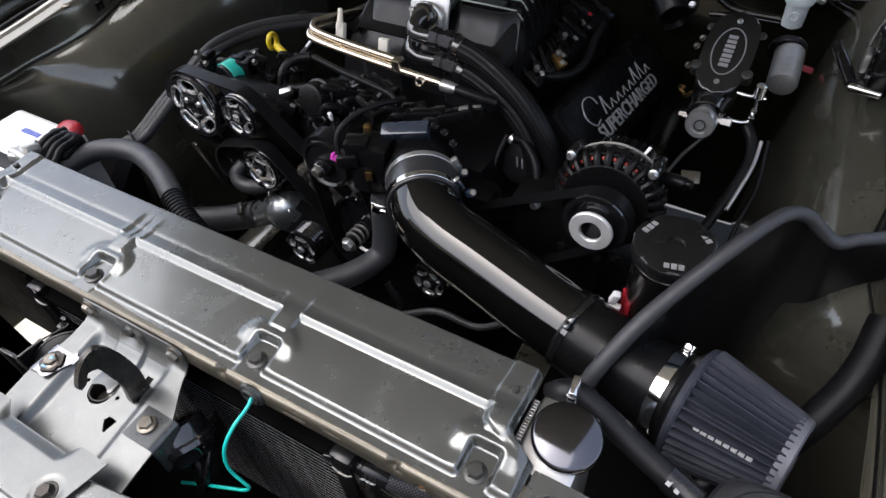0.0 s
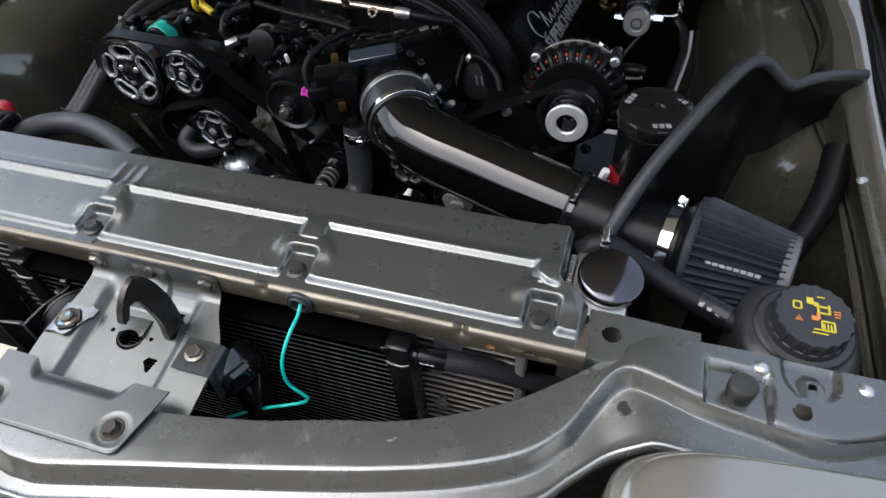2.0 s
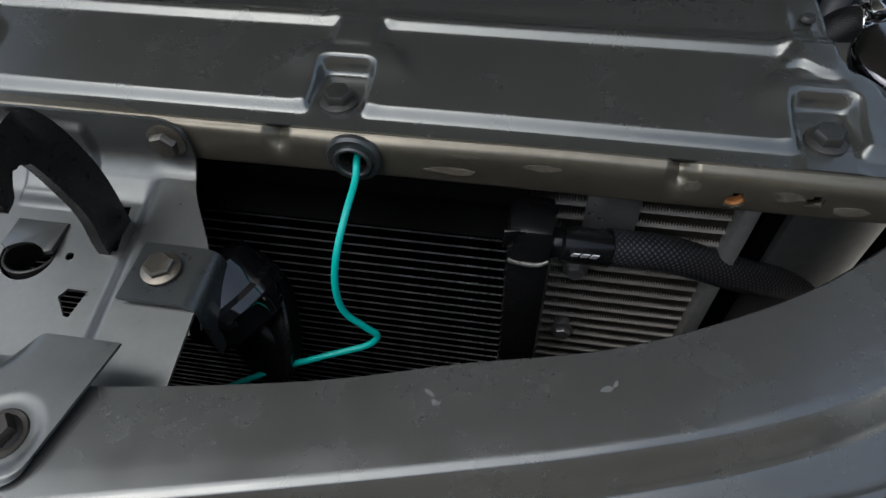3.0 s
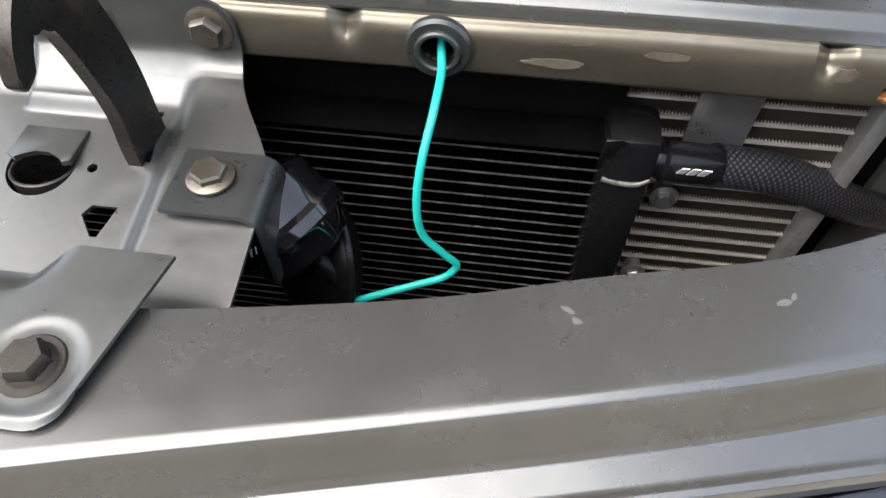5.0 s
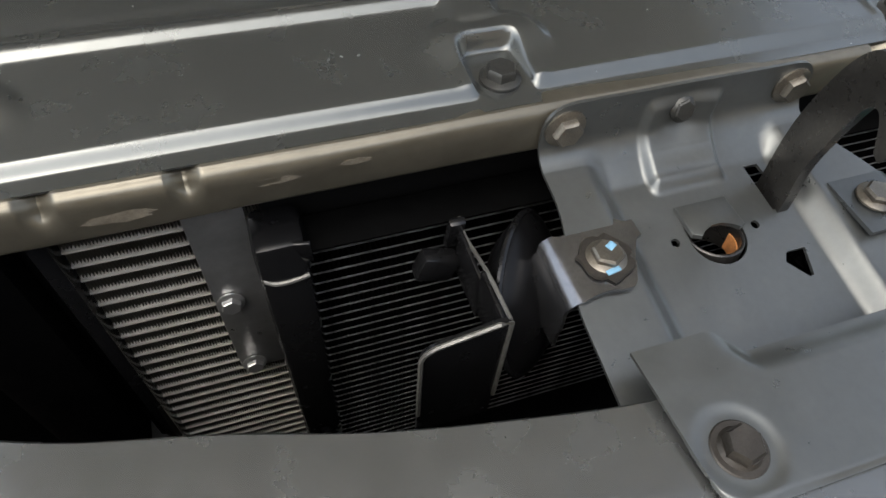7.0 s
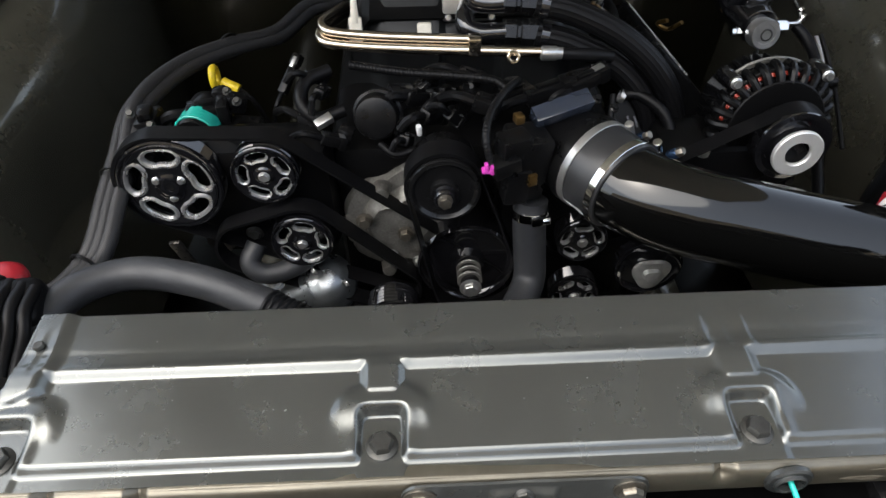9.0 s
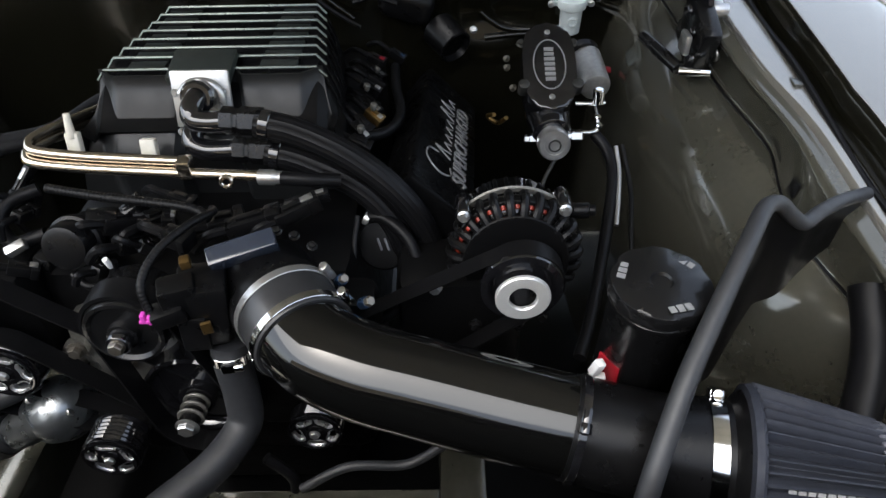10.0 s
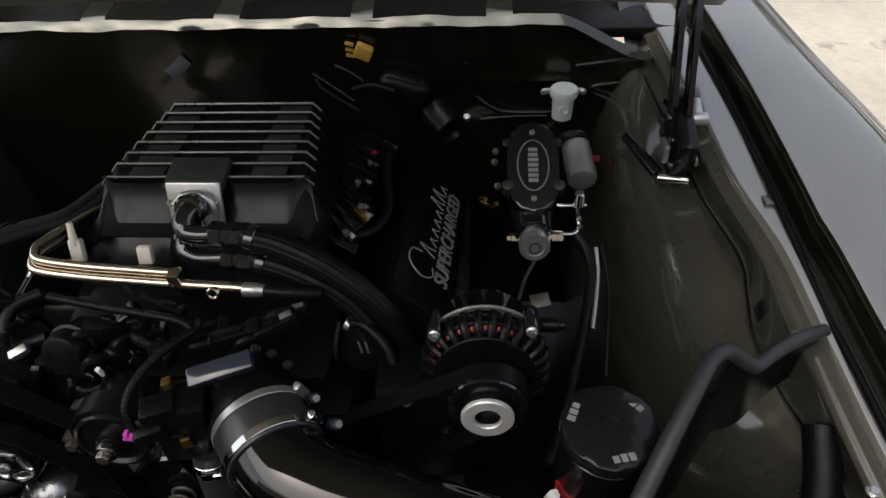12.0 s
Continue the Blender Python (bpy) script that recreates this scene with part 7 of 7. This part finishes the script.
loom([(0.18, 0.553, 0.826), (0.206, 0.546, 0.828), (0.236, 0.522, 0.812), (0.247, 0.497, 0.778), (0.232, 0.477, 0.745), (0.19, 0.466, 0.72)], 0.008, "black heater hose curving behind the alternator", RUBBER, None, "hose", "heater_hose")
bm = B()
clampo = thing("hose_joint", (0.18, 0.553, 0.826), "small steel spring clamp on the heater hose", "clamp")
bm = ring(B(), (0.178, 0.553, 0.826), (1, -0.3, -0.4), 0.0095, 0.007, 0.008, 20)
part("band", bm, SILVER, clampo)
loom([(0.17, 0.555, 0.826), (0.165, 0.53, 0.80), (0.165, 0.50, 0.76), (0.18, 0.48, 0.73)], 0.0045, "thin black vacuum line")
loom([(0.505, 0.735, 0.83), (0.522, 0.715, 0.815), (0.528, 0.68, 0.795), (0.515, 0.62, 0.765), (0.495, 0.55, 0.735), (0.470, 0.47, 0.71), (0.45, 0.42, 0.70)], 0.0085, "black brake hose dropping beside the inner fender", RUBBER, None, "hose", "brake_hose")
loom([(0.535, 0.715, 0.82), (0.536, 0.68, 0.80), (0.53, 0.64, 0.782), (0.522, 0.60, 0.765)], 0.0034, "thin bright steel line beside the brake hose", SILVER, None, "pipe", "steel_line")
loom([(0.545, 0.72, 0.82), (0.552, 0.66, 0.78), (0.545, 0.60, 0.75), (0.54, 0.55, 0.72)], 0.0035, "thin black hanging wire")
loom([(0.39, 0.90, 0.76), (0.377, 0.925, 0.735), (0.36, 0.94, 0.74), (0.37, 0.92, 0.755)], 0.004, "yellow-sleeved wire behind the brake cylinder", BRASS)
loom([(0.45, 0.72, 0.80), (0.43, 0.69, 0.78), (0.42, 0.66, 0.77), (0.41, 0.63, 0.76)], 0.003, "thin brown wire below the brake cylinder", DARKBOLT)
bm = box(B(), (0.452, 0.665, 0.755), (0.030, 0.022, 0.004), 0.001, (25, 0, 15))
single("paper_tag", bm, WORN, "dull grey tag behind the alternator", "tag")

# passenger side: loom bundle, oil filler, taped cap, dipstick
lo = thing("hose_bundle", (-0.46, 0.55, 0.80), "thick bundle of ribbed black hoses along the inner fender", "hose")
for k in range(3):
    dx, dz = 0.010 * (k - 1), 0.009 * (k % 2)
    bm = tube(B(), [(-0.16 + dx, 1.04, 0.80 + dz), (-0.24 + dx, 0.95, 0.80 + dz), (-0.300 + dx, 0.90, 0.803 + dz), (-0.341 + dx, 0.80, 0.805 + dz), (-0.401 + dx, 0.74, 0.817 + dz), (-0.459 + dx, 0.66, 0.827 + dz), (-0.492 + dx, 0.56, 0.827 + dz), (-0.493 + dx, 0.47, 0.807), (-0.497 + dx, 0.41, 0.786), (-0.500 + dx, 0.36, 0.766), (-0.511 + dx, 0.33, 0.752), (-0.535 + dx, 0.285, 0.750), (-0.57 + dx * 2, 0.23, 0.77)], 0.0102, 24, 8, lobes=1)
    part("hose", bm, BUNDLE, lo)
for p, d in (((-0.494, 0.44, 0.798), (0, 1, 0.3)), ((-0.513, 0.325, 0.752), (0.4, 0.9, 0.1)), ((-0.401, 0.74, 0.820), (-0.7, 0.7, 0))):
    bm = ring(B(), p, d, 0.0215, 0.0185, 0.004, 28)
    part("cable_tie", bm, BLACK, lo)
oil = thing("pump_reservoir", (-0.39, 0.50, 0.80), "black pump body with a teal-taped neck", "engine part")
oa = Vector((-0.12, -0.99, 0.02)).normalized()
oc = Vector((-0.399, 0.515, 0.820))
bm = lathe(B(), oc - oa * 0.05, oa, [(0, 0.026), (0.004, 0.029), (0.03, 0.0285), (0.034, 0.0262), (0.070, 0.0262), (0.074, 0.024), (0.074, 0)], 36)
part("body", bm, BLACK, oil)
for c_, s_, r_ in (((-0.345, 0.52, 0.80), (0.05, 0.05, 0.04), (0, 10, 5)), ((-0.468, 0.53, 0.812), (0.030, 0.045, 0.045), (0, -6, 0)), ((-0.470, 0.525, 0.838), (0.020, 0.030, 0.016), (0, 0, 12)), ((-0.352, 0.545, 0.838), (0.026, 0.022, 0.026), (0, 20, 20)), ((-0.375, 0.56, 0.842), (0.020, 0.020, 0.022), (0, -10, 0))):
    part("lug", box(B(), c_, s_, 0.005, r_), BLACK, oil, "black moulded lug")
for x_, y_, z_ in ((-0.482, 0.512, 0.846), (-0.458, 0.505, 0.832), (-0.345, 0.528, 0.850), (-0.362, 0.55, 0.853)):
    bolt(oil, (x_, y_, z_), (0, -0.5, 0.85), 0.0045, 0.006, 0.0065, DARKBOLT)
bm = ring(B(), oc - oa * 0.008, oa, 0.0288, 0.0255, 0.026, 40)
part("tape_band", bm, TEAL, oil, "glossy teal tape band")
bm = lathe(B(), (-0.36, 0.45, 0.80), FACE, [(-0.03, 0.04), (0.0, 0.042), (0.004, 0.03), (0.004, 0)], 28)
part("pump_back", bm, MOLDED, oil, "dark pump back")
dip = thing("dipstick", (-0.396, 0.639, 0.80), "yellow plastic loop-handled dipstick", "dipstick")
bm = tube(B(), [Vector((-0.405, 0.640, 0.823)) + Vector((0.0, 0.012 * math.sin(a * math.pi / 8), 0.015 * math.cos(a * math.pi / 8))) for a in range(18)], 0.0055, 10, smooth=False)
rod(bm, (-0.395, 0.638, 0.817), (-0.370, 0.630, 0.808), 0.0075)
part("handle", bm, YELLOW, dip)
bm = tube(B(), [(-0.372, 0.632, 0.808), (-0.35, 0.63, 0.78), (-0.33, 0.64, 0.70)], 0.004, 8)
part("tube", bm, BLACKMET, dip)
bm = box(B(), (-0.425, 0.405, 0.665), (0.016, 0.006, 0.12), 0.002, (10, -8, 0))
single("support_strut", bm, HOOK, "dull grey flat support strut below the large pulley", "bracket")

# water outlet and hoses low on the passenger side
wo = thing("water_outlet", (-0.27, 0.40, 0.61), "dull cast aluminium water outlet with rubber hose", "engine part")
bm = lathe(B(), (-0.252, 0.412, 0.612), (-0.10, -0.55, 0.83), [(-0.03, 0.044), (-0.004, 0.046), (0.0, 0.045), (0.004, 0.041), (0.016, 0.038), (0.026, 0.030), (0.031, 0.018), (0.0325, 0.0)], 36)
lathe(bm, (-0.262, 0.405, 0.612), (-0.84, -0.20, -0.50), [(0, 0.031), (0.03, 0.029), (0.055, 0.025), (0.085, 0.024)], 28)
part("elbow", bm, OUTLET, wo)
bm = tube(B(), [(-0.312, 0.394, 0.586), (-0.345, 0.384, 0.572), (-0.40, 0.360, 0.560), (-0.47, 0.33, 0.553)], 0.027, 20)
part("hose", bm, HOSE, wo, "dark grey rubber hose")
clamp(wo, (-0.328, 0.389, 0.579), (-0.85, -0.25, -0.45), 0.0278, 0.014, (0, -0.5, 0.8), DARKBOLT)
for k in range(3):
    a = 2.1 * k
    bolt(wo, Vector((-0.243, 0.402, 0.632)) + Vector((0.028 * math.cos(a), -0.008, 0.032 * math.sin(a))), (-0.75, -0.50, -0.35), 0.004, 0.005, 0.006, SILVER)
bm = tube(B(), [(-0.258, 0.42, 0.668), (-0.29, 0.40, 0.660), (-0.325, 0.392, 0.658), (-0.345, 0.40, 0.672), (-0.335, 0.42, 0.69)], 0.0145, 16)
single("bypass_hose", bm, HOSE, "short U-bent grey rubber bypass hose", "hose")
ch = thing("radiator_hose", (0.03, 0.30, 0.66), "smooth dark grey lower radiator hose with a clamp", "hose")
bm = tube(B(), [(0.034, 0.384, 0.785), (0.033, 0.376, 0.755), (0.036, 0.364, 0.705), (0.034, 0.345, 0.672), (0.008, 0.300, 0.660), (-0.04, 0.250, 0.655), (-0.10, 0.19, 0.65), (-0.16, 0.14, 0.645)], 0.0215, 22, 10)
part("hose", bm, HOSE, ch)
clamp(ch, (0.0335, 0.379, 0.768), (0, 0.25, 1), 0.022, 0.012, (0.2, -1, 0.2), CHROME)
uh = thing("upper_radiator_hose", (-0.33, 0.23, 0.80), "smooth and corrugated black hose over the radiator end", "hose")
bm = tube(B(), [(-0.478, 0.10, 0.785), (-0.497, 0.165, 0.800), (-0.480, 0.235, 0.802), (-0.425, 0.268, 0.798), (-0.345, 0.252, 0.798), (-0.262, 0.212, 0.797)], 0.0185, 18, 10)
part("hose", bm, HOSE, uh)
bm = tube(B(), [(-0.268, 0.214, 0.798), (-0.22, 0.192, 0.787), (-0.17, 0.178, 0.768), (-0.12, 0.165, 0.735)], 0.0180, 18, 8, ribs=0.0055)
part("corrugated_sleeve", bm, RUBBER, uh, "corrugated black sleeve")

# spare belt guide and fan shroud edge low in the middle
fan = thing("water_pump_pulley", (0.207, 0.354, 0.672), "black wheel with a cast hub below the intake pipe", "pulley")
bm = lathe(B(), (0.207, 0.372, 0.660), FACE, [(-0.02, 0.046), (-0.002, 0.047), (0.0, 0.044), (-0.004, 0.038), (-0.004, 0.022), (0.004, 0.020), (0.006, 0.012), (0.006, 0)], 40)
part("wheel", bm, BLACKGLOSS, fan)
bm = lathe(B(), (0.207, 0.366, 0.661), FACE, [(0, 0.024), (0.003, 0.026), (0.006, 0.022), (0.006, 0.012), (0.012, 0.010), (0.012, 0)], 28, wave=lambda a, s: 1 + 0.12 * math.sin(3 * a))
part("hub", bm, CAST, fan)
loom([(0.10, 0.30, 0.60), (0.16, 0.315, 0.625), (0.23, 0.32, 0.62), (0.28, 0.33, 0.65)], 0.006, "thin grey hose below the intake pipe", HOSE)
loom([(0.06, 0.32, 0.64), (0.09, 0.31, 0.60), (0.08, 0.29, 0.55)], 0.007, "short black hose under the pipe", RUBBER)
bm = box(B(), (0.12, 0.235, 0.575), (0.30, 0.14, 0.010), 0.003, (8, 0, 0))
single("splash_pan", bm, APRON, "olive painted splash pan below the pulleys", "panel")

# battery with strap, terminal and red cap
bat = thing("battery", (-0.60, 0.17, 0.66), "grey battery with blue and white labels and a strap", "battery")
bm = box(B(), (-0.605, 0.165, 0.735), (0.19, 0.17, 0.17), 0.006)
part("case", bm, BATTERY, bat)
bm = box(B(), (-0.605, 0.175, 0.8215), (0.17, 0.13, 0.006), 0.002)
part("top_label", bm, LABELWHITE, bat, "white printed label")
bm = bars(B(), (-0.60, 0.205, 0.8252), (1, 0, 0), (0, 1, 0), 0.05, 0.012, 6, 0.0008)
part("label_print", bm, LABELBLUE, bat)
bm = bars(B(), (-0.60, 0.105, 0.8252), (1, 0, 0), (0, 1, 0), 0.10, 0.010, 9, 0.0008)
part("label_small_print", bm, BLACK, bat)
bm = box(B(), (-0.605, 0.130, 0.828), (0.20, 0.026, 0.004), 0.0015)
part("strap", bm, RUBBER, bat, "black ribbed hold-down strap")
bm = lathe(B(), (-0.540, 0.168, 0.822), (0, 0, 1), [(0, 0.017), (0.022, 0.015), (0.026, 0.012), (0.026, 0)], 24)
box(bm, (-0.535, 0.152, 0.838), (0.040, 0.034, 0.016), 0.005, (0, 0, 20))
rod(bm, (-0.556, 0.146, 0.842), (-0.512, 0.142, 0.842), 0.0075)
rod(bm, (-0.520, 0.172, 0.842), (-0.520, 0.150, 0.850), 0.009)
part("terminal", bm, CAST, bat, "dull lead terminal clamp")
bm = lathe(B(), (-0.540, 0.240, 0.818), (0.05, -0.25, 1), [(0, 0.024), (0.008, 0.0245), (0.015, 0.020), (0.019, 0.011), (0.0195, 0)], 28, wave=lambda a, s: 1 + 0.05 * math.sin(3 * a + 0.5))
part("terminal_cap", bm, RED, bat, "red terminal cap")
bm = box(B(), (-0.520, 0.205, 0.818), (0.066, 0.062, 0.040), 0.014, (6, 8, 12), 4)
part("terminal_boot", bm, RUBBER, bat, "soft black terminal boot")
for k in range(5):
    x = -0.552 + 0.0135 * k
    bm = tube(B(), [(x + 0.004, 0.236 - 0.004 * k, 0.832), (x + 0.006, 0.205 - 0.004 * k, 0.8405 - 0.002 * k), (x + 0.010, 0.165, 0.834 - 0.003 * k), (x + 0.017, 0.118, 0.812), (x + 0.022, 0.075, 0.775), (x + 0.024, 0.05, 0.73)][(2 if k == 0 else 0):], 0.0088 - 0.0006 * k, 12, 8)
    part("cable", bm, RUBBER, bat, "thick black battery cable")
bm = box(B(), (-0.605, 0.165, 0.64), (0.22, 0.20, 0.02), 0.004)
part("tray", bm, BLACKSATIN, bat)

# firewall fittings
yc = thing("firewall_plug", (0.146, 1.08, 0.96), "dull yellow wiring plug on the firewall", "connector")
bm = box(B(), (0.146, 1.082, 0.968), (0.032, 0.022, 0.026), 0.004, (0, 25, 0))
for k in range(3):
    box(bm, (0.122, 1.08, 0.962 + 0.011 * k), (0.016, 0.008, 0.005), 0.001, (0, 15, 0))
part("plug", bm, PLUGTAN, yc)
hv = thing("heater_duct", (0.29, 1.06, 0.80), "black heater box and duct stub at the firewall", "duct")
bm = box(B(), (0.215, 1.078, 0.895), (0.10, 0.05, 0.06), 0.02, (0, 18, 0), 4)
lathe(bm, (0.270, 1.085, 0.845), (0.55, -0.75, -0.3), [(0, 0.030), (0.004, 0.034), (0.05, 0.032), (0.06, 0.033), (0.062, 0.030), (0.050, 0.026), (0.05, 0)], 28)
part("box", bm, BLACK, hv)
bm = tube(B(), [(0.05, 1.085, 0.915), (0.06, 1.075, 0.90), (0.10, 1.07, 0.872), (0.13, 1.06, 0.86)], 0.004, 8)
part("lever", bm, RUBBER, hv)
bm = tube(B(), [(0.12, 1.06, 0.905), (0.16, 1.055, 0.915), (0.20, 1.05, 0.905)], 0.004, 8)
part("wire", bm, RUBBER, hv)
bolt(hv, (0.335, 1.02, 0.868), (0, -0.8, 0.6), 0.005, 0.008, 0.007, SILVER)
bm = box(B(), (-0.215, 1.094, 0.935), (0.052, 0.002, 0.024), 0.0005, (0, -38, 0))
single("sticker", bm, FILTERRIM, "plain pale sticker on the firewall", "sticker")
bm = box(B(), (0.556, 0.95, 0.825), (0.034, 0.012, 0.004), 0.002, (30, 10, 0))
single("red_tab", bm, RED, "dark red plastic tab by the brake parts", "tab")

# billet hood hinge with its two upright arms and strut
hg = thing("billet_hinge", (0.66, 0.80, 0.93), "black billet hood hinge with silver ends and raised arms", "hinge")
bm = box(B(), (0.655, 0.82, 0.945), (0.030, 0.10, 0.085), 0.008, (20, 0, 0))
part("base", bm, BLACKMET, hg)
for (x, y, z, s) in ((0.694, 0.800, 0.922, 0.018), (0.676, 0.822, 0.978, 0.016)):
    bm = rod(B(), (x - 0.016, y, z), (x + 0.014, y, z), s * 0.62)
    box(bm, (x, y + 0.016, z + 0.007), (0.018, 0.036, 0.012), 0.004, (25, 0, 0))
    part("pivot_end", bm, SILVER, hg, "brushed silver pivot end")
for x, z0 in ((0.640, 1.00), (0.664, 0.985)):
    bm = box(B(), (x, 0.93, z0 + 0.20), (0.009, 0.026, 0.46), 0.002, (-28, 1.0, 0))
    part("arm", bm, PINKGREY, hg, "flat black upright arm")
for k, (y, z) in enumerate(((0.80, 0.955), (0.83, 0.975), (0.78, 0.925), (0.85, 0.99), (0.81, 0.93))):
    bolt(hg, (0.638, y, z), (-1, -0.3, 0.2), 0.0055, 0.006, 0.008, BLACKGLOSS)
bm = rod(B(), (0.588, 0.86, 0.925), (0.622, 0.775, 0.912), 0.009)
part("strut", bm, BLACKMET, hg)
bm = rod(B(), (0.620, 0.768, 0.912), (0.662, 0.756, 0.914), 0.007, 0.005)
part("strut_end", bm, CHROME, hg, "bright strut end")
bm = box(B(), (0.628, 0.79, 0.945), (0.010, 0.030, 0.030), 0.004)
part("link", bm, SILVER, hg)

# dark round cover with two pale marks, inside the loop of the heater hose
wc = thing("pump_cover", (0.20, 0.545, 0.785), "dark round pump cover with two pale marks", "engine part")
wn_ = Vector((-0.05, -0.85, 0.52)).normalized()
bm = lathe(B(), Vector((0.200, 0.543, 0.787)), wn_, [(-0.04, 0.034), (-0.004, 0.036), (0.0, 0.033), (0.001, 0.0)], 36)
part("cover", bm, BLACKSATIN, wc)
wr_ = frame_of(wn_)
for k in (-1, 1):
    bm = box(B(), Vector((0.2005, 0.5415, 0.7885)) + wn_ * 0.002 + wr_ @ Vector((0.0048 * k, 0, 0)), (0.0030, 0.017, 0.001), 0.0003, wr_ @ Matrix.Rotation(0.35, 3, "Z"))
    part("mark", bm, FILTERRIM, wc, "pale grey mark")

# small blue hose-end screws beside the coupler
an = thing("clamp_screws", (0.19, 0.384, 0.85), "two small blue and silver hose-end screws", "hose fitting")
for at, ax_ in (((0.200, 0.376, 0.856), (0.5, -0.4, 0.6)), ((0.170, 0.409, 0.857), (0.4, -0.5, 0.7))):
    bm = lathe(B(), at, ax_, [(-0.012, 0.007), (-0.002, 0.007), (0.0, 0.006)], 12)
    part("collar", bm, BLUEAN, an, "blue anodised collar")
    bm = lathe(B(), at, ax_, [(0, 0.0058), (0.006, 0.0058), (0.008, 0.0045), (0.008, 0)], 6)
    part("screw_head", bm, ZINC, an, "silver screw head")
